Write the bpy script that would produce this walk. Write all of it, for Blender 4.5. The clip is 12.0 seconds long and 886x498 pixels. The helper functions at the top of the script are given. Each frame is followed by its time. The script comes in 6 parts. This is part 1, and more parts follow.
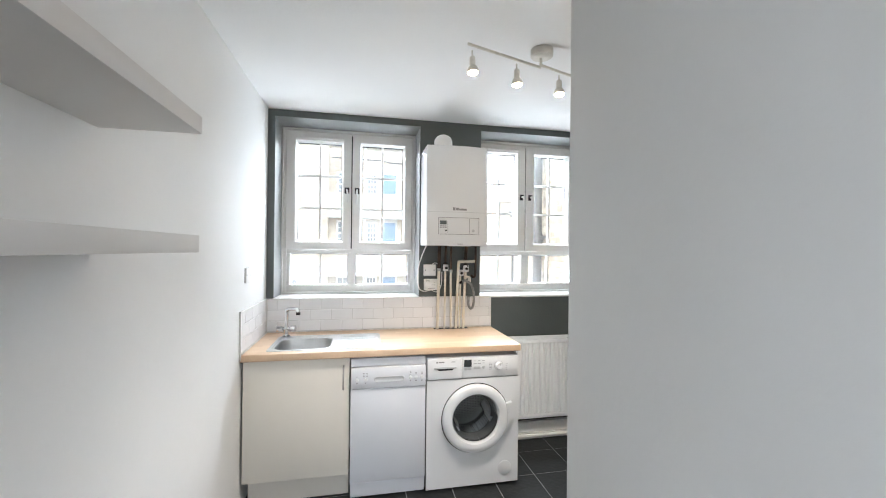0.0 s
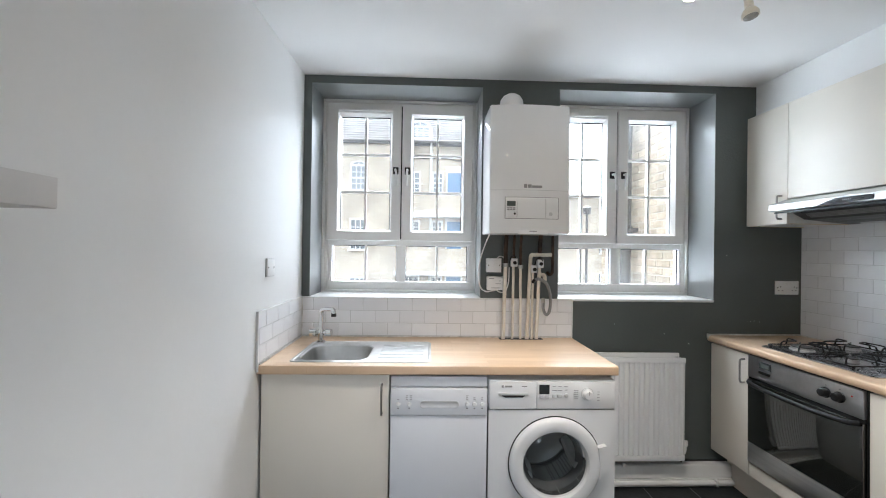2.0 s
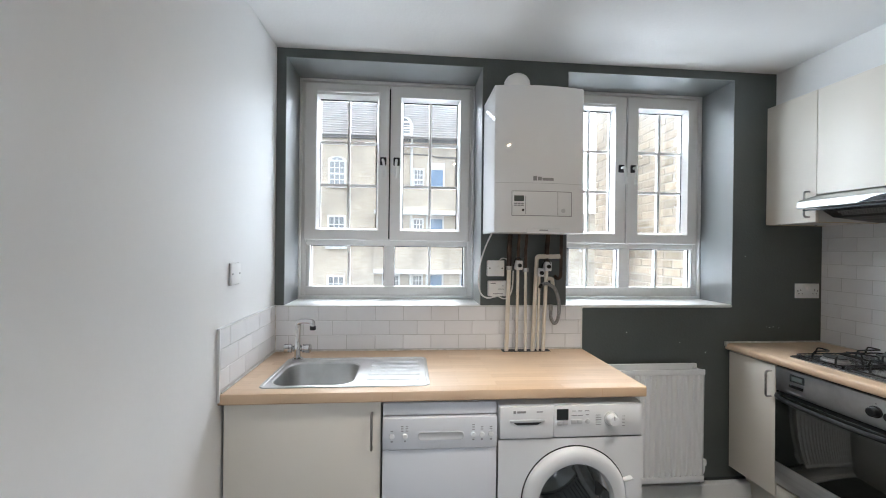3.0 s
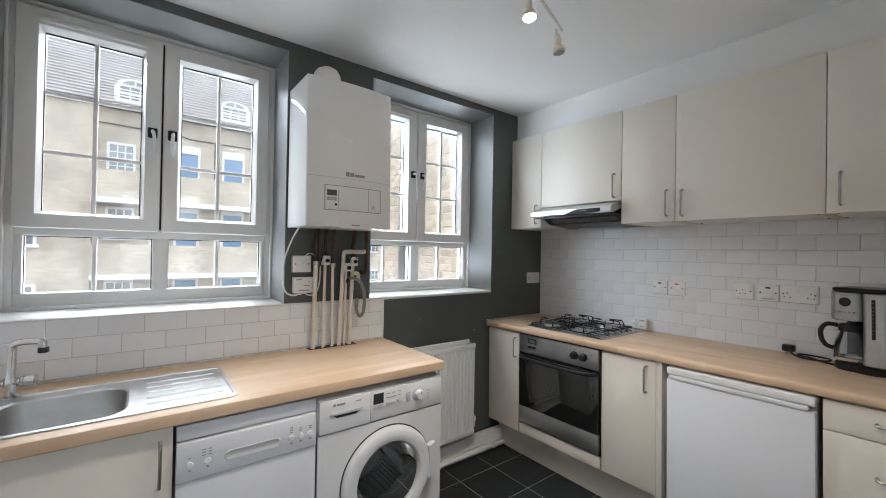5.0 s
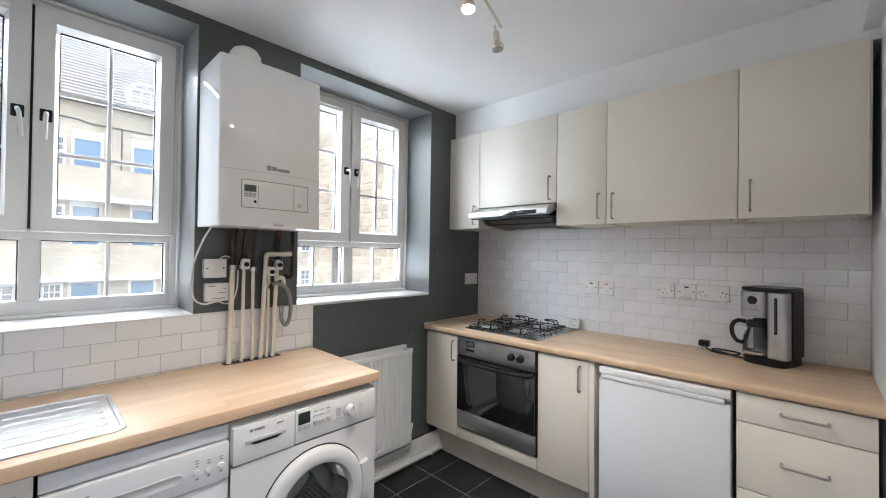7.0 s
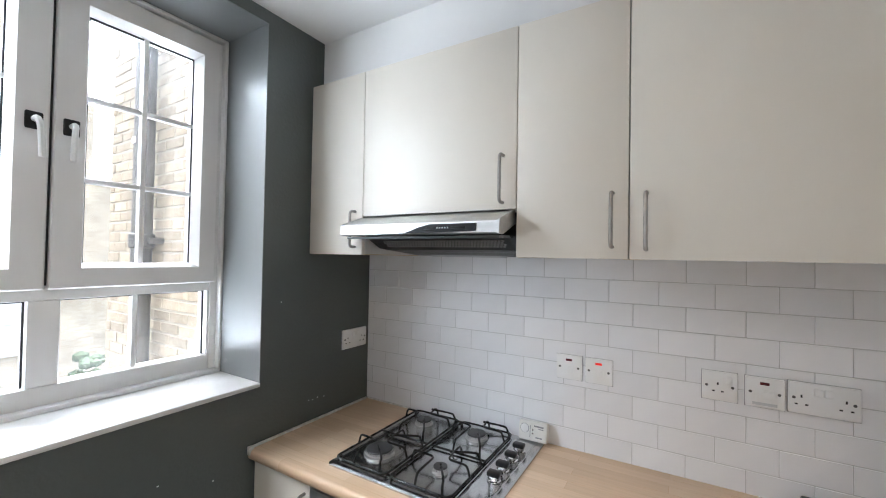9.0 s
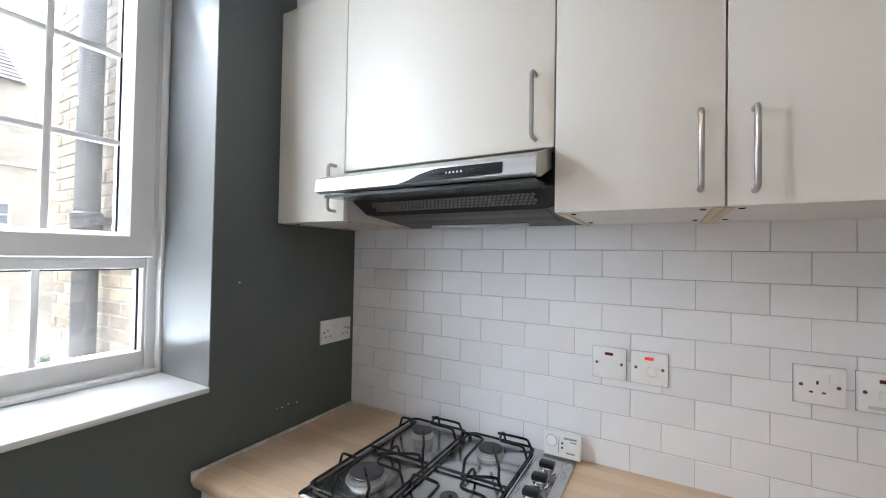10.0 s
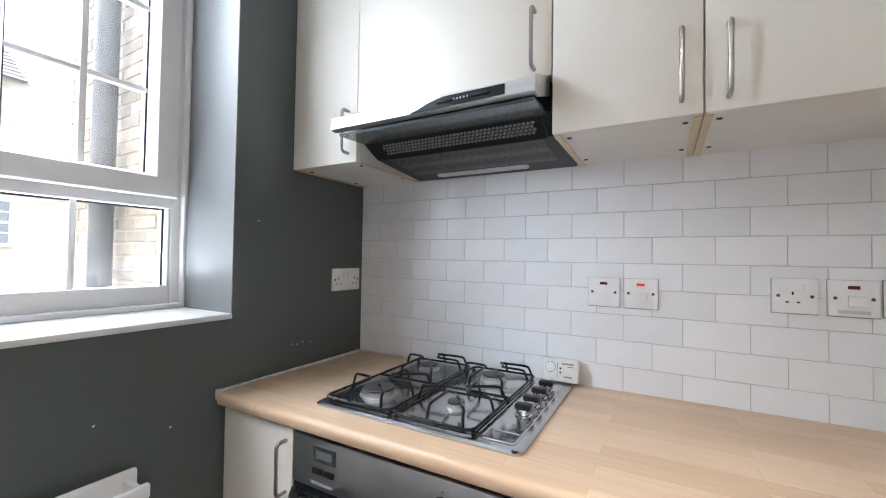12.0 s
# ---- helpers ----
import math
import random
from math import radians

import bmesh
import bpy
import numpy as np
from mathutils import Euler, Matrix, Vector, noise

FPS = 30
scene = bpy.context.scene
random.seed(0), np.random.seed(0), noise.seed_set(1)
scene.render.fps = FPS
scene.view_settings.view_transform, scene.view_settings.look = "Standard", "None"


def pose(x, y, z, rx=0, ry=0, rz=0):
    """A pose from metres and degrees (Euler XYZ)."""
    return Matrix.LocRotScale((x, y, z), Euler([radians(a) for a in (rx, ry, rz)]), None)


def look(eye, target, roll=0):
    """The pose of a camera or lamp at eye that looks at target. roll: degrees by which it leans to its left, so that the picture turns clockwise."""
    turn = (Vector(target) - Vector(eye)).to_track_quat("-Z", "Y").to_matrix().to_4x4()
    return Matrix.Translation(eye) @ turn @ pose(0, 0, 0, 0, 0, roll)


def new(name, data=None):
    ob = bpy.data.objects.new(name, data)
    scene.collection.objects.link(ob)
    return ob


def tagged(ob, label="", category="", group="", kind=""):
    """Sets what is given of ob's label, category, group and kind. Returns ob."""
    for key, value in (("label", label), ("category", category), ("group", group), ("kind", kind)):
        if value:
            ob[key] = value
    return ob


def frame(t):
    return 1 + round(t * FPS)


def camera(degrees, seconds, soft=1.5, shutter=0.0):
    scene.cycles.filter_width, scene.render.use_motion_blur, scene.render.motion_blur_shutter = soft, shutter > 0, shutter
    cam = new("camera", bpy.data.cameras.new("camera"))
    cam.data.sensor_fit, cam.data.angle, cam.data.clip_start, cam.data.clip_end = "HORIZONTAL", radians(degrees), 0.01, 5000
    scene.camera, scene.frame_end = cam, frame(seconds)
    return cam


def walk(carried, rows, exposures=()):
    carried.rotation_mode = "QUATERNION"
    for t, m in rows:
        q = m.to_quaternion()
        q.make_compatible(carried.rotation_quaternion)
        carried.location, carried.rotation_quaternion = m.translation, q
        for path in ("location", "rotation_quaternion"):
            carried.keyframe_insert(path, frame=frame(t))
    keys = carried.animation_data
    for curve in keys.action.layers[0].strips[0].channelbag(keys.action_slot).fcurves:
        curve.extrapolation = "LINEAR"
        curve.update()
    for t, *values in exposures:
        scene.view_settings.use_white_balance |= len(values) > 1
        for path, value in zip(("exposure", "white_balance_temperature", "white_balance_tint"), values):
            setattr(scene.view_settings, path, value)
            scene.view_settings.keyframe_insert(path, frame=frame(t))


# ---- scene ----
cam = camera(96.8, 12.0, soft=1.0)
# seconds, eye, target, roll
PATH = [
    (0, (0.018, -0.052, 1.493), (0.422, 1.907, 1.5), 0.6),
    (0.5, (0.051, 0.157, 1.475), (0.275, 2.144, 1.477), 0.7),
    (1, (0.077, 0.328, 1.452), (0.199, 2.324, 1.453), 0.7),
    (1.5, (0.107, 0.426, 1.434), (0.19, 2.425, 1.438), 0.7),
    (2, (0.133, 0.515, 1.429), (0.201, 2.514, 1.435), 0.8),
    (2.5, (0.111, 0.758, 1.455), (0.177, 2.757, 1.452), 0.7),
    (4.5, (-0.127, 0.846, 1.414), (0.902, 2.561, 1.427), 1.0),
    (5, (-0.138, 0.841, 1.414), (1.079, 2.428, 1.431), 1.0),
    (5.5, (-0.143, 0.844, 1.413), (1.167, 2.355, 1.431), 0.9),
    (6, (-0.145, 0.852, 1.41), (1.224, 2.309, 1.431), 1.0),
    (6.5, (-0.142, 0.844, 1.414), (1.261, 2.27, 1.432), 0.9),
    (8.5, (0.747, 1.489, 1.567), (2.399, 2.615, 1.593), 1.2),
    (9, (1.054, 1.652, 1.605), (2.764, 2.688, 1.641), 1.0),
    (9.5, (1.217, 1.799, 1.597), (2.945, 2.804, 1.633), 1.0),
    (10, (1.301, 1.858, 1.509), (3.042, 2.841, 1.544), 1.0),
    (10.5, (1.331, 1.887, 1.409), (3.073, 2.868, 1.44), 1.0),
    (11, (1.34, 1.905, 1.308), (3.081, 2.888, 1.345), 1.0),
    (11.5, (1.344, 1.908, 1.258), (3.084, 2.894, 1.295), 1.0),
    (12, (1.223, 1.834, 1.31), (2.966, 2.814, 1.357), 0.9),
]
EXPOSURES = [(0.0, 4.55, 5950, 9), (0.6, 4.40, 5900, 9), (1.6, 4.13, 5820, 9), (2.7, 3.95, 5850, 9), (4.3, 3.68, 5950, 10), (6.7, 4.03, 5920, 10), (9.0, 4.20, 5900, 11), (12.0, 4.43, 5800, 12)]
walk(cam, [(t, look(eye, target, roll)) for t, eye, target, roll in PATH], EXPOSURES)

# ---- world and light: an overcast day, three lit spot bulbs ----
world = bpy.data.worlds.new("overcast_sky")
scene.world = world
world.use_nodes = True
wn = world.node_tree.nodes
wl = world.node_tree.links
sky = wn.new("ShaderNodeTexSky")
sky.sky_type = "NISHITA"
sky.sun_disc = False
sky.sun_elevation = radians(60)
sky.sun_rotation = radians(3)
sky.air_density, sky.dust_density, sky.ozone_density = 1.0, 6.0, 1.0
sky_grey = wn.new("ShaderNodeHueSaturation")
sky_grey.inputs["Saturation"].default_value = 0.22
wl.new(sky.outputs[0], sky_grey.inputs["Color"])
wl.new(sky_grey.outputs[0], wn["Background"].inputs["Color"])
wn["Background"].inputs["Strength"].default_value = 0.097
sun_data = bpy.data.lights.new("sun", "SUN")
sun_data.energy, sun_data.angle, sun_data.color = 0.38, radians(80), (1.0, 0.97, 0.93)
sun = new("sun", sun_data)
sun.matrix_world = look((0.6, 10, 16), (0, 2, 0))
# daylight in the two window openings, above the heads and below the sills
for wx_, share in ((-0.075, 1.02), (1.435, 1.32)):
    for wz_, aim, watts in ((2.395, -0.75, share), (1.165, 0.6, 0.56 * share)):
        day = bpy.data.lights.new("window_daylight", "AREA")
        day.shape, day.size, day.size_y, day.energy, day.color = "RECTANGLE", 0.98, 0.07, watts, (0.90, 0.96, 1.0)
        new("window_daylight", day).matrix_world = look((wx_, 3.37, wz_), (wx_, 2.37, wz_ + aim))
for wx_, target, watts, spread in ((0.425, (-0.62, 1.0, 1.5), 0.42, 180), (0.985, (2.5, 2.2, 0.95), 0.68, 150), (1.905, (-0.62, 0.7, 1.5), 0.32, 170)):
    day = bpy.data.lights.new("window_daylight", "AREA")
    day.shape, day.size, day.size_y, day.energy, day.color = "RECTANGLE", 0.05, 0.78, watts, (0.90, 0.96, 1.0)
    day.spread = radians(spread)
    new("window_daylight", day).matrix_world = look((wx_, 3.37, 1.96), target)
# fill lamp added at the unseen end of the hall, brightens the open door
day = bpy.data.lights.new("hall_fill", "AREA")
day.shape, day.size, day.size_y, day.energy, day.color = "RECTANGLE", 1.05, 1.25, 0.38, (1.0, 0.96, 0.90)
new("hall_fill", day).matrix_world = look((0.0, -1.36, 1.55), (0.0, 0.0, 1.45))

# ---- plan ----
LX, RX, NY, CEIL = -0.648, 2.517, 2.952, 2.495
SOUTH = 0.737          # wall at the end of the long worktop
OUT = 3.34             # outer face of the window wall
SILL, HEAD = 1.137, 2.447
WIN1 = (-0.60, 0.452)
WIN2 = (0.935, 1.938)

# ---- materials ----
def mat(name, color, rough=0.5, metal=0.0, color2=None, scale=8.0, detail=4.0, bump=0.0, bump_scale=None, fine=0.0, coat=0.0, per=0.0,
        rough_var=0.0, stretch=(1, 1, 1), contrast=(0.35, 0.65), spec=0.5):
    """Principled surface with two scales of noise in colour, gloss and relief. per: spread of brightness from piece to piece."""
    m = bpy.data.materials.new(name)
    m.use_nodes = True
    n, l = m.node_tree.nodes, m.node_tree.links
    b = n["Principled BSDF"]
    b.inputs["Metallic"].default_value = metal
    b.inputs["Roughness"].default_value = rough
    b.inputs["Specular IOR Level"].default_value = spec
    b.inputs["Coat Weight"].default_value = coat
    b.inputs["Coat Roughness"].default_value = 0.1
    tc = n.new("ShaderNodeTexCoord")
    mp = n.new("ShaderNodeMapping")
    mp.inputs["Scale"].default_value = stretch
    l.new(tc.outputs["Object"], mp.inputs["Vector"])
    nz = n.new("ShaderNodeTexNoise")
    nz.inputs["Scale"].default_value = scale
    nz.inputs["Detail"].default_value = detail
    l.new(mp.outputs[0], nz.inputs["Vector"])
    ramp = n.new("ShaderNodeMapRange")
    ramp.inputs["From Min"].default_value, ramp.inputs["From Max"].default_value = contrast
    l.new(nz.outputs["Fac"], ramp.inputs["Value"])
    mix = n.new("ShaderNodeMix")
    mix.data_type = "RGBA"
    c2 = color2 or tuple(c * 0.93 for c in color)
    mix.inputs["A"].default_value = (*color, 1)
    mix.inputs["B"].default_value = (*c2, 1)
    l.new(ramp.outputs[0], mix.inputs["Factor"])
    out = mix.outputs["Result"]
    nf = n.new("ShaderNodeTexNoise")
    nf.inputs["Scale"].default_value = bump_scale or scale * 20
    nf.inputs["Detail"].default_value = 3.0
    l.new(mp.outputs[0], nf.inputs["Vector"])
    if fine:
        fr = n.new("ShaderNodeMapRange")
        fr.inputs["To Min"].default_value, fr.inputs["To Max"].default_value = 1 - fine, 1 + fine
        l.new(nf.outputs["Fac"], fr.inputs["Value"])
        mul = n.new("ShaderNodeVectorMath")
        mul.operation = "SCALE"
        l.new(out, mul.inputs[0])
        l.new(fr.outputs[0], mul.inputs["Scale"])
        out = mul.outputs[0]
    if per:
        oi = n.new("ShaderNodeObjectInfo")
        pr = n.new("ShaderNodeMapRange")
        pr.inputs["To Min"].default_value, pr.inputs["To Max"].default_value = 1 - per, 1 + per
        l.new(oi.outputs["Random"], pr.inputs["Value"])
        mul = n.new("ShaderNodeVectorMath")
        mul.operation = "SCALE"
        l.new(out, mul.inputs[0])
        l.new(pr.outputs[0], mul.inputs["Scale"])
        out = mul.outputs[0]
    l.new(out, b.inputs["Base Color"])
    if rough_var:
        rr = n.new("ShaderNodeMapRange")
        rr.inputs["To Min"].default_value, rr.inputs["To Max"].default_value = max(0.02, rough - rough_var), min(1, rough + rough_var)
        l.new(nz.outputs["Fac"], rr.inputs["Value"])
        l.new(rr.outputs[0], b.inputs["Roughness"])
    if bump:
        bp = n.new("ShaderNodeBump")
        bp.inputs["Strength"].default_value = 1.0
        bp.inputs["Distance"].default_value = bump
        l.new(nf.outputs["Fac"], bp.inputs["Height"])
        l.new(bp.outputs[0], b.inputs["Normal"])
    return m


def emit(name, color, strength):
    m = bpy.data.materials.new(name)
    m.use_nodes = True
    b = m.node_tree.nodes["Principled BSDF"]
    b.inputs["Base Color"].default_value = (*color, 1)
    b.inputs["Emission Color"].default_value = (*color, 1)
    b.inputs["Emission Strength"].default_value = strength
    return m


def glass(name, color=(1, 1, 1), rough=0.0, gloss=0.08, veil=0.0):
    """Clear pane: mostly see-through with a mirror's share set by the angle."""
    m = bpy.data.materials.new(name)
    m.use_nodes = True
    n, l = m.node_tree.nodes, m.node_tree.links
    n.remove(n["Principled BSDF"])
    tr = n.new("ShaderNodeBsdfTransparent")
    tr.inputs[0].default_value = (*color, 1)
    gl = n.new("ShaderNodeBsdfGlossy")
    gl.inputs["Roughness"].default_value = rough
    fr = n.new("ShaderNodeFresnel")
    fr.inputs["IOR"].default_value = 1.45
    sc = n.new("ShaderNodeMath")
    sc.operation = "MULTIPLY"
    sc.inputs[1].default_value = gloss / 0.04
    sc.use_clamp = True
    l.new(fr.outputs[0], sc.inputs[0])
    mx = n.new("ShaderNodeMixShader")
    l.new(sc.outputs[0], mx.inputs[0])
    l.new(tr.outputs[0], mx.inputs[1])
    l.new(gl.outputs[0], mx.inputs[2])
    out = mx.outputs[0]
    if veil:
        # a thin uneven scattering film that stands in for glare haze over the view
        tl = n.new("ShaderNodeBsdfTranslucent")
        tl.inputs["Color"].default_value = (0.86, 0.88, 0.90, 1)
        tc = n.new("ShaderNodeTexCoord")
        nz = n.new("ShaderNodeTexNoise")
        nz.inputs["Scale"].default_value, nz.inputs["Detail"].default_value = 4.0, 5
        l.new(tc.outputs["Object"], nz.inputs["Vector"])
        dr = n.new("ShaderNodeMapRange")
        dr.inputs["From Min"].default_value, dr.inputs["From Max"].default_value = 0.3, 0.7
        dr.inputs["To Min"].default_value, dr.inputs["To Max"].default_value = veil * 0.7, veil * 1.3
        l.new(nz.outputs["Fac"], dr.inputs["Value"])
        film = n.new("ShaderNodeMixShader")
        l.new(dr.outputs[0], film.inputs[0])
        l.new(out, film.inputs[1])
        l.new(tl.outputs[0], film.inputs[2])
        out = film.outputs[0]
    l.new(out, n["Material Output"].inputs[0])
    return m


def brick_mat(name, c1, c2, mortar, scale=1.0, along="x"):
    """London stock brick for walls too far off for single bricks: 225 x 75 mm courses."""
    m = bpy.data.materials.new(name)
    m.use_nodes = True
    n, l = m.node_tree.nodes, m.node_tree.links
    b = n["Principled BSDF"]
    b.inputs["Roughness"].default_value = 0.9
    tc = n.new("ShaderNodeTexCoord")
    sp = n.new("ShaderNodeSeparateXYZ")
    cb = n.new("ShaderNodeCombineXYZ")
    l.new(tc.outputs["Object"], sp.inputs[0])
    l.new(sp.outputs["X" if along == "x" else "Y"], cb.inputs["X"])
    l.new(sp.outputs["Z"], cb.inputs["Y"])
    br = n.new("ShaderNodeTexBrick")
    br.inputs["Color1"].default_value, br.inputs["Color2"].default_value, br.inputs["Mortar"].default_value = (*c1, 1), (*c2, 1), (*mortar, 1)
    br.inputs["Scale"].default_value = 1.0
    br.inputs["Brick Width"].default_value, br.inputs["Row Height"].default_value, br.inputs["Mortar Size"].default_value = 0.225, 0.075, 0.006
    l.new(cb.outputs[0], br.inputs["Vector"])
    nz = n.new("ShaderNodeTexNoise")
    nz.inputs["Scale"].default_value, nz.inputs["Detail"].default_value = 0.9, 5
    l.new(tc.outputs["Object"], nz.inputs["Vector"])
    rg = n.new("ShaderNodeMapRange")
    rg.inputs["From Min"].default_value, rg.inputs["From Max"].default_value = 0.3, 0.7
    rg.inputs["To Min"].default_value, rg.inputs["To Max"].default_value = 0.72, 1.15
    l.new(nz.outputs["Fac"], rg.inputs["Value"])
    mul = n.new("ShaderNodeVectorMath")
    mul.operation = "SCALE"
    l.new(br.outputs["Color"], mul.inputs[0])
    l.new(rg.outputs[0], mul.inputs["Scale"])
    l.new(mul.outputs[0], b.inputs["Base Color"])
    return m


def wood_mat(name, along):
    """Beech block worktop: narrow staves of differing tone, oiled. along: the axis that the staves run along."""
    m = bpy.data.materials.new(name)
    m.use_nodes = True
    n, l = m.node_tree.nodes, m.node_tree.links
    b = n["Principled BSDF"]
    tc = n.new("ShaderNodeTexCoord")
    sp = n.new("ShaderNodeSeparateXYZ")
    cb = n.new("ShaderNodeCombineXYZ")
    l.new(tc.outputs["Object"], sp.inputs[0])
    l.new(sp.outputs["X" if along == "x" else "Y"], cb.inputs["X"])
    l.new(sp.outputs["Y" if along == "x" else "X"], cb.inputs["Y"])
    br = n.new("ShaderNodeTexBrick")
    br.offset, br.offset_frequency = 0.37, 2
    br.inputs["Color1"].default_value, br.inputs["Color2"].default_value = (0.66, 0.495, 0.34, 1), (0.57, 0.405, 0.26, 1)
    br.inputs["Mortar"].default_value = (0.52, 0.34, 0.19, 1)
    br.inputs["Scale"].default_value = 1.0
    br.inputs["Brick Width"].default_value, br.inputs["Row Height"].default_value, br.inputs["Mortar Size"].default_value = 0.42, 0.045, 0.0005
    l.new(cb.outputs[0], br.inputs["Vector"])
    mp = n.new("ShaderNodeMapping")
    mp.inputs["Scale"].default_value = (2.5, 60, 1)
    l.new(cb.outputs[0], mp.inputs["Vector"])
    nz = n.new("ShaderNodeTexNoise")
    nz.inputs["Scale"].default_value, nz.inputs["Detail"].default_value = 2.0, 6
    l.new(mp.outputs[0], nz.inputs["Vector"])
    big = n.new("ShaderNodeTexNoise")
    big.inputs["Scale"].default_value, big.inputs["Detail"].default_value = 3.0, 3
    l.new(tc.outputs["Object"], big.inputs["Vector"])
    ad = n.new("ShaderNodeMath")
    ad.operation = "ADD"
    l.new(nz.outputs["Fac"], ad.inputs[0])
    l.new(big.outputs["Fac"], ad.inputs[1])
    rg = n.new("ShaderNodeMapRange")
    rg.inputs["From Min"].default_value, rg.inputs["From Max"].default_value = 0.6, 1.4
    rg.inputs["To Min"].default_value, rg.inputs["To Max"].default_value = 0.88, 1.12
    l.new(ad.outputs[0], rg.inputs["Value"])
    mul = n.new("ShaderNodeVectorMath")
    mul.operation = "SCALE"
    l.new(br.outputs["Color"], mul.inputs[0])
    l.new(rg.outputs[0], mul.inputs["Scale"])
    l.new(mul.outputs[0], b.inputs["Base Color"])
    rr = n.new("ShaderNodeMapRange")
    rr.inputs["To Min"].default_value, rr.inputs["To Max"].default_value = 0.36, 0.44
    l.new(big.outputs["Fac"], rr.inputs["Value"])
    l.new(rr.outputs[0], b.inputs["Roughness"])
    return m


M_WALL = mat("white_wall_paint", (0.80, 0.80, 0.79), 0.6, color2=(0.765, 0.768, 0.765), scale=1.3, bump=0.0004, bump_scale=45, fine=0.01)
M_CEIL = mat("white_ceiling_paint", (0.82, 0.82, 0.81), 0.75, color2=(0.79, 0.79, 0.785), scale=1.0, bump=0.0008, bump_scale=70)
M_GREY = mat("dark_grey_wall_paint", (0.094, 0.107, 0.103), 0.42, color2=(0.083, 0.095, 0.091), scale=2.2, bump=0.0012, bump_scale=80, fine=0.05, rough_var=0.08)
M_GREYGLOSS = mat("dark_grey_gloss_paint", (0.082, 0.094, 0.094), 0.5, color2=(0.074, 0.085, 0.085), scale=2.2, bump=0.0006, bump_scale=40, fine=0.04, rough_var=0.05)
gg = M_GREYGLOSS.node_tree.nodes["Principled BSDF"].inputs
gg["Coat Weight"].default_value, gg["Coat IOR"].default_value, gg["Coat Roughness"].default_value = 1.0, 2.6, 0.5
M_TRIM = mat("white_gloss_paint", (0.80, 0.80, 0.79), 0.3, color2=(0.75, 0.75, 0.735), scale=9, bump=0.0006, bump_scale=60)
M_PVC = mat("white_window_plastic", (0.80, 0.79, 0.775), 0.28, color2=(0.77, 0.76, 0.74), scale=3)
M_GLASS = glass("window_glass", (0.96, 0.975, 0.97), gloss=0.05, veil=0.010)
M_SEAL = mat("black_rubber_seal", (0.02, 0.02, 0.022), 0.6)
M_TILE = mat("white_glazed_tile", (0.805, 0.805, 0.815), 0.12, color2=(0.775, 0.775, 0.785), scale=6, bump=0.0006, bump_scale=14, per=0.03, coat=0.2)
M_GROUT = mat("grey_grout", (0.56, 0.555, 0.55), 0.9, color2=(0.45, 0.445, 0.44), scale=9, bump=0.001, bump_scale=200, fine=0.1)
M_FTILE = mat("dark_slate_floor_tile", (0.013, 0.0155, 0.016), 0.5, color2=(0.024, 0.027, 0.028), scale=7, detail=8, bump=0.0025, bump_scale=35, fine=0.2, per=0.15, rough_var=0.12, spec=0.3)
M_FGROUT = mat("grey_floor_grout", (0.34, 0.34, 0.33), 0.9, color2=(0.24, 0.24, 0.235), scale=12, fine=0.15)
M_UNIT = mat("cream_cabinet_laminate", (0.755, 0.712, 0.635), 0.5, color2=(0.73, 0.687, 0.61), scale=2.5, bump=0.0002, bump_scale=240, rough_var=0.06)
M_UNIT_EDGE = mat("yellowed_cabinet_edging", (0.66, 0.56, 0.38), 0.45, color2=(0.6, 0.49, 0.31), scale=12)
M_CARCASS = mat("white_melamine_carcass", (0.77, 0.76, 0.73), 0.45, scale=4)
M_WOOD_X = wood_mat("beech_block_along", "x")
M_WOOD_Y = wood_mat("beech_block_across", "y")
M_STEEL = mat("brushed_steel", (0.63, 0.63, 0.62), 0.38, 1.0, color2=(0.57, 0.57, 0.565), scale=2.5, bump=0.00003, bump_scale=9, fine=0.05, stretch=(40, 1, 40), rough_var=0.05)
M_HOBSTEEL = mat("worn_hob_steel", (0.62, 0.625, 0.63), 0.2, 1.0, color2=(0.52, 0.525, 0.53), scale=7, detail=7, bump=0.00005, bump_scale=120, fine=0.1, rough_var=0.1)
M_OVEN = mat("dull_oven_steel", (0.54, 0.545, 0.55), 0.33, 1.0, color2=(0.41, 0.41, 0.415), scale=5, detail=7, bump=0.00004, bump_scale=60, fine=0.08, rough_var=0.08)
M_CAP = mat("burner_cap_enamel", (0.03, 0.03, 0.03), 0.42, color2=(0.055, 0.055, 0.055), scale=40, rough_var=0.1, spec=0.5)
M_ALU = mat("cast_aluminium", (0.62, 0.61, 0.59), 0.36, 0.9, color2=(0.45, 0.44, 0.43), scale=30, rough_var=0.08)
M_BLIND = mat("pale_window_blind", (0.62, 0.63, 0.63), 0.3, color2=(0.55, 0.56, 0.57), scale=1.2)
M_SCREW = mat("dull_screw_steel", (0.16, 0.155, 0.15), 0.45, 0.8, color2=(0.10, 0.10, 0.095), scale=60)
M_SINK = mat("stainless_sink_steel", (0.60, 0.60, 0.59), 0.33, 1.0, color2=(0.49, 0.49, 0.48), scale=10, bump=0.0001, bump_scale=200, rough_var=0.1)
M_CHROME = mat("chrome", (0.72, 0.72, 0.72), 0.08, 1.0, scale=20, rough_var=0.04)
M_SATIN = mat("satin_nickel", (0.46, 0.44, 0.41), 0.32, 1.0, color2=(0.38, 0.36, 0.33), scale=30, rough_var=0.08)
M_ENAMEL = mat("white_enamel", (0.80, 0.81, 0.82), 0.25, color2=(0.78, 0.79, 0.80), scale=3, coat=0.2)
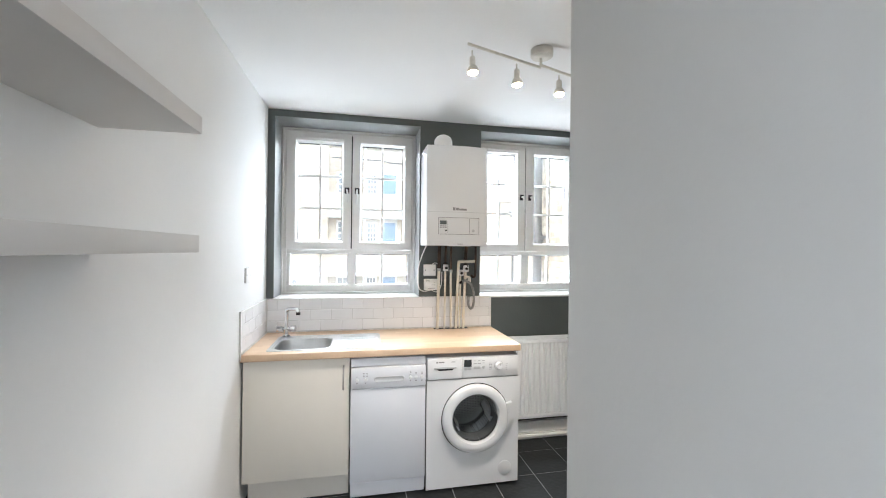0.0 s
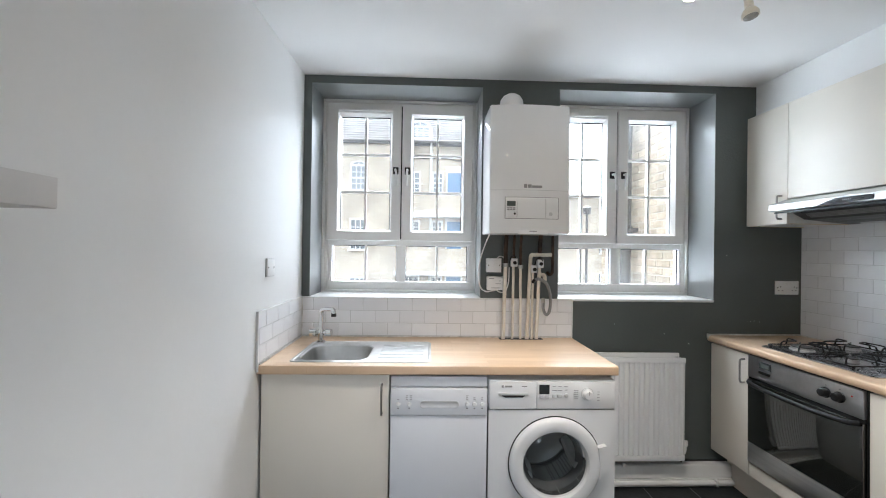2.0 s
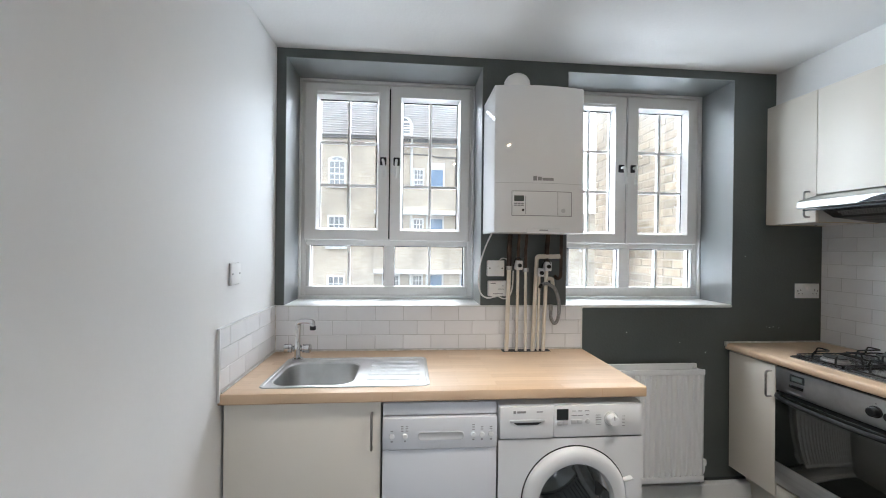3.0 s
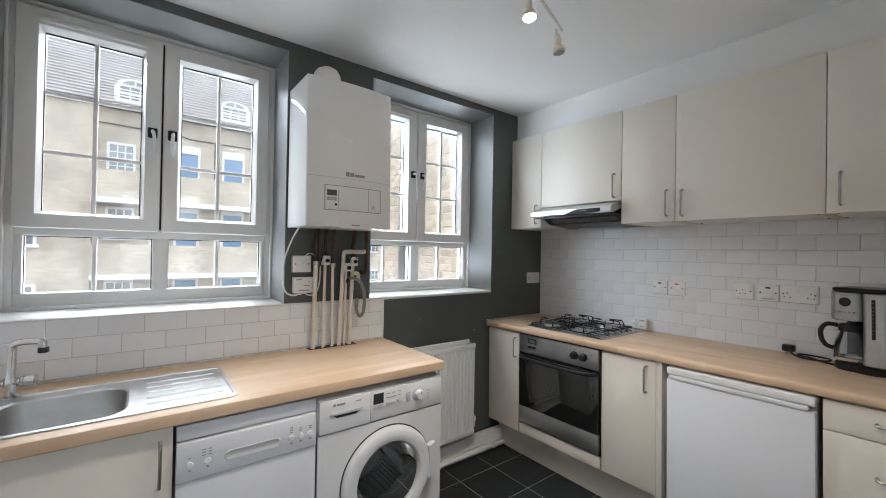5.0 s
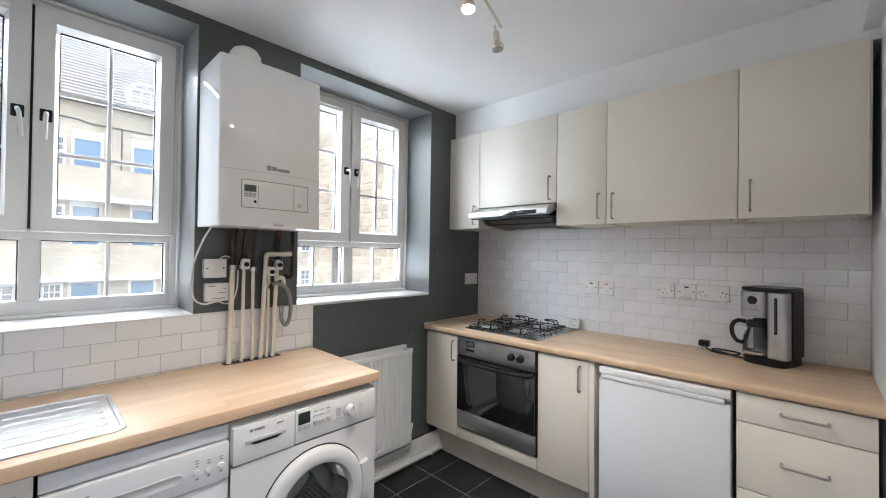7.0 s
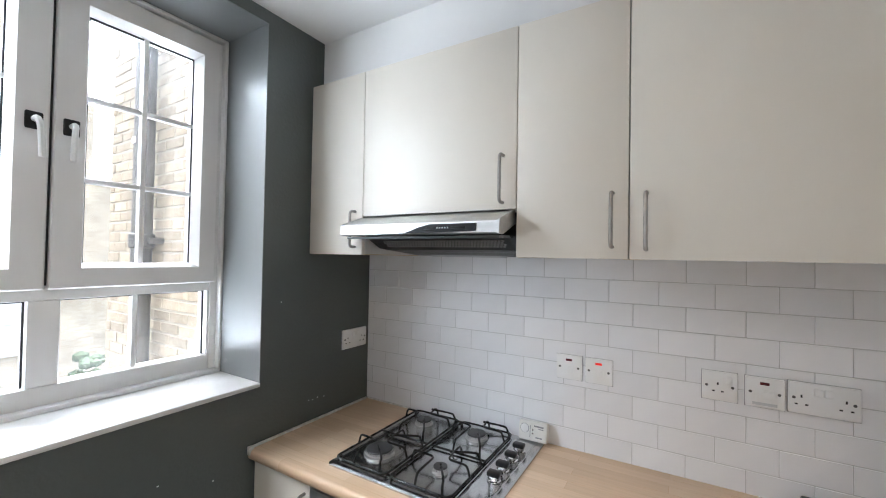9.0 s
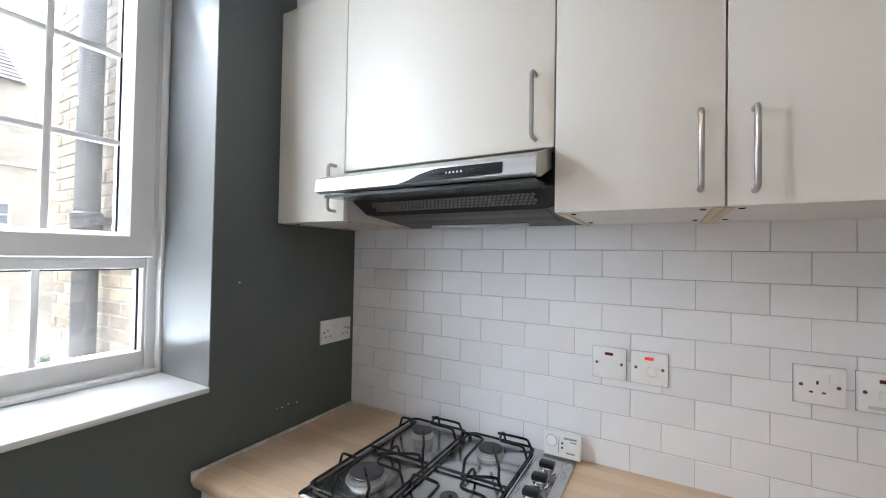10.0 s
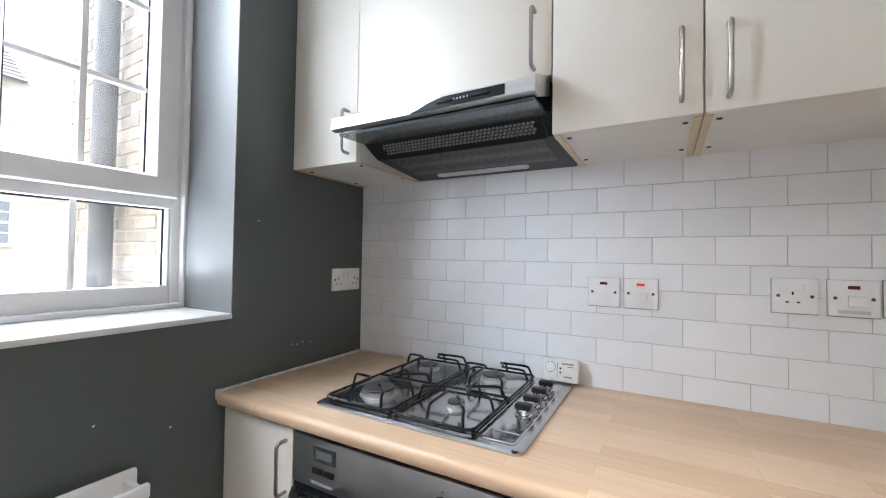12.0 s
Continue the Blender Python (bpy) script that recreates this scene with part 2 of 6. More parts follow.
M_ENAMEL_B = mat("cool_white_enamel", (0.70, 0.715, 0.75), 0.36, color2=(0.68, 0.695, 0.73), scale=3)
M_BOILER = mat("glossy_white_enamel", (0.80, 0.81, 0.82), 0.025, color2=(0.79, 0.80, 0.81), scale=3)
M_PLASTIC = mat("white_plastic", (0.80, 0.80, 0.80), 0.3, color2=(0.77, 0.765, 0.745), scale=15)
M_PLGREY = mat("light_grey_plastic", (0.55, 0.56, 0.57), 0.35, scale=15)
M_MARK = mat("grey_print_and_shadow", (0.28, 0.28, 0.29), 0.5, scale=40)
M_BLACK = mat("black_plastic", (0.008, 0.008, 0.0085), 0.32, color2=(0.012, 0.012, 0.0125), scale=18, rough_var=0.08, spec=0.3)
M_BLACKGLASS = mat("black_oven_glass", (0.012, 0.013, 0.011), 0.03, scale=4, spec=1.0, coat=1.0)
M_IRON = mat("black_enamelled_wire", (0.006, 0.006, 0.006), 0.28, color2=(0.011, 0.011, 0.01), scale=30, rough_var=0.08, spec=0.3)
M_MESH = mat("greasy_filter_mesh", (0.10, 0.105, 0.11), 0.42, 0.7, color2=(0.17, 0.175, 0.18), scale=60, bump=0.002, bump_scale=320, fine=0.4)
M_SMOKE = mat("smoked_hood_glass", (0.04, 0.055, 0.057), 0.2, color2=(0.055, 0.07, 0.072), scale=8, coat=0.5)
mv = M_MESH.node_tree
vor = mv.nodes.new("ShaderNodeTexVoronoi")
vor.inputs["Scale"].default_value, vor.inputs["Randomness"].default_value = 125.0, 0.0
vtc = mv.nodes.new("ShaderNodeTexCoord")
mv.links.new(vtc.outputs["Object"], vor.inputs["Vector"])
vr = mv.nodes.new("ShaderNodeMapRange")
vr.inputs["From Min"].default_value, vr.inputs["From Max"].default_value = 0.3, 0.6
mv.links.new(vor.outputs["Distance"], vr.inputs["Value"])
vm = mv.nodes.new("ShaderNodeMix")
vm.data_type = "RGBA"
vm.inputs["A"].default_value, vm.inputs["B"].default_value = (0.006, 0.006, 0.006, 1), (0.15, 0.15, 0.145, 1)
mv.links.new(vr.outputs[0], vm.inputs["Factor"])
mv.links.new(vm.outputs["Result"], mv.nodes["Principled BSDF"].inputs["Base Color"])
M_RING = mat("dull_grille_metal", (0.33, 0.32, 0.30), 0.45, 0.6, color2=(0.22, 0.22, 0.21), scale=50)
M_COPPER = mat("tarnished_copper", (0.10, 0.065, 0.048), 0.45, 1.0, color2=(0.05, 0.038, 0.032), scale=16, rough_var=0.12)
M_PIPE = mat("cream_painted_pipe", (0.74, 0.70, 0.62), 0.35, color2=(0.64, 0.58, 0.48), scale=10, bump=0.0006, bump_scale=70)
M_CABLE = mat("white_cable", (0.74, 0.735, 0.72), 0.45, scale=30)
M_BRAID = mat("braided_grey_hose", (0.36, 0.36, 0.355), 0.35, 0.7, color2=(0.2, 0.2, 0.2), scale=220, bump=0.001, bump_scale=500)
M_BULB = emit("lit_bulb", (1.0, 0.70, 0.40), 12.0)
M_BULB_OFF = mat("unlit_bulb", (0.55, 0.55, 0.53), 0.15, 0.4, color2=(0.4, 0.4, 0.39), scale=60)
M_LAMP = mat("cream_lamp_metal", (0.70, 0.67, 0.60), 0.35, color2=(0.62, 0.59, 0.52), scale=20)
M_RED = mat("red_neon_window", (0.45, 0.02, 0.015), 0.2, scale=30)
M_REDLIT = emit("red_neon_lit", (1.0, 0.04, 0.02), 0.012)
M_DARKRED = mat("dark_neon_window", (0.10, 0.02, 0.025), 0.2, scale=30)
M_DISPLAY = mat("dark_display", (0.02, 0.024, 0.026), 0.12, scale=10)
M_LCD = mat("grey_green_lcd", (0.10, 0.12, 0.115), 0.15, scale=10)
M_CARAFE = glass("carafe_glass", (0.80, 0.82, 0.82), gloss=0.12)
M_PORT = glass("porthole_glass", (0.86, 0.88, 0.88), gloss=0.05)
M_DRUM = mat("steel_drum", (0.62, 0.63, 0.63), 0.3, 0.9, color2=(0.5, 0.5, 0.505), scale=40)
dn = M_DRUM.node_tree
dv = dn.nodes.new("ShaderNodeTexVoronoi")
dv.inputs["Scale"].default_value, dv.inputs["Randomness"].default_value = 85.0, 0.0
dtc = dn.nodes.new("ShaderNodeTexCoord")
dn.links.new(dtc.outputs["Object"], dv.inputs["Vector"])
dr = dn.nodes.new("ShaderNodeMapRange")
dr.inputs["From Min"].default_value, dr.inputs["From Max"].default_value = 0.25, 0.34
dn.links.new(dv.outputs["Distance"], dr.inputs["Value"])
dm_ = dn.nodes.new("ShaderNodeMix")
dm_.data_type = "RGBA"
dm_.inputs["A"].default_value, dm_.inputs["B"].default_value = (0.02, 0.02, 0.02, 1), (0.40, 0.41, 0.41, 1)
dn.links.new(dr.outputs[0], dm_.inputs["Factor"])
dn.links.new(dm_.outputs["Result"], dn.nodes["Principled BSDF"].inputs["Base Color"])
M_GASKET = mat("grey_gasket_rubber", (0.10, 0.105, 0.11), 0.45, color2=(0.08, 0.085, 0.09), scale=14)
M_PADDLE = mat("grey_paddle_plastic", (0.2, 0.21, 0.21), 0.2, scale=12)
M_SKIRT = mat("black_skirting_paint", (0.022, 0.025, 0.026), 0.4, color2=(0.032, 0.035, 0.036), scale=8)
M_SEALANT = mat("rough_white_sealant", (0.74, 0.72, 0.68), 0.5, color2=(0.5, 0.48, 0.44), scale=40, bump=0.004, bump_scale=90, fine=0.15)
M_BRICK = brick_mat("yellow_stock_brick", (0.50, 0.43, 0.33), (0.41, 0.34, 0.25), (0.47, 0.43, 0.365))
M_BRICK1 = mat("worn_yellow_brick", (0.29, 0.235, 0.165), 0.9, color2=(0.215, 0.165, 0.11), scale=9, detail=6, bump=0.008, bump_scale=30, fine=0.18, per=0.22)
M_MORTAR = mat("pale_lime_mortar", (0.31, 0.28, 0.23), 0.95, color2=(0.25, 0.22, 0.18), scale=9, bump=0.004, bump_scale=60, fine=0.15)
M_ROOF = mat("weathered_roof_tiles", (0.36, 0.33, 0.31), 0.85, color2=(0.29, 0.265, 0.25), scale=1.4, detail=6, fine=0.2, bump_scale=9)
M_STONE = mat("pale_painted_stone", (0.66, 0.65, 0.62), 0.7, color2=(0.56, 0.55, 0.52), scale=2)
M_BLUE = mat("blue_door_paint", (0.15, 0.24, 0.36), 0.4, color2=(0.13, 0.21, 0.32), scale=3)
M_FARGLASS = mat("far_window_glass", (0.16, 0.17, 0.175), 0.06, scale=1.5, spec=0.8)
M_DOWNPIPE = mat("weathered_black_iron", (0.045, 0.042, 0.04), 0.5, color2=(0.085, 0.075, 0.065), scale=7, detail=6, fine=0.2)
M_ASPHALT = mat("courtyard_asphalt", (0.055, 0.055, 0.055), 0.9, color2=(0.075, 0.073, 0.07), scale=0.8, fine=0.3, bump_scale=60)
M_LEAF = mat("hedge_leaf", (0.06, 0.09, 0.035), 0.6, color2=(0.04, 0.07, 0.025), scale=5)
M_DOOR = mat("white_painted_door", (0.78, 0.775, 0.76), 0.42, color2=(0.75, 0.745, 0.73), scale=2.2, bump=0.0005, bump_scale=60)
M_SILLW = mat("white_sill_paint", (0.80, 0.80, 0.795), 0.35, color2=(0.73, 0.725, 0.71), scale=6, bump=0.001, bump_scale=40, fine=0.03)
M_SHELF = mat("grey_white_shelf_laminate", (0.67, 0.655, 0.64), 0.5, color2=(0.64, 0.625, 0.61), scale=3)
M_CO = mat("ivory_alarm_plastic", (0.76, 0.75, 0.71), 0.4, scale=20)

# ---- building helpers ----
PLACED = {}


def thing(name, base=(0, 0, 0), label="", category="", group="", kind=""):
    """An Empty at the base of a thing; its parts are modelled in world coordinates."""
    ob = new(name)
    ob.empty_display_size = 0.05
    ob.location = base
    PLACED[ob] = Vector(base)
    return tagged(ob, label, category, group, kind)


def obj(name, bm, material, smooth=None):
    me = bpy.data.meshes.new(name)
    bmesh.ops.recalc_face_normals(bm, faces=bm.faces)
    bm.to_mesh(me)
    bm.free()
    me.materials.append(material)
    if smooth is not None:
        me.polygons.foreach_set("use_smooth", [True] * len(me.polygons))
        me.set_sharp_from_angle(angle=radians(smooth))
    return new(name, me)


def part(name, bm, material, parent, label="", smooth=35):
    ob = obj(name, bm, material, smooth)
    ob.parent = parent
    at = PLACED.get(parent, Vector((0, 0, 0)))
    ob.matrix_parent_inverse = Matrix.Translation(-at)
    PLACED[ob] = Vector((0, 0, 0))
    if name in ("print", "badge", "button_row", "gauge_marks", "panel_outline"):
        tagged(ob, kind="stuff")
    return tagged(ob, label)


def whole(name, bm, material, label="", category="", group="", kind="", smooth=35):
    """A thing that is one mesh."""
    ob = obj(name, bm, material, smooth)
    PLACED[ob] = Vector((0, 0, 0))
    return tagged(ob, label, category, group, kind)


def box(x0, x1, y0, y1, z0, z1, bevel=0.0, seg=2, bm=None):
    """A box added to bm, with rounded edges where bevel is given."""
    own = bmesh.new()
    bmesh.ops.create_cube(own, size=1.0)
    for v in own.verts:
        v.co = Vector(((x0 + x1) / 2 + v.co.x * abs(x1 - x0), (y0 + y1) / 2 + v.co.y * abs(y1 - y0), (z0 + z1) / 2 + v.co.z * abs(z1 - z0)))
    if bevel:
        bmesh.ops.bevel(own, geom=own.edges[:], offset=bevel, segments=seg, affect="EDGES", profile=0.5)
    return join(bm, own)


def join(bm, own):
    if bm is None:
        return own
    me = bpy.data.meshes.new("scratch")
    own.to_mesh(me)
    own.free()
    bm.from_mesh(me)
    bpy.data.meshes.remove(me)
    return bm


def boxes(*rows, bevel=0.0, seg=2):
    bm = bmesh.new()
    for r in rows:
        box(*r, bevel=bevel, seg=seg, bm=bm)
    return bm


def tube(points, r, sides=10, bm=None, radii=None, closed=False):
    """A round bar swept along points."""
    bm = bm or bmesh.new()
    pts = [Vector(p) for p in points]
    n = len(pts)
    rings = []
    ref = None
    for i, p in enumerate(pts):
        a = pts[(i - 1) % n] if (i or closed) else p
        b = pts[(i + 1) % n] if (i < n - 1 or closed) else p
        d = (b - a).normalized()
        if ref is None:
            ref = d.orthogonal().normalized()
        ref = (ref - d * ref.dot(d)).normalized()
        side = d.cross(ref)
        rr = radii[i] if radii else r
        rings.append([bm.verts.new(p + (ref * math.cos(k * 2 * math.pi / sides) + side * math.sin(k * 2 * math.pi / sides)) * rr) for k in range(sides)])
    for i in range(n if closed else n - 1):
        A, B = rings[i], rings[(i + 1) % n]
        for k in range(sides):
            bm.faces.new((A[k], A[(k + 1) % sides], B[(k + 1) % sides], B[k]))
    if not closed:
        bm.faces.new(rings[0])
        bm.faces.new(rings[-1][::-1])
    return bm


def smooth_path(points, steps=6):
    """Catmull-Rom through points."""
    p = [Vector(q) for q in points]
    p = [p[0] * 2 - p[1]] + p + [p[-1] * 2 - p[-2]]
    out = []
    for i in range(1, len(p) - 2):
        for s in range(steps):
            t = s / steps
            out.append(0.5 * ((2 * p[i]) + (p[i + 1] - p[i - 1]) * t + (2 * p[i - 1] - 5 * p[i] + 4 * p[i + 1] - p[i + 2]) * t * t + (3 * p[i] - p[i - 1] - 3 * p[i + 1] + p[i + 2]) * t ** 3))
    return out + [p[-2]]


def lathe(profile, origin, axis, sides=24, bm=None, cap=True):
    """A turned shape: rows of (distance along axis, radius) from origin."""
    bm = bm or bmesh.new()
    o, d = Vector(origin), Vector(axis).normalized()
    a = d.orthogonal().normalized()
    b = d.cross(a)
    rings = []
    for h, r in profile:
        rings.append([bm.verts.new(o + d * h + (a * math.cos(k * 2 * math.pi / sides) + b * math.sin(k * 2 * math.pi / sides)) * max(r, 1e-5)) for k in range(sides)])
    for A, B in zip(rings, rings[1:]):
        for k in range(sides):
            bm.faces.new((A[k], A[(k + 1) % sides], B[(k + 1) % sides], B[k]))
    if cap:
        bm.faces.new(rings[0])
        bm.faces.new(rings[-1][::-1])
    return bm


def round_rect(x0, x1, y0, y1, r, z, n=6):
    """Points of a rectangle with round corners, anticlockwise."""
    out = []
    for cx, cy, a0 in ((x1 - r, y1 - r, 0), (x0 + r, y1 - r, 90), (x0 + r, y0 + r, 180), (x1 - r, y0 + r, 270)):
        for k in range(n + 1):
            a = radians(a0 + 90 * k / n)
            out.append((cx + r * math.cos(a), cy + r * math.sin(a), z))
    return out


def loft(loops, bm=None, cap=True):
    bm = bm or bmesh.new()
    rings = [[bm.verts.new(p) for p in lp] for lp in loops]
    n = len(rings[0])
    for A, B in zip(rings, rings[1:]):
        for k in range(n):
            bm.faces.new((A[k], A[(k + 1) % n], B[(k + 1) % n], B[k]))
    if cap:
        bm.faces.new(rings[-1])
    return bm


def prism(outline, axis, a, b, bm=None):
    """A flat outline (u, v) pushed along an axis from a to b. axis x: (y, z); y: (x, z); z: (x, y)."""
    bm = bm or bmesh.new()
    put = {"x": lambda u, v, w: (w, u, v), "y": lambda u, v, w: (u, w, v), "z": lambda u, v, w: (u, v, w)}[axis]
    A = [bm.verts.new(put(u, v, a)) for u, v in outline]
    B = [bm.verts.new(put(u, v, b)) for u, v in outline]
    n = len(outline)
    for k in range(n):
        bm.faces.new((A[k], A[(k + 1) % n], B[(k + 1) % n], B[k]))
    bm.faces.new(A[::-1])
    bm.faces.new(B)
    return bm


def bow_handle(parent, p0, p1, out, reach=0.03, r=0.005):
    """A D-shaped bar handle between two fixings."""
    p0, p1, o = Vector(p0), Vector(p1), Vector(out)
    u = (p1 - p0).normalized()
    pts = [p0, p0 + o * (reach - 0.012)]
    for k in range(1, 5):
        a = k / 4 * math.pi / 2
        pts.append(p0 + o * (reach - 0.012 + 0.012 * math.sin(a)) + u * 0.012 * (1 - math.cos(a)))
    tail = [p1 + (q - p0) - u * 2 * (q - p0).dot(u) for q in pts]
    return part("handle", tube(pts + tail[::-1], r, 10), M_SATIN, parent, "satin nickel bow handle")

# ---- structure ----
def setting(name, rows, material, label=""):
    return whole(name, boxes(*rows), material, label, kind="structure", smooth=None)


T = 0.13
setting("wall_west", [(LX - T, LX, -2.2, OUT, 0, CEIL)], M_WALL, "plain white painted plaster wall with two floating shelves")
setting("wall_east", [(RX, RX + T, SOUTH - 0.11, OUT, 0, CEIL)], M_WALL, "white wall, tiled between worktop and wall cabinets")
north_rows = []
for x0, x1 in ((LX, WIN1[0]), (WIN1[1], WIN2[0]), (WIN2[1], RX)):
    north_rows.append((x0, x1, NY, OUT, 0, CEIL))
for x0, x1 in (WIN1, WIN2):
    north_rows += [(x0, x1, NY, OUT, 0, SILL - 0.014), (x0, x1, NY, OUT, HEAD, CEIL)]
setting("wall_north", north_rows, M_GREY, "dark grey painted window wall with two deep window recesses")
for x0, x1 in (WIN1, WIN2):
    setting("window_reveal", [(x0, x0 + 0.003, NY - 0.002, 3.2, SILL, HEAD), (x1 - 0.003, x1, NY - 0.002, 3.2, SILL, HEAD), (x0 + 0.003, x1 - 0.003, NY - 0.002, 3.2, HEAD - 0.003, HEAD)], M_GREYGLOSS, "glossy grey painted window reveal")
setting("wall_south", [(0.57, RX, SOUTH - 0.11, SOUTH, 0, CEIL), (0.57, 0.67, -0.15, SOUTH - 0.11, 0, CEIL)], M_WALL, "white wall closing the end of the long worktop")
setting("wall_doorway", [(LX, -0.33, -0.25, -0.15, 0, CEIL), (0.46, 0.62, -0.25, -0.15, 0, CEIL), (-0.33, 0.46, -0.25, -0.15, 2.07, CEIL)], M_WALL, "white wall with the kitchen doorway")
# unseen hall, end wall kept close for bounce, opening added for the fill lamp
setting("wall_hall", [(0.95, 1.05, -1.3, -0.25, 0, CEIL), (LX, -0.55, -1.4, -1.3, 0, CEIL), (0.55, 1.05, -1.4, -1.3, 0, CEIL), (-0.55, 0.55, -1.4, -1.3, 0, 0.9), (-0.55, 0.55, -1.4, -1.3, 2.2, CEIL), (0.62, 0.95, -0.25, -0.15, 0, CEIL)], M_WALL, "plain white hallway walls with an added opening")
setting("ceiling", [(LX - T, RX + T, -1.4, OUT, CEIL, CEIL + 0.12)], M_CEIL, "flat white painted ceiling")
setting("bulkhead", [(2.202, RX, SOUTH, NY, 2.291, CEIL)], M_WALL, "white boxed-in bulkhead above the wall cabinets")
setting("ceiling_beam", [(0.62, 2.202, SOUTH, SOUTH + 0.05, 2.335, CEIL)], M_WALL, "narrow white boxing under the ceiling")
floor = setting("floor", [(LX - T, RX + T, -1.4, OUT, -0.14, -0.004)], M_FGROUT, "dark slate-grey square floor tiles with pale grout")
setting("skirting_board", [(1.035, 2.02, NY - 0.018, NY, 0, 0.13)], M_SKIRT, "black painted skirting board below the radiator")
setting("door_frame", [(-0.36, -0.33, -0.26, -0.14, 0, 2.10), (0.46, 0.49, -0.26, -0.14, 0, 2.10), (-0.33, 0.46, -0.26, -0.14, 2.07, 2.10)], M_TRIM, "white painted door frame")


# an open white door leaf, hinged at the doorway
door_1 = thing("door_1", (0.44, -0.14, 0.0), "plain white painted flush door standing open", "door", kind="structure")
leaf = box(-0.7635, 0.0, -0.04, 0.0, 0.008, 2.062, bevel=0.003)
latch = box(-0.7715, -0.7625, -0.028, -0.012, 1.365, 1.392, bevel=0.002)
knob_l = lathe([(0, 0.024), (0.006, 0.024), (0.008, 0.009), (0.035, 0.009), (0.04, 0.02), (0.055, 0.026), (0.066, 0.018), (0.068, 0.0)], (-0.71, -0.04, 1.0), (0, -1, 0), 20)
swing = pose(0.488, -0.162, 0, 0, 0, -85)
for bm_ in (leaf, latch, knob_l):
    bmesh.ops.transform(bm_, matrix=swing, verts=bm_.verts)
part("leaf", leaf, M_DOOR, door_1)
part("latch", latch, M_SATIN, door_1, "small dark latch in the door's edge")
part("knob", knob_l, M_SATIN, door_1)


north = bpy.data.objects["wall_north"]
chip_rng = random.Random(3)
for cx_, cz_ in ((2.16, 1.005), (2.18, 1.002), (2.205, 1.006), (2.24, 1.0), (1.78, 0.86), (1.62, 0.92), (1.30, 0.98), (2.02, 1.42)):
    bits = prism([(cx_ + 0.004 * chip_rng.uniform(0.4, 1) * math.cos(a * 1.05), cz_ + 0.003 * chip_rng.uniform(0.4, 1) * math.sin(a * 1.05)) for a in range(6)], "y", NY - 0.0008, NY + 0.001)
    part("paint_chip", bits, M_WALL, north, smooth=None)

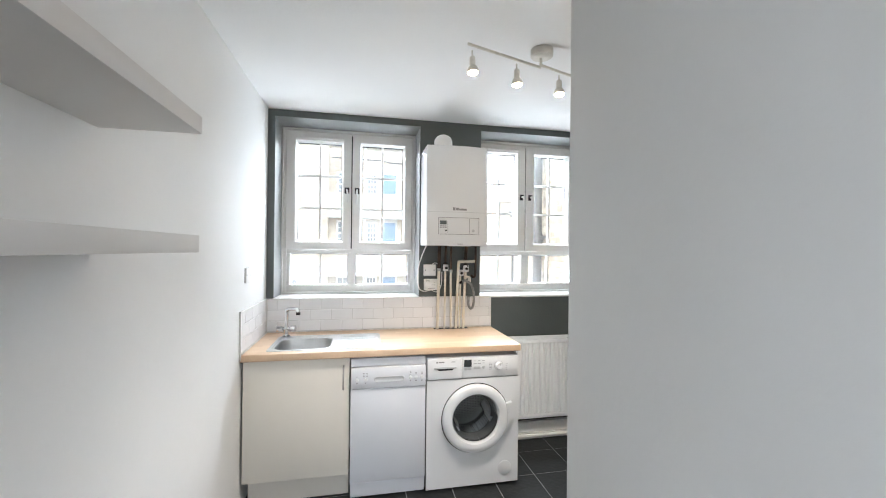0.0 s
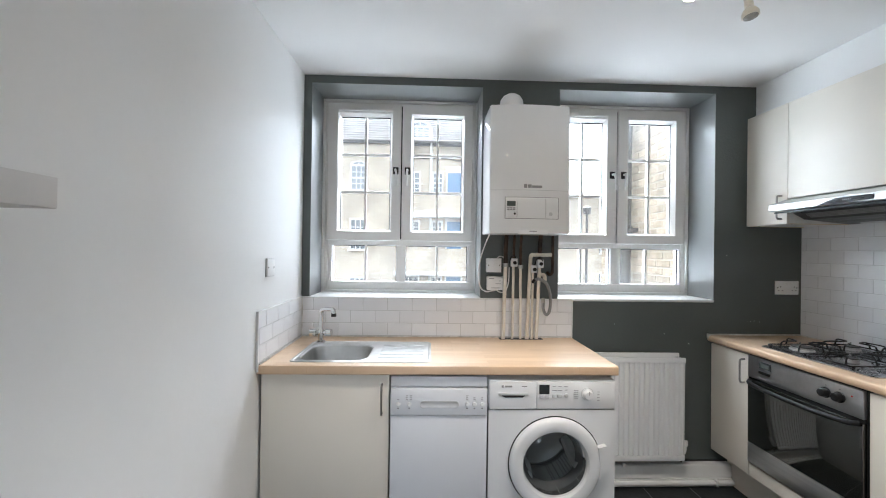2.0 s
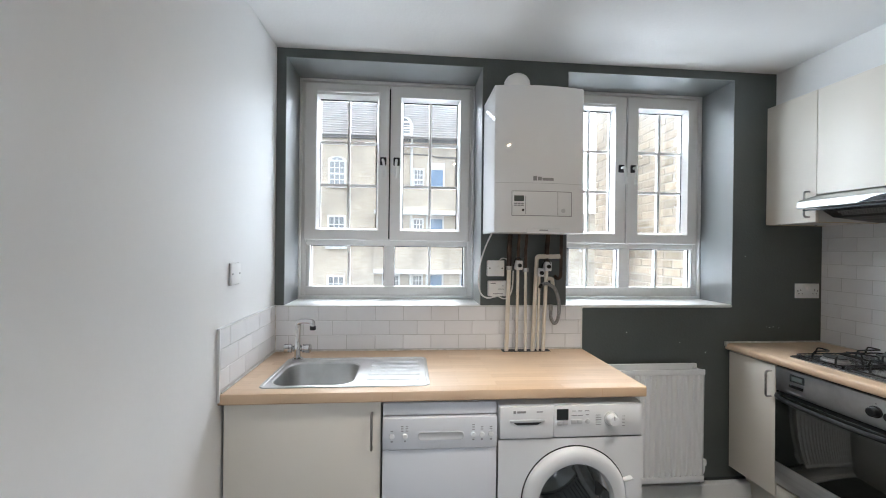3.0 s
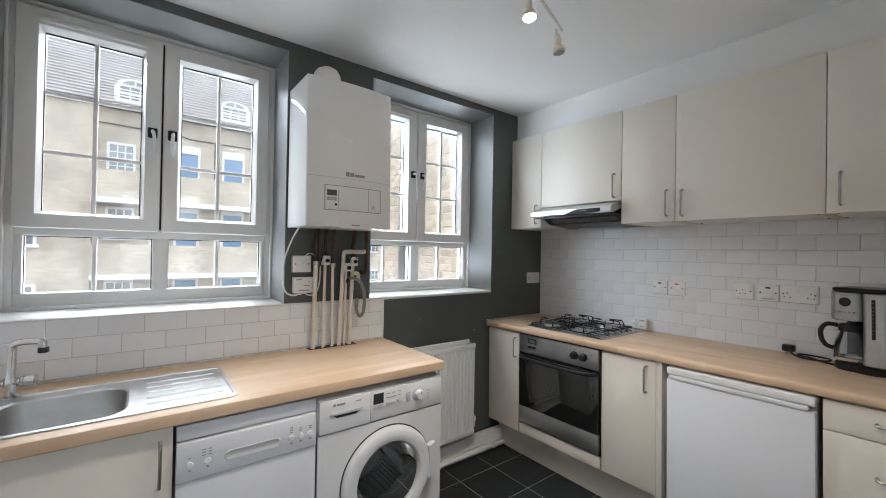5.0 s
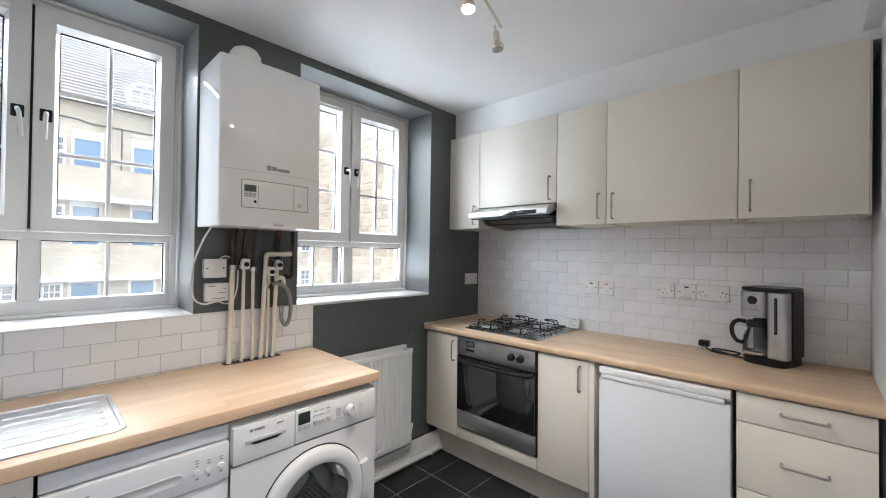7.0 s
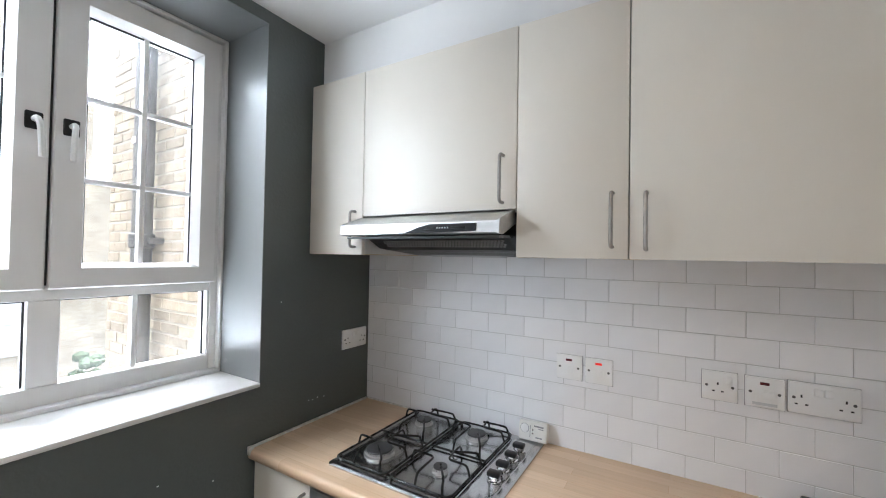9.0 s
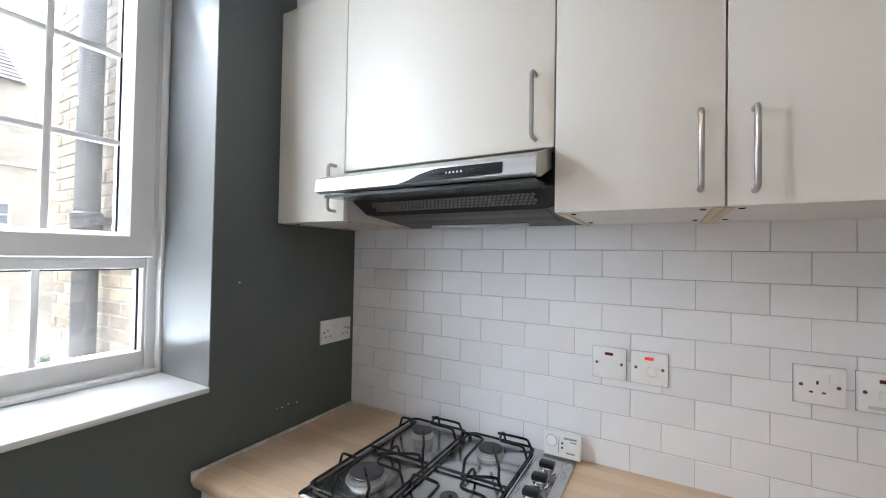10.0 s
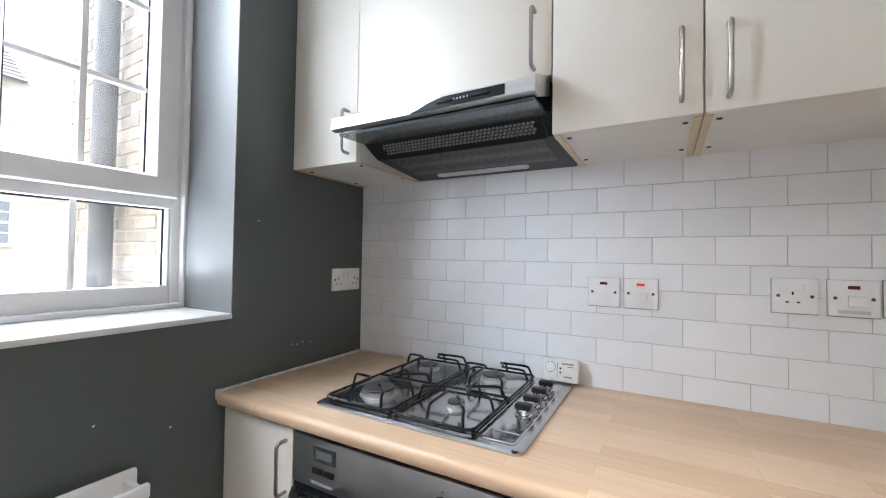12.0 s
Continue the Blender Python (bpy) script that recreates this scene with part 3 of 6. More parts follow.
# ---- windows ----
def window(name, x0, x1, lights, label):
    """A white casement pair over two fixed lower lights. lights: (left edge, bar, right edge) of the two casements and the two lower lights."""
    yi, yo = 3.225, 3.295
    w = thing(name, ((x0 + x1) / 2, yi, SILL), label, "window", kind="structure")
    z0, z1 = SILL + 0.012, HEAD - 0.006
    zt0, zt1 = 1.472, 1.500            # transom
    mid = (lights[0][2] + lights[1][0]) / 2
    zl0, zl1 = 1.208, 1.456
    zc0, zc1 = 1.563, 2.340
    a, b = x0 + 0.008, x1 - 0.008
    # outer frame
    fr = boxes((a, a + 0.03, yi, yo, z0, z1), (b - 0.03, b, yi, yo, z0, z1), (a + 0.03, b - 0.03, yi, yo, z1 - 0.03, z1), bevel=0.004)
    part("window_frame", fr, M_PVC, w)
    # lower lights and the bars round them
    (l0, lb, l1), (r0, rb, r1) = lights[2], lights[3]
    low = boxes((a + 0.03, b - 0.03, yi + 0.004, yo, z0, zl0), (a + 0.03, b - 0.03, yi + 0.004, yo, zl1, zt1), (a + 0.03, l0, yi + 0.004, yo, zl0, zl1),
                (l1, r0, yi + 0.004, yo, zl0, zl1), (r1, b - 0.03, yi + 0.004, yo, zl0, zl1), bevel=0.004)
    part("lower_frame", low, M_PVC, w)
    for g0, gb, g1 in (lights[2], lights[3]):
        pane = part("pane", box(g0 - 0.004, g1 + 0.004, yi + 0.036, yi + 0.044, zl0 - 0.004, zl1 + 0.004), M_GLASS, w, smooth=None)
        pane.visible_shadow = False
        part("glazing_bar", boxes((gb - 0.008, gb + 0.008, yi + 0.026, yi + 0.054, zl0, zl1), bevel=0.003), M_PVC, w)
        part("seal", boxes((g0, g1, yi + 0.03, yi + 0.035, zl1 - 0.005, zl1), (g1 - 0.005, g1, yi + 0.03, yi + 0.035, zl0, zl1 - 0.005), (g0, g0 + 0.003, yi + 0.03, yi + 0.035, zl0, zl1 - 0.005)), M_SEAL, w, smooth=None)
    # casements
    for k, (g0, gb, g1) in enumerate(lights[:2]):
        s0 = a + 0.022 if k == 0 else mid + 0.004
        s1 = mid - 0.004 if k == 0 else b - 0.022
        sz0, sz1 = zt1 - 0.012, z1 - 0.018
        d = 0.02
        bmf = bmesh.new()
        # mitred sash bars with a chamfer towards the glass
        outer = [(s0, sz0), (s1, sz0), (s1, sz1), (s0, sz1)]
        inner = [(g0, zc0), (g1, zc0), (g1, zc1), (g0, zc1)]
        cham = [(g0 - 0.014, zc0 - 0.014), (g1 + 0.014, zc0 - 0.014), (g1 + 0.014, zc1 + 0.014), (g0 - 0.014, zc1 + 0.014)]
        edge = [(s0 + 0.004, sz0 + 0.004), (s1 - 0.004, sz0 + 0.004), (s1 - 0.004, sz1 - 0.004), (s0 + 0.004, sz1 - 0.004)]
        loops = [[(x, yi + 0.06, z) for x, z in outer], [(x, yi - d + 0.004, z) for x, z in outer], [(x, yi - d, z) for x, z in edge],
                 [(x, yi - d, z) for x, z in cham], [(x, yi + 0.024, z) for x, z in inner], [(x, yi + 0.06, z) for x, z in inner]]
        loft(loops, bmf, cap=False)
        sash = part("casement", bmf, M_PVC, w)
        pane = part("pane", box(g0 - 0.004, g1 + 0.004, yi + 0.032, yi + 0.04, zc0 - 0.004, zc1 + 0.004), M_GLASS, sash, smooth=None)
        pane.visible_shadow = False
        th = (zc1 - zc0) / 3
        part("glazing_bar", boxes((gb - 0.008, gb + 0.008, yi + 0.022, yi + 0.05, zc0, zc1), bevel=0.003), M_PVC, sash)
        for j in (1, 2):
            part("glazing_bar", boxes((g0, gb - 0.008, yi + 0.024, yi + 0.048, zc0 + th * j - 0.008, zc0 + th * j + 0.008), (gb + 0.008, g1, yi + 0.024, yi + 0.048, zc0 + th * j - 0.008, zc0 + th * j + 0.008), bevel=0.003), M_PVC, sash)
        part("seal", boxes((g0, g1, yi + 0.026, yi + 0.031, zc1 - 0.006, zc1), (g1 - 0.004, g1, yi + 0.026, yi + 0.031, zc0, zc1 - 0.006), (g0, g0 + 0.003, yi + 0.026, yi + 0.031, zc0, zc1 - 0.006)), M_SEAL, sash, smooth=None)
        hx = mid - 0.038 if k == 0 else mid + 0.042
        part("handle_plate", box(hx - 0.019, hx + 0.019, yi - d - 0.009, yi - d, 1.940, 1.990, bevel=0.0045), M_BLACK, sash, "black handle plate")
        tip = 0.012 if k == 0 else -0.004
        part("window_handle", tube(smooth_path([(hx, yi - d - 0.006, 1.968), (hx, yi - d - 0.036, 1.966), (hx + tip * 0.5, yi - d - 0.042, 1.94), (hx + tip, yi - d - 0.04, 1.86)], 4), 0.008, 8), M_PLASTIC, sash, "white lever window handle")
        if k == 0:
            part("trickle_vent", boxes((g0 - 0.01, g1 + 0.015, yi - d - 0.014, yi - d, 2.366, 2.386), bevel=0.004), M_PVC, sash)
    # gap line between the casements
    part("seal", box(mid - 0.004, mid + 0.004, yi - 0.004, yi + 0.03, zt1, z1 - 0.03), M_SEAL, w, smooth=None)
    # roughly painted bead round the frame
    part("caulk_bead", boxes((x0, x0 + 0.012, yi - 0.022, yi + 0.02, SILL, HEAD), (x1 - 0.012, x1, yi - 0.022, yi + 0.02, SILL, HEAD), (x0 + 0.012, x1 - 0.012, yi - 0.022, yi + 0.02, HEAD - 0.014, HEAD), (x0 + 0.012, x1 - 0.012, yi - 0.026, yi + 0.02, SILL, SILL + 0.016), bevel=0.004), M_TRIM, w)
    part("window_sill", boxes((x0, x1, NY - 0.006, OUT, SILL - 0.016, SILL), bevel=0.004), M_SILLW, w, "white painted window sill")
    return w


window("window_1", *WIN1, [(-0.486, -0.316, -0.147), (0.013, 0.180, 0.348), (-0.536, -0.309, -0.095), (-0.032, 0.183, 0.394)],
       "white plastic casement window with small panes above the sink")
window("window_2", *WIN2, [(1.052, 1.197, 1.342), (1.520, 1.675, 1.832), (0.99, 1.195, 1.399), (1.470, 1.664, 1.891)],
       "white plastic casement window with small panes beside the boiler")


# ---- left run: worktop, sink unit, dishwasher, washing machine ----
ZL = 0.893
SB = (-0.502, -0.158, 2.408, 2.735)   # hole for the bowl
wt = bmesh.new()
for r in ((LX + 0.003, SB[0], 2.40, 2.94), (SB[1], 1.027, 2.40, 2.94), (SB[0], SB[1], 2.40, SB[2]), (SB[0], SB[1], SB[3], 2.94)):
    box(*r, ZL - 0.042, ZL, bm=wt)
bmesh.ops.remove_doubles(wt, verts=wt.verts, dist=1e-5)
top_l = thing("worktop", (0.19, 2.64, ZL - 0.042), "beech block worktop with inset steel sink", "worktop", "worktops")
part("slab", wt, M_WOOD_X, top_l, smooth=None)
part("front_edge", prism([(2.40, ZL - 0.042), (2.337, ZL - 0.042), (2.332, ZL - 0.037), (2.331, ZL - 0.008), (2.334, ZL - 0.002), (2.340, ZL), (2.40, ZL)], "x", LX + 0.003, 1.027), M_WOOD_X, top_l, "rounded beech front edge")
whole("sealant_strip", boxes((LX + 0.009, 1.027, 2.934, 2.942, ZL, ZL + 0.006), (LX + 0.009, LX + 0.016, 2.34, 2.93, ZL, ZL + 0.006), (LX + 0.003, LX + 0.012, NY - 0.012, NY - 0.003, ZL, 1.1285), bevel=0.002), M_SEALANT, "white sealant bead behind the worktop", "sealant", kind="structure")

sink = thing("sink", (-0.19, 2.6, ZL), "stainless steel inset sink with drainer", "sink")
zs = ZL + 0.004
x0, x1, y0, y1 = -0.525, 0.148, 2.385, 2.80
sb = bmesh.new()
outer = round_rect(x0, x1, y0, y1, 0.03, ZL + 0.0005)
loops = [outer, round_rect(x0 + 0.002, x1 - 0.002, y0 + 0.002, y1 - 0.002, 0.03, zs), round_rect(x0 + 0.012, x1 - 0.012, y0 + 0.012, y1 - 0.012, 0.026, zs + 0.001), round_rect(x0 + 0.016, x1 - 0.016, y0 + 0.016, y1 - 0.016, 0.024, zs - 0.002)]
loft(loops, sb, cap=False)
# plate between the rim and the bowl's mouth, then the bowl
bowl_in = [(SB[0] + 0.004, SB[1] - 0.004, SB[2] + 0.004, SB[3] - 0.004, 0.075, zs - 0.002), (SB[0] + 0.01, SB[1] - 0.01, SB[2] + 0.01, SB[3] - 0.01, 0.07, zs - 0.008),
           (SB[0] + 0.02, SB[1] - 0.02, SB[2] + 0.02, SB[3] - 0.02, 0.065, ZL - 0.12), (SB[0] + 0.045, SB[1] - 0.045, SB[2] + 0.045, SB[3] - 0.045, 0.05, ZL - 0.148), (SB[0] + 0.1, SB[1] - 0.1, SB[2] + 0.1, SB[3] - 0.1, 0.04, ZL - 0.152)]
loft([loops[3]] + [round_rect(*b_[:4], b_[4], b_[5]) for b_ in bowl_in], sb)
part("basin", sb, M_SINK, sink)
for k in range(5):
    yk = 2.468 + k * 0.062
    rg = bmesh.new()
    loft([round_rect(-0.115, 0.112, yk - 0.009, yk + 0.009, 0.0085, zs - 0.0022), round_rect(-0.112, 0.109, yk - 0.006, yk + 0.006, 0.0056, zs + 0.0006), round_rect(-0.109, 0.106, yk - 0.002, yk + 0.002, 0.0018, zs + 0.0018)], rg)
    part("drainer_ridge", rg, M_SINK, sink)
part("drain", lathe([(0, 0.04), (0.002, 0.04), (0.003, 0.034), (0.001, 0.03)], (-0.33, 2.575, ZL - 0.1518), (0, 0, 1)), M_CHROME, sink)

tap = thing("tap", (-0.48, 2.775, zs), "chrome mixer tap with two cross handles", "tap")
tx, ty = -0.478, 2.775
part("body", lathe([(0, 0.026), (0.006, 0.026), (0.012, 0.016), (0.035, 0.015), (0.045, 0.02), (0.065, 0.02), (0.075, 0.013), (0.09, 0.011), (0.1, 0.0)], (tx, ty, zs), (0, 0, 1), 20), M_CHROME, tap)
part("spout", tube(smooth_path([(tx, ty, zs + 0.08), (tx + 0.002, ty, zs + 0.165), (tx + 0.008, ty - 0.008, zs + 0.182), (tx + 0.03, ty - 0.02, zs + 0.19), (tx + 0.075, ty - 0.045, zs + 0.192), (tx + 0.082, ty - 0.05, zs + 0.18), (tx + 0.083, ty - 0.05, zs + 0.162)], 5), 0.0118, 12), M_CHROME, tap)
part("nozzle", lathe([(0, 0.0145), (0.018, 0.0145), (0.019, 0.01)], (tx + 0.083, ty - 0.05, zs + 0.172), (0, 0, -1), 16), M_BLACK, tap, "black spout nozzle")
for s in (-1, 1):
    arm = lathe([(0.0, 0.011), (0.022, 0.011), (0.023, 0.016), (0.028, 0.0215), (0.034, 0.0215), (0.035, 0.0195), (0.039, 0.0195), (0.040, 0.0215), (0.060, 0.0215), (0.063, 0.018), (0.0635, 0.0)], (tx, ty, zs + 0.055), (s, -0.12, 0), 16)
    part("tap_head", arm, M_CHROME, tap)


def cabinet(name, base, body, label, group):
    c = thing(name, base, label, "cabinet", group)
    part("body", boxes(body), M_CARCASS, c, "white melamine carcass", smooth=None)
    return c


sink_unit = cabinet("base_cabinet", (-0.33, 2.6, 0), (-0.60, -0.05, 2.382, 2.90, 0.15, 0.745), "cream laminate base cabinet under the sink", "base cabinets")
d = part("door", box(-0.636, -0.046, 2.362, 2.38, 0.152, 0.856, bevel=0.0015), M_UNIT, sink_unit)
bow_handle(d, (-0.08, 2.362, 0.665), (-0.08, 2.362, 0.80), (0, -1, 0))
part("plinth", box(-0.62, -0.048, 2.43, 2.446, 0.0, 0.148), M_UNIT, sink_unit, smooth=None)
for zz in (0.32, 0.62):
    part("hinge", box(-0.632, -0.624, 2.382, 2.395, zz, zz + 0.05), M_SATIN, sink_unit, smooth=None)

dw = thing("dishwasher", (0.188, 2.6, 0), "slim white dishwasher under the worktop", "dishwasher")
X0, X1, YF = -0.038, 0.412, 2.346
part("body", box(X0 + 0.004, X1 - 0.004, YF + 0.035, 2.90, 0.03, 0.845), M_ENAMEL_B, dw, smooth=None)
part("top", box(X0, X1, YF + 0.004, YF + 0.034, 0.792, 0.84, bevel=0.004), M_ENAMEL_B, dw)
part("control_panel", box(X0, X1, YF - 0.008, YF + 0.034, 0.662, 0.787, bevel=0.006), M_ENAMEL_B, dw)
part("door", box(X0, X1, YF, YF + 0.034, 0.10, 0.659, bevel=0.003), M_ENAMEL_B, dw)
part("kickplate", box(X0 + 0.002, X1 - 0.002, YF + 0.012, YF + 0.03, 0.012, 0.094, bevel=0.002), M_ENAMEL_B, dw)
grip = bmesh.new()
g0, g1, gz0, gz1 = 0.098, 0.28, 0.697, 0.731
def rr_xz(a0, a1, c0, c1, r, y):
    return [(px, y, pz) for px, pz, _ in round_rect(a0, a1, c0, c1, r, 0)]
loft([rr_xz(g0, g1, gz0, gz1, 0.016, YF - 0.0075), rr_xz(g0 + 0.001, g1 - 0.001, gz0 + 0.001, gz1 - 0.001, 0.0158, YF - 0.0105), rr_xz(g0 + 0.004, g1 - 0.004, gz0 + 0.004, gz1 - 0.004, 0.0125, YF - 0.0105), rr_xz(g0 + 0.009, g1 - 0.009, gz0 + 0.008, gz1 - 0.008, 0.0085, YF - 0.0085)], grip)
part("grip", grip, M_PLGREY, dw, "pale grey recessed grip")
for bx in (-0.002, 0.049, 0.317, 0.351, 0.387):
    part("button", lathe([(0, 0.0105), (0.004, 0.0105), (0.006, 0.009), (0.0065, 0.0)], (bx, YF - 0.0075, 0.716), (0, -1, 0), 16), M_ENAMEL, dw)
for bx, rows_ in ((-0.002, 1), (0.038, 3), (0.056, 3), (0.317, 3), (0.351, 2), (0.387, 2)):
    part("print", boxes(*[(bx - 0.005, bx + 0.005, YF - 0.0092, YF - 0.0078, 0.735 + 0.009 * q, 0.738 + 0.009 * q) for q in range(rows_)]), M_MARK, dw, smooth=None)
part("print", boxes((-0.006, 0.002, YF - 0.0092, YF - 0.0078, 0.694, 0.699), (0.046, 0.052, YF - 0.0092, YF - 0.0078, 0.694, 0.7), (0.313, 0.321, YF - 0.0092, YF - 0.0078, 0.694, 0.699), (0.347, 0.355, YF - 0.0092, YF - 0.0078, 0.694, 0.699), (0.383, 0.391, YF - 0.0092, YF - 0.0078, 0.694, 0.699)), M_MARK, dw, smooth=None)

wm = thing("washing_machine", (0.717, 2.6, 0), "white front-loading washing machine with round door", "washing machine")
X0, X1, YF = 0.419, 1.020, 2.345
shell = boxes((X0, X0 + 0.012, YF + 0.004, 2.90, 0.012, 0.686), (X1 - 0.012, X1, YF + 0.004, 2.90, 0.012, 0.686), (X0 + 0.012, X1 - 0.012, 2.888, 2.90, 0.012, 0.686), (X0 + 0.012, X1 - 0.012, YF + 0.004, 2.888, 0.012, 0.024), (X0 + 0.012, X1 - 0.012, YF + 0.004, 2.888, 0.674, 0.686))
part("body", shell, M_ENAMEL, wm, smooth=None)
# front panel with the round door opening
DX, DZ, DR = 0.733, 0.437, 0.165
angles = sorted([radians(a) for a in range(0, 360, 6)] + [math.atan2(z_ - DZ, x_ - DX) % (2 * math.pi) for x_ in (X0, X1) for z_ in (0.012, 0.686)])
panel = bmesh.new()
rings = []
for yy_ in (YF + 0.012, YF):
    inner, outer = [], []
    for a in angles:
        c_, s_ = math.cos(a), math.sin(a)
        reach = min(((X1 if c_ > 0 else X0) - DX) / c_ if abs(c_) > 1e-6 else 9, ((0.686 if s_ > 0 else 0.012) - DZ) / s_ if abs(s_) > 1e-6 else 9)
        inner.append(panel.verts.new((DX + DR * c_, yy_, DZ + DR * s_)))
        outer.append(panel.verts.new((DX + reach * c_, yy_, DZ + reach * s_)))
    rings.append((inner, outer))
(ia, oa), (ib, ob_) = rings
for i in range(len(angles)):
    j = (i + 1) % len(angles)
    for quad in ((ib[i], ob_[i], ob_[j], ib[j]), (ia[j], oa[j], oa[i], ia[i]), (ia[i], ib[i], ib[j], ia[j]), (oa[j], ob_[j], ob_[i], oa[i])):
        panel.faces.new(quad)
bmesh.ops.recalc_face_normals(panel, faces=panel.faces)
part("front_panel", panel, M_ENAMEL, wm, smooth=None)
part("top_panel", box(X0, X1, YF + 0.002, 2.90, 0.690, 0.828, bevel=0.01), M_ENAMEL, wm)
part("detergent_drawer", box(X0 + 0.004, 0.640, YF - 0.006, YF + 0.02, 0.691, 0.820, bevel=0.004), M_ENAMEL, wm)
part("drawer_grip", boxes((0.463, 0.604, YF - 0.011, YF - 0.0045, 0.757, 0.768), bevel=0.002), M_PLGREY, wm, "grey drawer grip")
# black strip on the drawer face as the shade below the grip
part("grip_shadow_gap", prism([(0.478, 0.756), (0.590, 0.756), (0.575, 0.747), (0.493, 0.747)], "y", YF - 0.0085, YF - 0.0055), M_SEAL, wm, smooth=None)
part("control_panel", box(0.644, X1 - 0.004, YF - 0.004, YF + 0.02, 0.691, 0.820, bevel=0.006), M_ENAMEL, wm)
part("display", box(0.655, 0.703, YF - 0.006, YF - 0.0035, 0.762, 0.806), M_DISPLAY, wm, "small black display", smooth=None)
for q in range(2):
    part("button", box(0.656 + q * 0.024, 0.677 + q * 0.024, YF - 0.008, YF - 0.0035, 0.742, 0.758, bevel=0.001), M_PLGREY, wm)
    part("button", box(0.716 + q * 0.024, 0.737 + q * 0.024, YF - 0.008, YF - 0.0035, 0.746, 0.762, bevel=0.001), M_PLGREY, wm)
part("button", lathe([(0, 0.0095), (0.006, 0.0095), (0.008, 0.0)], (0.782, YF - 0.004, 0.756), (0, -1, 0), 16), M_PLGREY, wm)
part("print", boxes((0.716, 0.738, YF - 0.0058, YF - 0.0042, 0.778, 0.781), (0.742, 0.764, YF - 0.0058, YF - 0.0042, 0.778, 0.781), (0.776, 0.788, YF - 0.0058, YF - 0.0042, 0.78, 0.783), (0.718, 0.734, YF - 0.0058, YF - 0.0042, 0.796, 0.799), (0.744, 0.76, YF - 0.0058, YF - 0.0042, 0.796, 0.799),
     (0.772, 0.79, YF - 0.0058, YF - 0.0042, 0.796, 0.799)), M_MARK, wm, smooth=None)
kx, kz = 0.882, 0.763
part("programme_dial", lathe([(0, 0.027), (0.004, 0.027), (0.006, 0.0225), (0.026, 0.0205), (0.030, 0.018), (0.0305, 0.0)], (kx, YF - 0.004, kz), (0, -1, 0), 32), M_ENAMEL, wm)
part("dial_ring", lathe([(0, 0.0295), (0.0035, 0.0295), (0.0036, 0.0275), (0, 0.0275)], (kx, YF - 0.004, kz), (0, -1, 0), 32), M_PLGREY, wm)
part("dial_pointer", boxes((kx - 0.0015, kx + 0.0015, YF - 0.0355, YF - 0.033, kz + 0.004, kz + 0.02)), M_MARK, wm, smooth=None)
marks = bmesh.new()
for q in range(9):
    zz = 0.80 - q * 0.0095 if q < 5 else 0.80 - (q - 4.5) * 0.013
    xx = 0.818 if q < 5 else 0.93
    box(xx, xx + (0.022 if q < 5 else 0.012), YF - 0.0058, YF - 0.0042, zz - 0.0018 - 0.02, zz - 0.02, bm=marks)
part("print", marks, M_MARK, wm, smooth=None)
part("badge", boxes((0.477, 0.487, YF - 0.0078, YF - 0.0062, 0.793, 0.803), (0.492, 0.527, YF - 0.0078, YF - 0.0062, 0.794, 0.802), (0.572, 0.597, YF - 0.0078, YF - 0.0062, 0.796, 0.80)), M_MARK, wm, "small grey printed badge", smooth=None)
cx, cz = 0.733, 0.437
part("door_ring", lathe([(-0.002, 0.216), (0.012, 0.216), (0.024, 0.210), (0.031, 0.198), (0.032, 0.172), (0.027, 0.157), (0.012, 0.150), (0.0, 0.149), (-0.002, 0.165)], (cx, YF, cz), (0, -1, 0), 64, cap=False), M_ENAMEL, wm, "thick white porthole rim")
part("door_gap", lathe([(0.0, 0.221), (0.0015, 0.221), (0.0016, 0.2155), (0.0, 0.2155)], (cx, YF, cz), (0, -1, 0), 64, cap=False), M_SEAL, wm)
gl = lathe([(0.016, 0.150), (0.020, 0.143), (0.028, 0.12), (0.030, 0.06), (0.031, 0.0)], (cx, YF, cz), (0, -1, 0), 48, cap=False)
part("porthole_glass", gl, M_PORT, wm, "dark domed porthole glass").visible_shadow = False
part("gasket", lathe([(0.010, 0.1565), (-0.02, 0.152), (-0.055, 0.138), (-0.065, 0.128), (-0.075, 0.126), (-0.085, 0.135)], (cx, YF, cz), (0, -1, 0), 48, cap=False), M_GASKET, wm, "grey rubber door gasket")
drum = part("drum", lathe([(-0.075, 0.129), (-0.09, 0.17), (-0.105, 0.20), (-0.33, 0.20), (-0.345, 0.185), (-0.35, 0.0)], (cx, YF, cz), (0, -1, 0), 48, cap=False), M_DRUM, wm, "perforated steel drum")
for ang in (100, 220, 340):
    fin = bmesh.new()
    u_ = Vector((math.cos(radians(ang)), 0, math.sin(radians(ang))))
    v_ = Vector((-u_.z, 0, u_.x))
    o_ = Vector((cx, YF, cz))
    rows_ = []
    for dep in (0.115, 0.325):
        rows_.append([fin.verts.new(o_ + Vector((0, dep, 0)) + u_ * r_ + v_ * w_) for r_, w_ in ((0.199, -0.035), (0.165, -0.018), (0.138, -0.007), (0.138, 0.007), (0.165, 0.018), (0.199, 0.035))])
    for i in range(5):
        fin.faces.new((rows_[0][i], rows_[0][i + 1], rows_[1][i + 1], rows_[1][i]))
    fin.faces.new(rows_[0])
    fin.faces.new(list(reversed(rows_[1])))
    part("paddle", fin, M_PADDLE, drum, "smooth drum paddle")
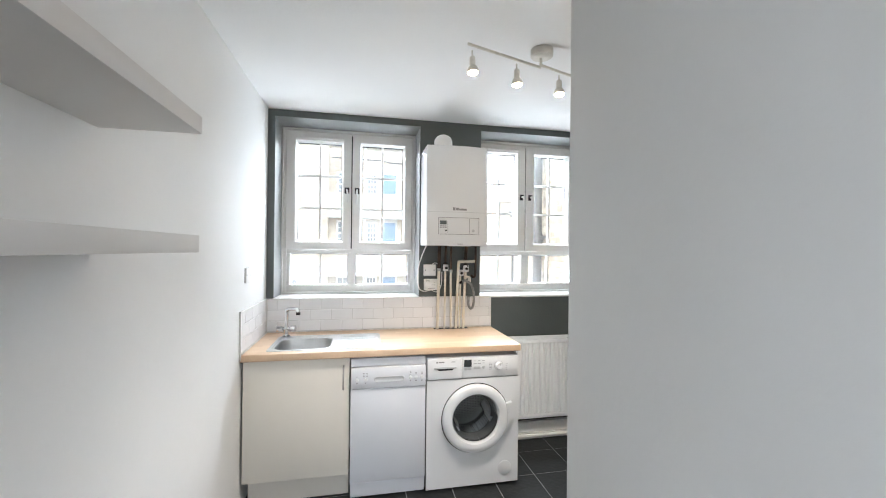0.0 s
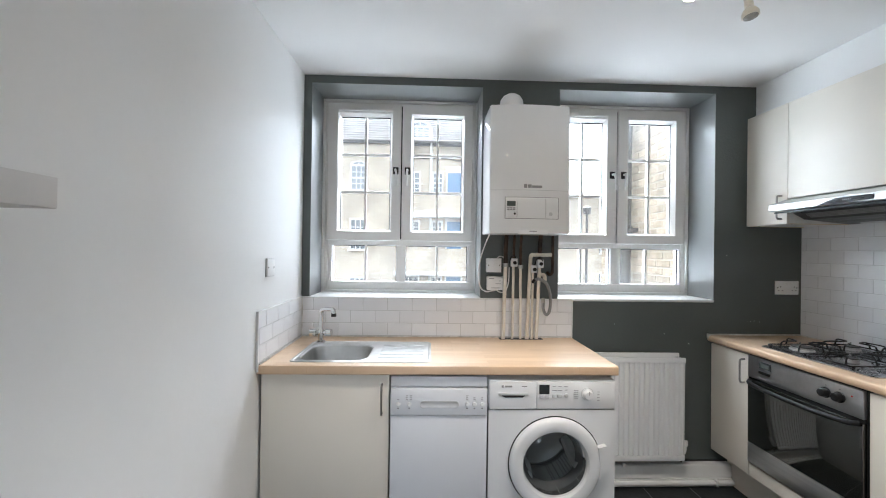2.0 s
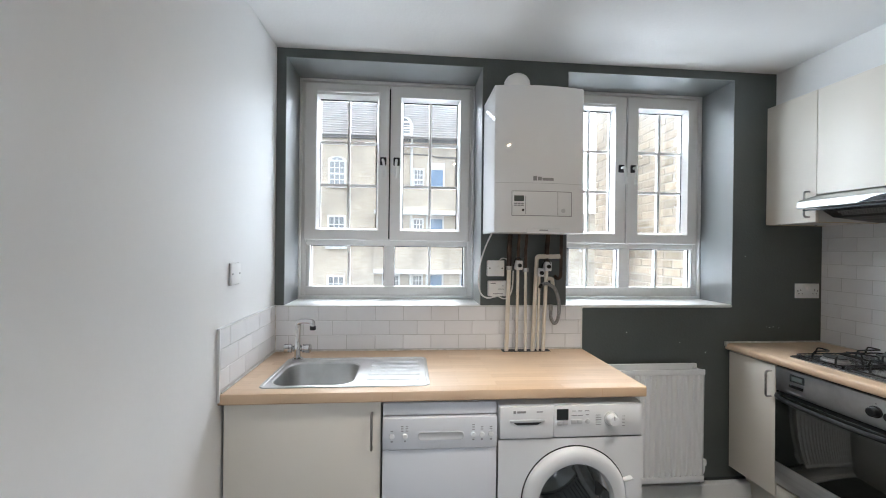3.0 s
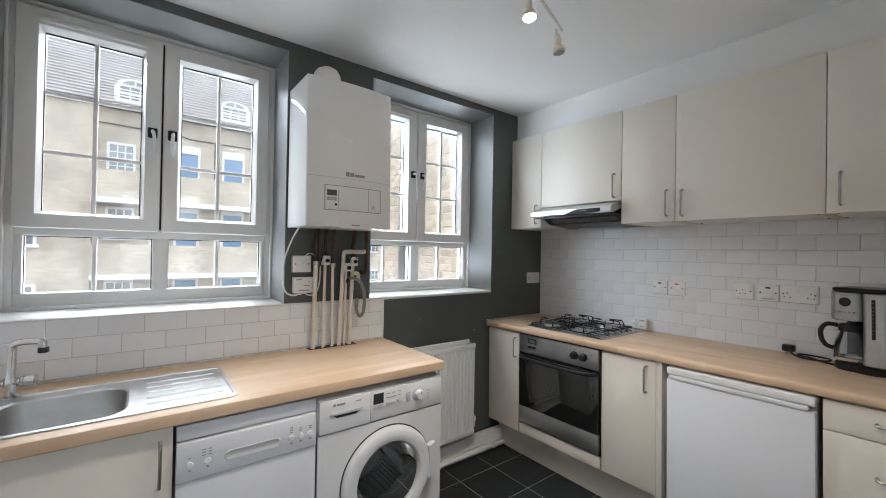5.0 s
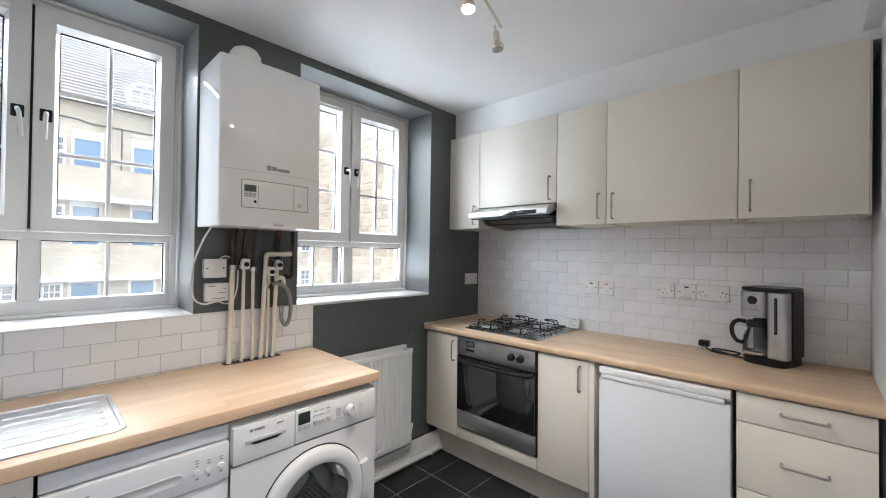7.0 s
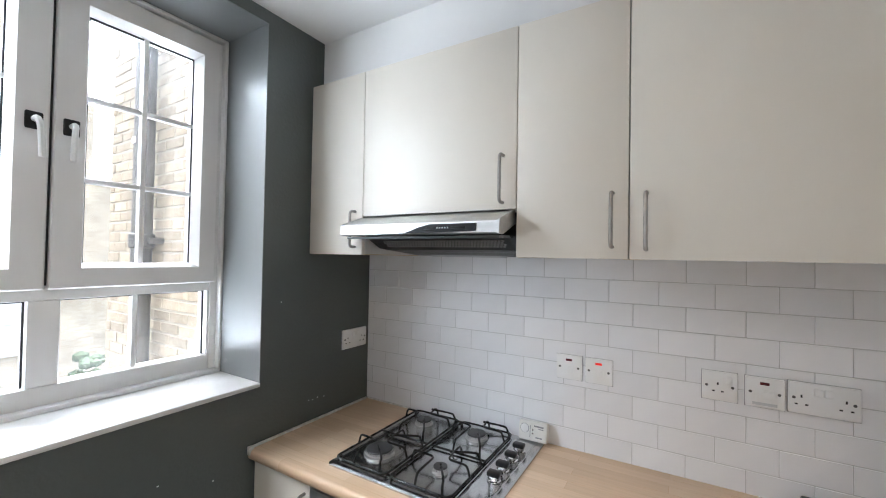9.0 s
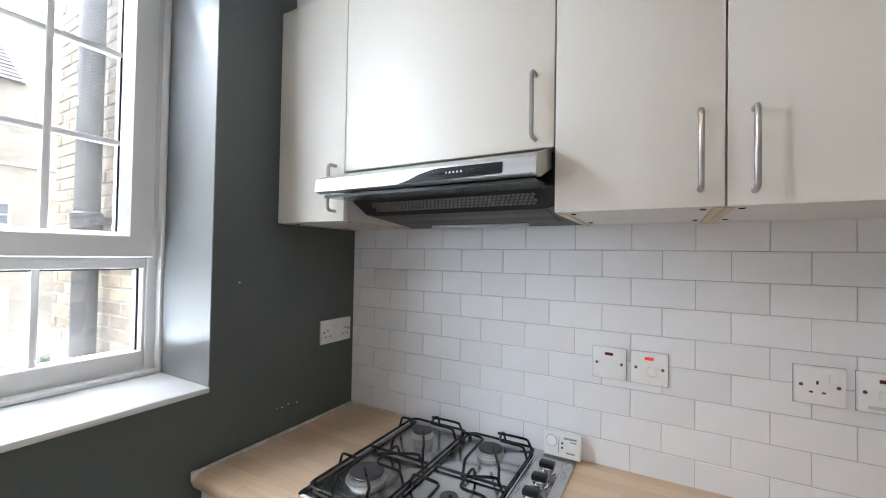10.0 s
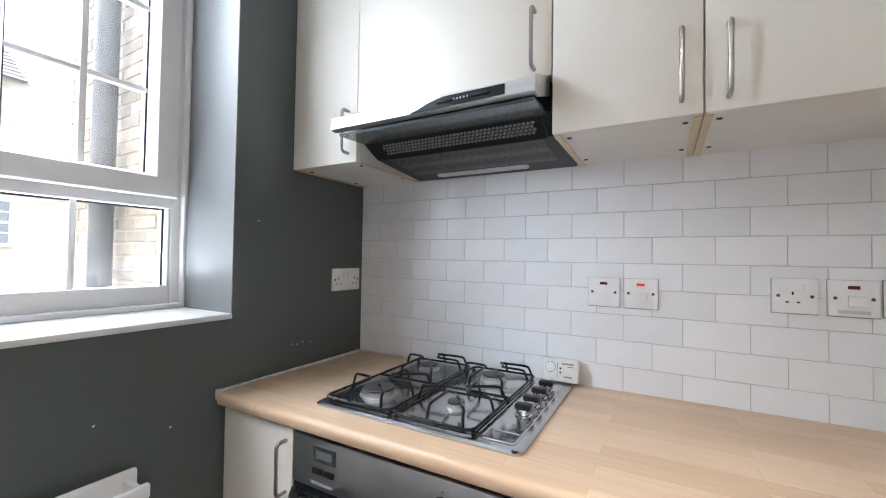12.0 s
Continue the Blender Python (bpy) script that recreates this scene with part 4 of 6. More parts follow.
for q in range(3):
    a = radians(100 + 120 * q)
    part("drum_paddle", tube([(cx + 0.15 * math.cos(a), YF + 0.06, cz + 0.15 * math.sin(a)), (cx + 0.14 * math.cos(a + 0.1), YF + 0.16, cz + 0.14 * math.sin(a + 0.1)), (cx + 0.15 * math.cos(a + 0.2), YF + 0.27, cz + 0.15 * math.sin(a + 0.2))], 0.028, 8), M_PLGREY, wm)
part("door_handle", prism([(cx + 0.195, cz + 0.085), (cx + 0.232, cz + 0.095), (cx + 0.245, cz + 0.06), (cx + 0.222, cz - 0.03), (cx + 0.2, cz - 0.06), (cx + 0.205, cz)], "y", YF - 0.034, YF - 0.008), M_ENAMEL, wm)
part("filter_flap", lathe([(0, 0.045), (0.003, 0.045), (0.004, 0.042), (0.004, 0.0)], (0.93, YF, 0.105), (0, -1, 0), 32), M_ENAMEL, wm)
whole("end_panel", box(1.0210, 1.0250, 2.40, 2.90, 0.0, ZL - 0.04), M_CARCASS, "thin pale panel at the worktop's end", "panel", smooth=None)

# ---- boiler and its pipes ----
boiler = thing("boiler", (0.68, 2.80, 1.525), "white wall-hung gas boiler between the windows", "boiler")
bx0, bx1, by0, by1, bz0, bz1 = 0.458, 0.902, 2.657, NY, 1.527, 2.236
BOW = 0.022                     # the front bulges by this much in the middle


def bowed(bm_):
    """Bends what lies on the boiler's front to its slightly bulging shape."""
    for k in range(1, 16):
        cut = bx0 + (bx1 - bx0) * k / 16
        bmesh.ops.bisect_plane(bm_, geom=bm_.verts[:] + bm_.edges[:] + bm_.faces[:], plane_co=(cut, 0, 0), plane_no=(1, 0, 0))
    for v in bm_.verts:
        if v.co.y < by0 + 0.02:
            v.co.y += 0.024 * (v.co.z - bz0) - BOW * (1 - ((v.co.x - 0.68) / 0.222) ** 2)
    return bm_


casing = loft([[(x, 2.94, z) for x, z, _ in round_rect(bx0, bx1, bz0, bz1, 0.006, 0)], [(x, by0 + 0.005, z) for x, z, _ in round_rect(bx0, bx1, bz0, bz1, 0.006, 0)],
      [(x, by0 + 0.0015, z) for x, z, _ in round_rect(bx0 + 0.0015, bx1 - 0.0015, bz0 + 0.0015, bz1 - 0.0015, 0.006, 0)], [(x, by0, z) for x, z, _ in round_rect(bx0 + 0.005, bx1 - 0.005, bz0 + 0.005, bz1 - 0.005, 0.005, 0)]])
part("casing", bowed(casing), M_BOILER, boiler, smooth=40)
part("fascia_line", bowed(boxes((bx0 + 0.004, bx1 - 0.004, by0 - 0.0006, by0 + 0.001, 1.762, 1.7645))), M_PLGREY, boiler, smooth=None)
part("control_panel", bowed(boxes((0.543, 0.833, by0 - 0.0025, by0 + 0.001, 1.609, 1.722), bevel=0.001)), M_ENAMEL, boiler)
ln = 0.0014
part("panel_outline", bowed(boxes((0.541, 0.835, by0 - 0.0012, by0 + 0.001, 1.607 - ln, 1.607 + ln), (0.541, 0.835, by0 - 0.0012, by0 + 0.001, 1.724 - ln, 1.724 + ln), (0.541 - ln, 0.541 + ln, by0 - 0.0012, by0 + 0.001, 1.607, 1.724), (0.835 - ln, 0.835 + ln, by0 - 0.0012, by0 + 0.001, 1.607, 1.724),
     (0.762, 0.764, by0 - 0.0035, by0 - 0.0025, 1.611, 1.72), (0.604, 0.606, by0 - 0.0035, by0 - 0.0025, 1.614, 1.7))), M_MARK, boiler, smooth=None)
part("display", bowed(box(0.551, 0.597, by0 - 0.0045, by0 - 0.002, 1.675, 1.702)), M_LCD, boiler, "small grey display", smooth=None)
part("button_row", bowed(boxes(*[(0.551 + 0.016 * q, 0.564 + 0.016 * q, by0 - 0.0045, by0 - 0.002, 1.652 + 0.009 * w, 1.658 + 0.009 * w) for q in range(3) for w in range(2)])), M_MARK, boiler, smooth=None)
part("reset_button", lathe([(0, 0.006), (0.002, 0.006), (0.002, 0.0)], (0.592, by0 - 0.0025 - BOW * 0.843, 1.633), (0, -1, 0), 16), M_BLACK, boiler)
part("pressure_gauge", lathe([(0, 0.0105), (0.001, 0.0105), (0.001, 0.009), (0.0004, 0.009), (0.0004, 0.0)], (0.79, by0 - 0.0025 - BOW * 0.755, 1.633), (0, -1, 0), 24), M_PLGREY, boiler)
part("badge", bowed(boxes((0.642, 0.660, by0 - 0.0015, by0 + 0.0005, 1.775, 1.796), (0.664, 0.684, by0 - 0.0015, by0 + 0.0005, 1.776, 1.794), (0.687, 0.742, by0 - 0.0015, by0 + 0.0005, 1.776, 1.789))), M_MARK, boiler, "grey printed badge", smooth=None)
part("lower_tab", bowed(boxes((0.612, 0.774, by0 - 0.003, by0 + 0.001, bz0 - 0.004, 1.548), bevel=0.001)), M_ENAMEL, boiler)
part("tab_badge", bowed(boxes((0.672, 0.715, by0 - 0.004, by0 - 0.003, 1.536, 1.541))), M_MARK, boiler, smooth=None)
part("flue", lathe([(0, 0.068), (0.05, 0.068), (0.075, 0.064), (0.095, 0.051), (0.108, 0.03), (0.113, 0.0)], (0.60, 2.80, bz1 - 0.002), (0, 0, 1), 28), M_PLASTIC, boiler)
part("flue_pipe", lathe([(0, 0.05), (0.15, 0.05)], (0.60, 2.80, bz1 + 0.045), (0, 1, 0), 24), M_PLASTIC, boiler)

# painted water pipes rising from the worktop, copper tails under the boiler
PY = 2.905
pipes = [(0.588, 0.0115, 1.345, 0.598), (0.644, 0.008, 1.365, 0.648), (0.694, 0.008, 1.335, 0.690), (0.733, 0.0112, 1.395, 0.752), (0.763, 0.007, 1.30, 0.768), (0.792, 0.0105, 1.36, 0.808)]
for i, (xb, r, zt, xt) in enumerate(pipes):
    p = thing("water_pipe", (xb, PY, ZL), "cream painted pipe rising from the worktop to the boiler", "pipe", "boiler pipes")
    part("painted_length", tube([(xb, PY, ZL - 0.03), (xb + (xt - xb) * 0.5, PY, (ZL + zt) / 2), (xt, PY, zt)], r, 12), M_PIPE, p)
    if i in (0, 1, 2, 5):
        part("copper_tail", tube([(xt, PY, zt), (xt, PY, 1.45), (xt, PY - 0.02, 1.53)], 0.0135 if i in (0, 5) else 0.0085, 12), M_COPPER, p, "tarnished copper tail")
        part("compression_nut", lathe([(0, 0.016), (0.022, 0.016)], (xt, PY, zt - 0.012), (0, 0, 1), 6), M_SATIN, p, smooth=20)
    if i in (1, 5):
        part("isolating_valve", boxes((xt - 0.018, xt + 0.018, PY - 0.03, PY + 0.012, zt - 0.03, zt + 0.02), bevel=0.004), M_PLASTIC, p, "white plastic valve body")
        part("valve_knob", lathe([(0, 0.011), (0.012, 0.01), (0.013, 0)], (xt, PY - 0.03, zt - 0.006), (0, -1, 0), 14), M_BLACK, p)
    if i == 4:
        part("filling_valve", boxes((xt - 0.015, xt + 0.017, PY - 0.035, PY + 0.01, 1.30, 1.345), bevel=0.004), M_PLASTIC, p)
        part("valve_lever", tube([(xt, PY - 0.03, 1.255), (xt - 0.012, PY - 0.045, 1.245)], 0.009, 8), M_BLACK, p)
        part("valve_knob", lathe([(0, 0.011), (0.012, 0.01), (0.013, 0)], (xt, PY - 0.035, 1.32), (0, -1, 0), 14), M_BLACK, p)
cross = thing("cross_pipe", (0.80, PY, 1.39), "cream painted elbow pipe under the boiler", "pipe", "boiler pipes")
part("elbow_length", tube(smooth_path([(0.752, PY, 1.39), (0.756, PY - 0.004, 1.405), (0.775, PY - 0.006, 1.408), (0.84, PY - 0.006, 1.408), (0.878, PY - 0.006, 1.41)], 5), 0.0125, 12), M_PIPE, cross)
discharge = thing("discharge_pipe", (0.88, PY, 1.28), "bent copper discharge pipe", "pipe", "boiler pipes")
part("bend", tube(smooth_path([(0.888, PY, 1.53), (0.888, PY, 1.33), (0.884, PY + 0.002, 1.295), (0.868, PY + 0.006, 1.288), (0.862, PY + 0.02, 1.30)], 6), 0.0095, 12), M_COPPER, discharge)
hose = thing("filling_hose", (0.85, 2.9, 1.04), "grey braided filling hose looping below the valves", "hose")
part("hose", tube(smooth_path([(0.775, PY - 0.02, 1.255), (0.80, PY - 0.03, 1.262), (0.842, PY - 0.035, 1.235), (0.868, PY - 0.03, 1.16), (0.868, PY - 0.02, 1.075), (0.85, PY - 0.015, 1.045), (0.832, PY - 0.01, 1.075), (0.832, PY - 0.005, 1.12)], 8), 0.0095, 10), M_BRAID, hose)
part("brass_union", lathe([(0, 0.012), (0.03, 0.012)], (0.832, PY - 0.005, 1.115), (0, 0, 1), 8), M_SATIN, hose)
part("drop_pipe", tube(smooth_path([(0.808, PY, 1.285), (0.825, PY - 0.004, 1.288), (0.838, PY - 0.004, 1.28), (0.842, PY - 0.004, 1.25)], 5), 0.011, 12), M_PIPE, hose)
whole("pipe_slot", box(0.565, 0.83, 2.885, 2.94, ZL - 0.001, ZL + 0.0012), M_SEAL, "dark slot cut in the worktop for pipes", "slot", kind="structure", smooth=None)


def rocker_plate(name, c, size, face, label, group, rockers=(), holes=(), neon=None, extra=None):
    """A white electrical plate. c: its middle on the wall; face: 'x' looks to -x, 'y' to -y, 'w' to +x. u runs along the wall, v up."""
    th = thing(name, c, label, "socket" if holes else "switch", group)
    c = Vector(c)
    axes = {"x": (Vector((0, -1, 0)), Vector((-1, 0, 0))), "y": (Vector((1, 0, 0)), Vector((0, -1, 0))), "w": (Vector((0, 1, 0)), Vector((1, 0, 0)))}
    U, N = axes[face]

    def blk(u0, u1, v0, v1, d0, d1, bevel=0.0):
        a = c + U * u0 + N * d0 + Vector((0, 0, v0))
        b = c + U * u1 + N * d1 + Vector((0, 0, v1))
        return box(min(a.x, b.x), max(a.x, b.x), min(a.y, b.y), max(a.y, b.y), min(a.z, b.z), max(a.z, b.z), bevel=bevel)
    w, h = size
    # grey block showing past the plate, deepest below: its shadow put in as colour
    part("back_edge", blk(-w / 2 - 0.0012, w / 2 + 0.0012, -h / 2 - 0.0018, h / 2 + 0.0004, 0.0, 0.003), M_MARK, th, "dark outline as the plate's shadow", smooth=None)
    part("plate", blk(-w / 2, w / 2, -h / 2, h / 2, 0.0, 0.010, 0.0025), M_PLASTIC, th)
    for u, v, rw, rh in rockers:
        part("rocker", blk(u - rw / 2, u + rw / 2, v - rh / 2, v + rh / 2, 0.009, 0.0145, 0.0018), M_PLASTIC, th)
    for u, v in holes:
        for du, dv, hw, hh in ((0, 0.011, 0.004, 0.008), (-0.011, -0.011, 0.0065, 0.004), (0.011, -0.011, 0.0065, 0.004)):
            part("pin_hole", blk(u + du - hw / 2, u + du + hw / 2, v + dv - hh / 2, v + dv + hh / 2, 0.0095, 0.0104), M_SEAL, th, smooth=None)
    for u in ((-w / 2 + 0.012), (w / 2 - 0.012)):
        part("screw", lathe([(0, 0.0042), (0.0012, 0.0038), (0.0013, 0.0)], c + U * u + N * 0.0098, N, 10), M_SCREW, th)
    if neon:
        part("neon", blk(neon[0] - 0.0105, neon[0] + 0.0105, neon[1] - 0.004, neon[1] + 0.004, 0.0095, 0.0108), neon[2], th, "red neon window", smooth=None)
    if extra:
        part("label_strip", blk(*extra, 0.0095, 0.0103), M_PLGREY, th, smooth=None)
    return th


WT = RX - 0.008
rocker_plate("cooker_switch", (WT, 1.993, 1.216), (0.088, 0.086), "x", "white fused switch plate on the tiles", "switches on the tiles", [(0.006, -0.008, 0.02, 0.024)], neon=(0, 0.026, M_DARKRED))
rocker_plate("cooker_switch", (WT, 1.893, 1.216), (0.088, 0.086), "x", "white switch plate with lit red neon", "switches on the tiles", [(0.006, -0.008, 0.02, 0.024)], neon=(0, 0.026, M_REDLIT))
rocker_plate("wall_socket", (WT, 1.552, 1.230), (0.088, 0.086), "x", "white single socket with switch on the tiles", "sockets on the tiles", [(0.024, 0.02, 0.016, 0.022)], [(-0.004, -0.004)])
rocker_plate("fused_switch", (WT, 1.446, 1.230), (0.089, 0.086), "x", "white fused switch plate with red neon", "switches on the tiles", [(0.006, -0.006, 0.034, 0.024)], neon=(0, 0.026, M_DARKRED), extra=(-0.028, 0.028, -0.036, -0.028))
rocker_plate("double_socket", (WT, 1.322, 1.232), (0.146, 0.086), "x", "white double wall socket on the tiles", "sockets on the tiles", [(-0.011, 0.02, 0.018, 0.02), (0.011, 0.02, 0.018, 0.02)], [(-0.045, -0.006), (0.045, -0.006)])
rocker_plate("double_socket", (2.411, NY, 1.220), (0.15, 0.086), "y", "white double wall socket on the grey wall", "sockets on the grey wall", [(-0.011, 0.02, 0.018, 0.02), (0.011, 0.02, 0.018, 0.02)], [(-0.045, -0.006), (0.045, -0.006)])
rocker_plate("wall_switch", (LX, 2.464, 1.334), (0.088, 0.086), "w", "white blank switch plate on the white wall", "switches")
rocker_plate("boiler_switch", (0.528, NY - 0.03, 1.341), (0.092, 0.086), "y", "white boiler isolator on a deep box", "boiler switches", [(0.012, 0, 0.018, 0.026)])
whole("surface_box", box(0.483, 0.573, NY - 0.03, NY, 1.299, 1.383, bevel=0.004), M_PLASTIC, "white surface-mounted back box", "switch box")
ctl = thing("boiler_control_box", (0.54, NY, 1.23), "white wiring box with printed label", "control box")
part("case", box(0.488, 0.592, NY - 0.034, NY, 1.188, 1.272, bevel=0.005), M_PLASTIC, ctl)
part("print", boxes((0.50, 0.53, NY - 0.0352, NY - 0.0335, 1.256, 1.261), (0.565, 0.572, NY - 0.0352, NY - 0.0335, 1.243, 1.247), (0.54, 0.575, NY - 0.0352, NY - 0.0335, 1.226, 1.229), (0.515, 0.57, NY - 0.0352, NY - 0.0335, 1.20, 1.204)), M_MARK, ctl, smooth=None)
cab = thing("white_cable", (0.47, 2.93, 1.2), "white cable hanging in a loop from the boiler", "cable")
part("cable", tube(smooth_path([(0.49, 2.85, 1.53), (0.468, 2.90, 1.46), (0.443, 2.93, 1.36), (0.438, 2.935, 1.26), (0.452, 2.935, 1.20), (0.485, 2.93, 1.178), (0.52, 2.93, 1.183), (0.545, 2.92, 1.19)], 6), 0.0045, 8), M_CABLE, cab)
part("cable_tail", tube(smooth_path([(0.55, 2.93, 1.383), (0.563, 2.915, 1.396), (0.585, 2.905, 1.39), (0.60, 2.90, 1.36)], 5), 0.0035, 8), M_CABLE, cab)
part("cable_tail", tube(smooth_path([(0.545, 2.925, 1.188), (0.57, 2.915, 1.176), (0.60, 2.91, 1.185), (0.618, 2.905, 1.24), (0.62, 2.90, 1.33)], 5), 0.0035, 8), M_CABLE, cab)
part("cable_tail", tube(smooth_path([(0.62, 2.89, 1.355), (0.628, 2.885, 1.392), (0.648, 2.88, 1.40), (0.66, 2.885, 1.375)], 5), 0.003, 8), M_BLACK, cab, "thin black wire")
part("cable_tail", tube(smooth_path([(0.77, 2.875, 1.345), (0.778, 2.87, 1.375), (0.80, 2.87, 1.392), (0.82, 2.875, 1.37)], 5), 0.003, 8), M_BLACK, cab, "thin black wire")

# ---- radiator and low pipes ----
rad = thing("radiator", (1.40, 2.88, 0.17), "white ribbed panel radiator under the window", "radiator")
rx0, rx1, rz0, rz1 = 1.10, 1.682, 0.182, 0.806
pan = bmesh.new()
prof = []
nf = 18
w = (rx1 - rx0 - 0.03) / nf
prof.append((rx0, 2.835))
prof.append((rx0 + 0.012, 2.828))
for k in range(nf):
    a = rx0 + 0.015 + k * w
    prof += [(a + w * 0.15, 2.834), (a + w * 0.3, 2.824), (a + w * 0.7, 2.824), (a + w * 0.85, 2.834)]
prof += [(rx1 - 0.012, 2.828), (rx1, 2.835), (rx1, 2.842), (rx0, 2.842)]
prism(prof, "z", rz0 + 0.035, rz1 - 0.035, pan)
part("front_panel", pan, M_ENAMEL, rad, smooth=None)
part("top_bar", boxes((rx0, rx1, 2.826, 2.842, rz1 - 0.037, rz1 - 0.005), bevel=0.005), M_ENAMEL, rad)
part("bottom_bar", boxes((rx0, rx1, 2.826, 2.842, rz0, rz0 + 0.037), bevel=0.005), M_ENAMEL, rad)
part("back_panel", boxes((rx0 + 0.002, rx1 + 0.004, 2.895, 2.912, rz0 + 0.01, rz1 + 0.008), bevel=0.005), M_ENAMEL, rad)
part("end_cap", boxes((rx1 - 0.025, rx1 - 0.012, 2.842, 2.895, rz0 + 0.03, rz1 - 0.01)), M_ENAMEL, rad, smooth=None)
part("valve", tube(smooth_path([(1.676, 2.87, 0.212), (1.696, 2.868, 0.208), (1.706, 2.866, 0.222), (1.708, 2.864, 0.262)], 4), 0.0085, 10), M_ENAMEL, rad)
part("valve_cap", lathe([(0, 0.0125), (0.012, 0.0125), (0.03, 0.010), (0.033, 0.0)], (1.708, 2.864, 0.258), (0.1, 0, 1), 14), M_PLASTIC, rad)
part("valve_tail", tube([(1.70, 2.87, 0.212), (1.695, 2.885, 0.15)], 0.007, 8), M_SKIRT, rad)
part("bracket_foot", box(1.16, 1.185, 2.912, NY, 0.2, 0.75), M_ENAMEL, rad, smooth=None)
low = thing("skirting_pipes", (1.5, 2.9, 0.03), "white painted heating pipes along the skirting", "pipe")
part("trunking", prism([(2.934, 0.125), (2.900, 0.125), (2.894, 0.119), (2.884, 0.052), (2.934, 0.048)], "x", 1.035, 2.018), M_TRIM, low, "white painted trunking board", smooth=None)
part("lower_pipe", tube([(1.035, 2.872, 0.026), (2.016, 2.872, 0.026)], 0.0135, 12), M_TRIM, low)
part("pipe_ledge", boxes((1.035, 2.018, 2.878, 2.934, 0.0, 0.046), bevel=0.002), M_TRIM, low)
part("pipe_clip", boxes((1.335, 1.352, 2.886, 2.898, 0.112, 0.14), bevel=0.002), M_TRIM, low)
part("pipe_clip", boxes((1.90, 1.915, 2.855, 2.88, 0.008, 0.045), bevel=0.002), M_TRIM, low)
part("black_pipe", tube([(1.03, 2.92, 0.15), (1.72, 2.92, 0.15)], 0.008, 8), M_SKIRT, low)

# ---- right run: worktop, base cabinets, oven, fridge, drawers ----
ZR = 0.915
top_r = thing("worktop", (2.2, 1.84, ZR - 0.038), "long beech block worktop with gas hob", "worktop", "worktops")
part("slab", box(1.95, 2.509, SOUTH + 0.001, NY - 0.002, ZR - 0.038, ZR), M_WOOD_Y, top_r, smooth=None)
part("front_edge", prism([(1.95, ZR - 0.038), (1.909, ZR - 0.038), (1.903, ZR - 0.035), (1.9, ZR - 0.029), (1.899, ZR - 0.013), (1.902, ZR - 0.006), (1.907, ZR - 0.002), (1.915, ZR), (1.95, ZR)], "y", SOUTH + 0.001, NY - 0.002), M_WOOD_Y, top_r, "rounded beech front edge")
whole("sealant_strip", boxes((1.905, 2.50, NY - 0.012, NY - 0.002, ZR, ZR + 0.009), (1.894, 1.912, NY - 0.016, NY - 0.001, ZR - 0.02, ZR + 0.01), (2.501, 2.509, SOUTH, NY - 0.012, ZR, ZR + 0.006), bevel=0.003), M_SEALANT, "rough white sealant bead along the worktop", "sealant", kind="structure")

XF = 1.919                      # face of the doors
ZB, ZT = 0.205, 0.868
u1 = cabinet("base_cabinet", (2.2, 2.80, 0), (1.94, 2.50, 2.66, 2.94, ZB, 0.87), "narrow cream base cabinet beside the oven", "base cabinets")
d = part("door", box(XF, XF + 0.018, 2.655, 2.942, ZB, ZT, bevel=0.0015), M_UNIT, u1)
bow_handle(d, (XF, 2.678, 0.705), (XF, 2.678, 0.835), (-1, 0, 0))
u2 = cabinet("base_cabinet", (2.2, 1.90, 0), (1.94, 2.50, 1.73, 2.045, ZB, 0.87), "cream base cabinet between oven and fridge", "base cabinets")
d = part("door", box(XF, XF + 0.018, 1.755, 2.047, ZB, ZT, bevel=0.0015), M_UNIT, u2)
bow_handle(d, (XF, 1.80, 0.71), (XF, 1.80, 0.84), (-1, 0, 0))
part("side_panel", box(XF + 0.001, 2.49, 1.727, 1.7535, 0.17, 0.876, bevel=0.001), M_UNIT, u2)
whole("plinth_board", boxes((2.022, 2.040, 1.73, 2.93, 0.0, 0.2), bevel=0.001), M_UNIT, "cream plinth board under the cabinets", "plinth")

oven = thing("oven", (2.2, 2.35, 0.2), "built-in steel oven with dark glass door", "oven")
oy0, oy1 = 2.052, 2.648
part("housing_panel", box(XF, XF + 0.018, oy0 + 0.002, oy1 - 0.002, ZB, 0.272, bevel=0.0015), M_UNIT, oven, "cream filler panel below the oven")
part("body", box(XF + 0.02, 2.48, oy0 + 0.01, oy1 - 0.01, 0.28, 0.868), M_BLACK, oven, smooth=None)
part("trim", box(XF + 0.004, XF + 0.02, oy0, oy1, 0.275, 0.875, bevel=0.002), M_BLACK, oven)
part("control_panel", box(XF - 0.012, XF + 0.006, oy0 + 0.008, oy1 - 0.008, 0.752, 0.869, bevel=0.002), M_OVEN, oven, "brushed steel control panel")
part("door_glass", box(XF - 0.014, XF + 0.006, oy0 + 0.008, oy1 - 0.008, 0.395, 0.735, bevel=0.002), M_BLACKGLASS, oven, "dark mirror-like oven glass")
part("lower_band", box(XF - 0.014, XF + 0.006, oy0 + 0.008, oy1 - 0.008, 0.287, 0.393, bevel=0.002), M_STEEL, oven, "brushed steel lower band")
part("gap_line", box(XF - 0.006, XF + 0.004, oy0 + 0.006, oy1 - 0.006, 0.735, 0.752), M_BLACK, oven, smooth=None)
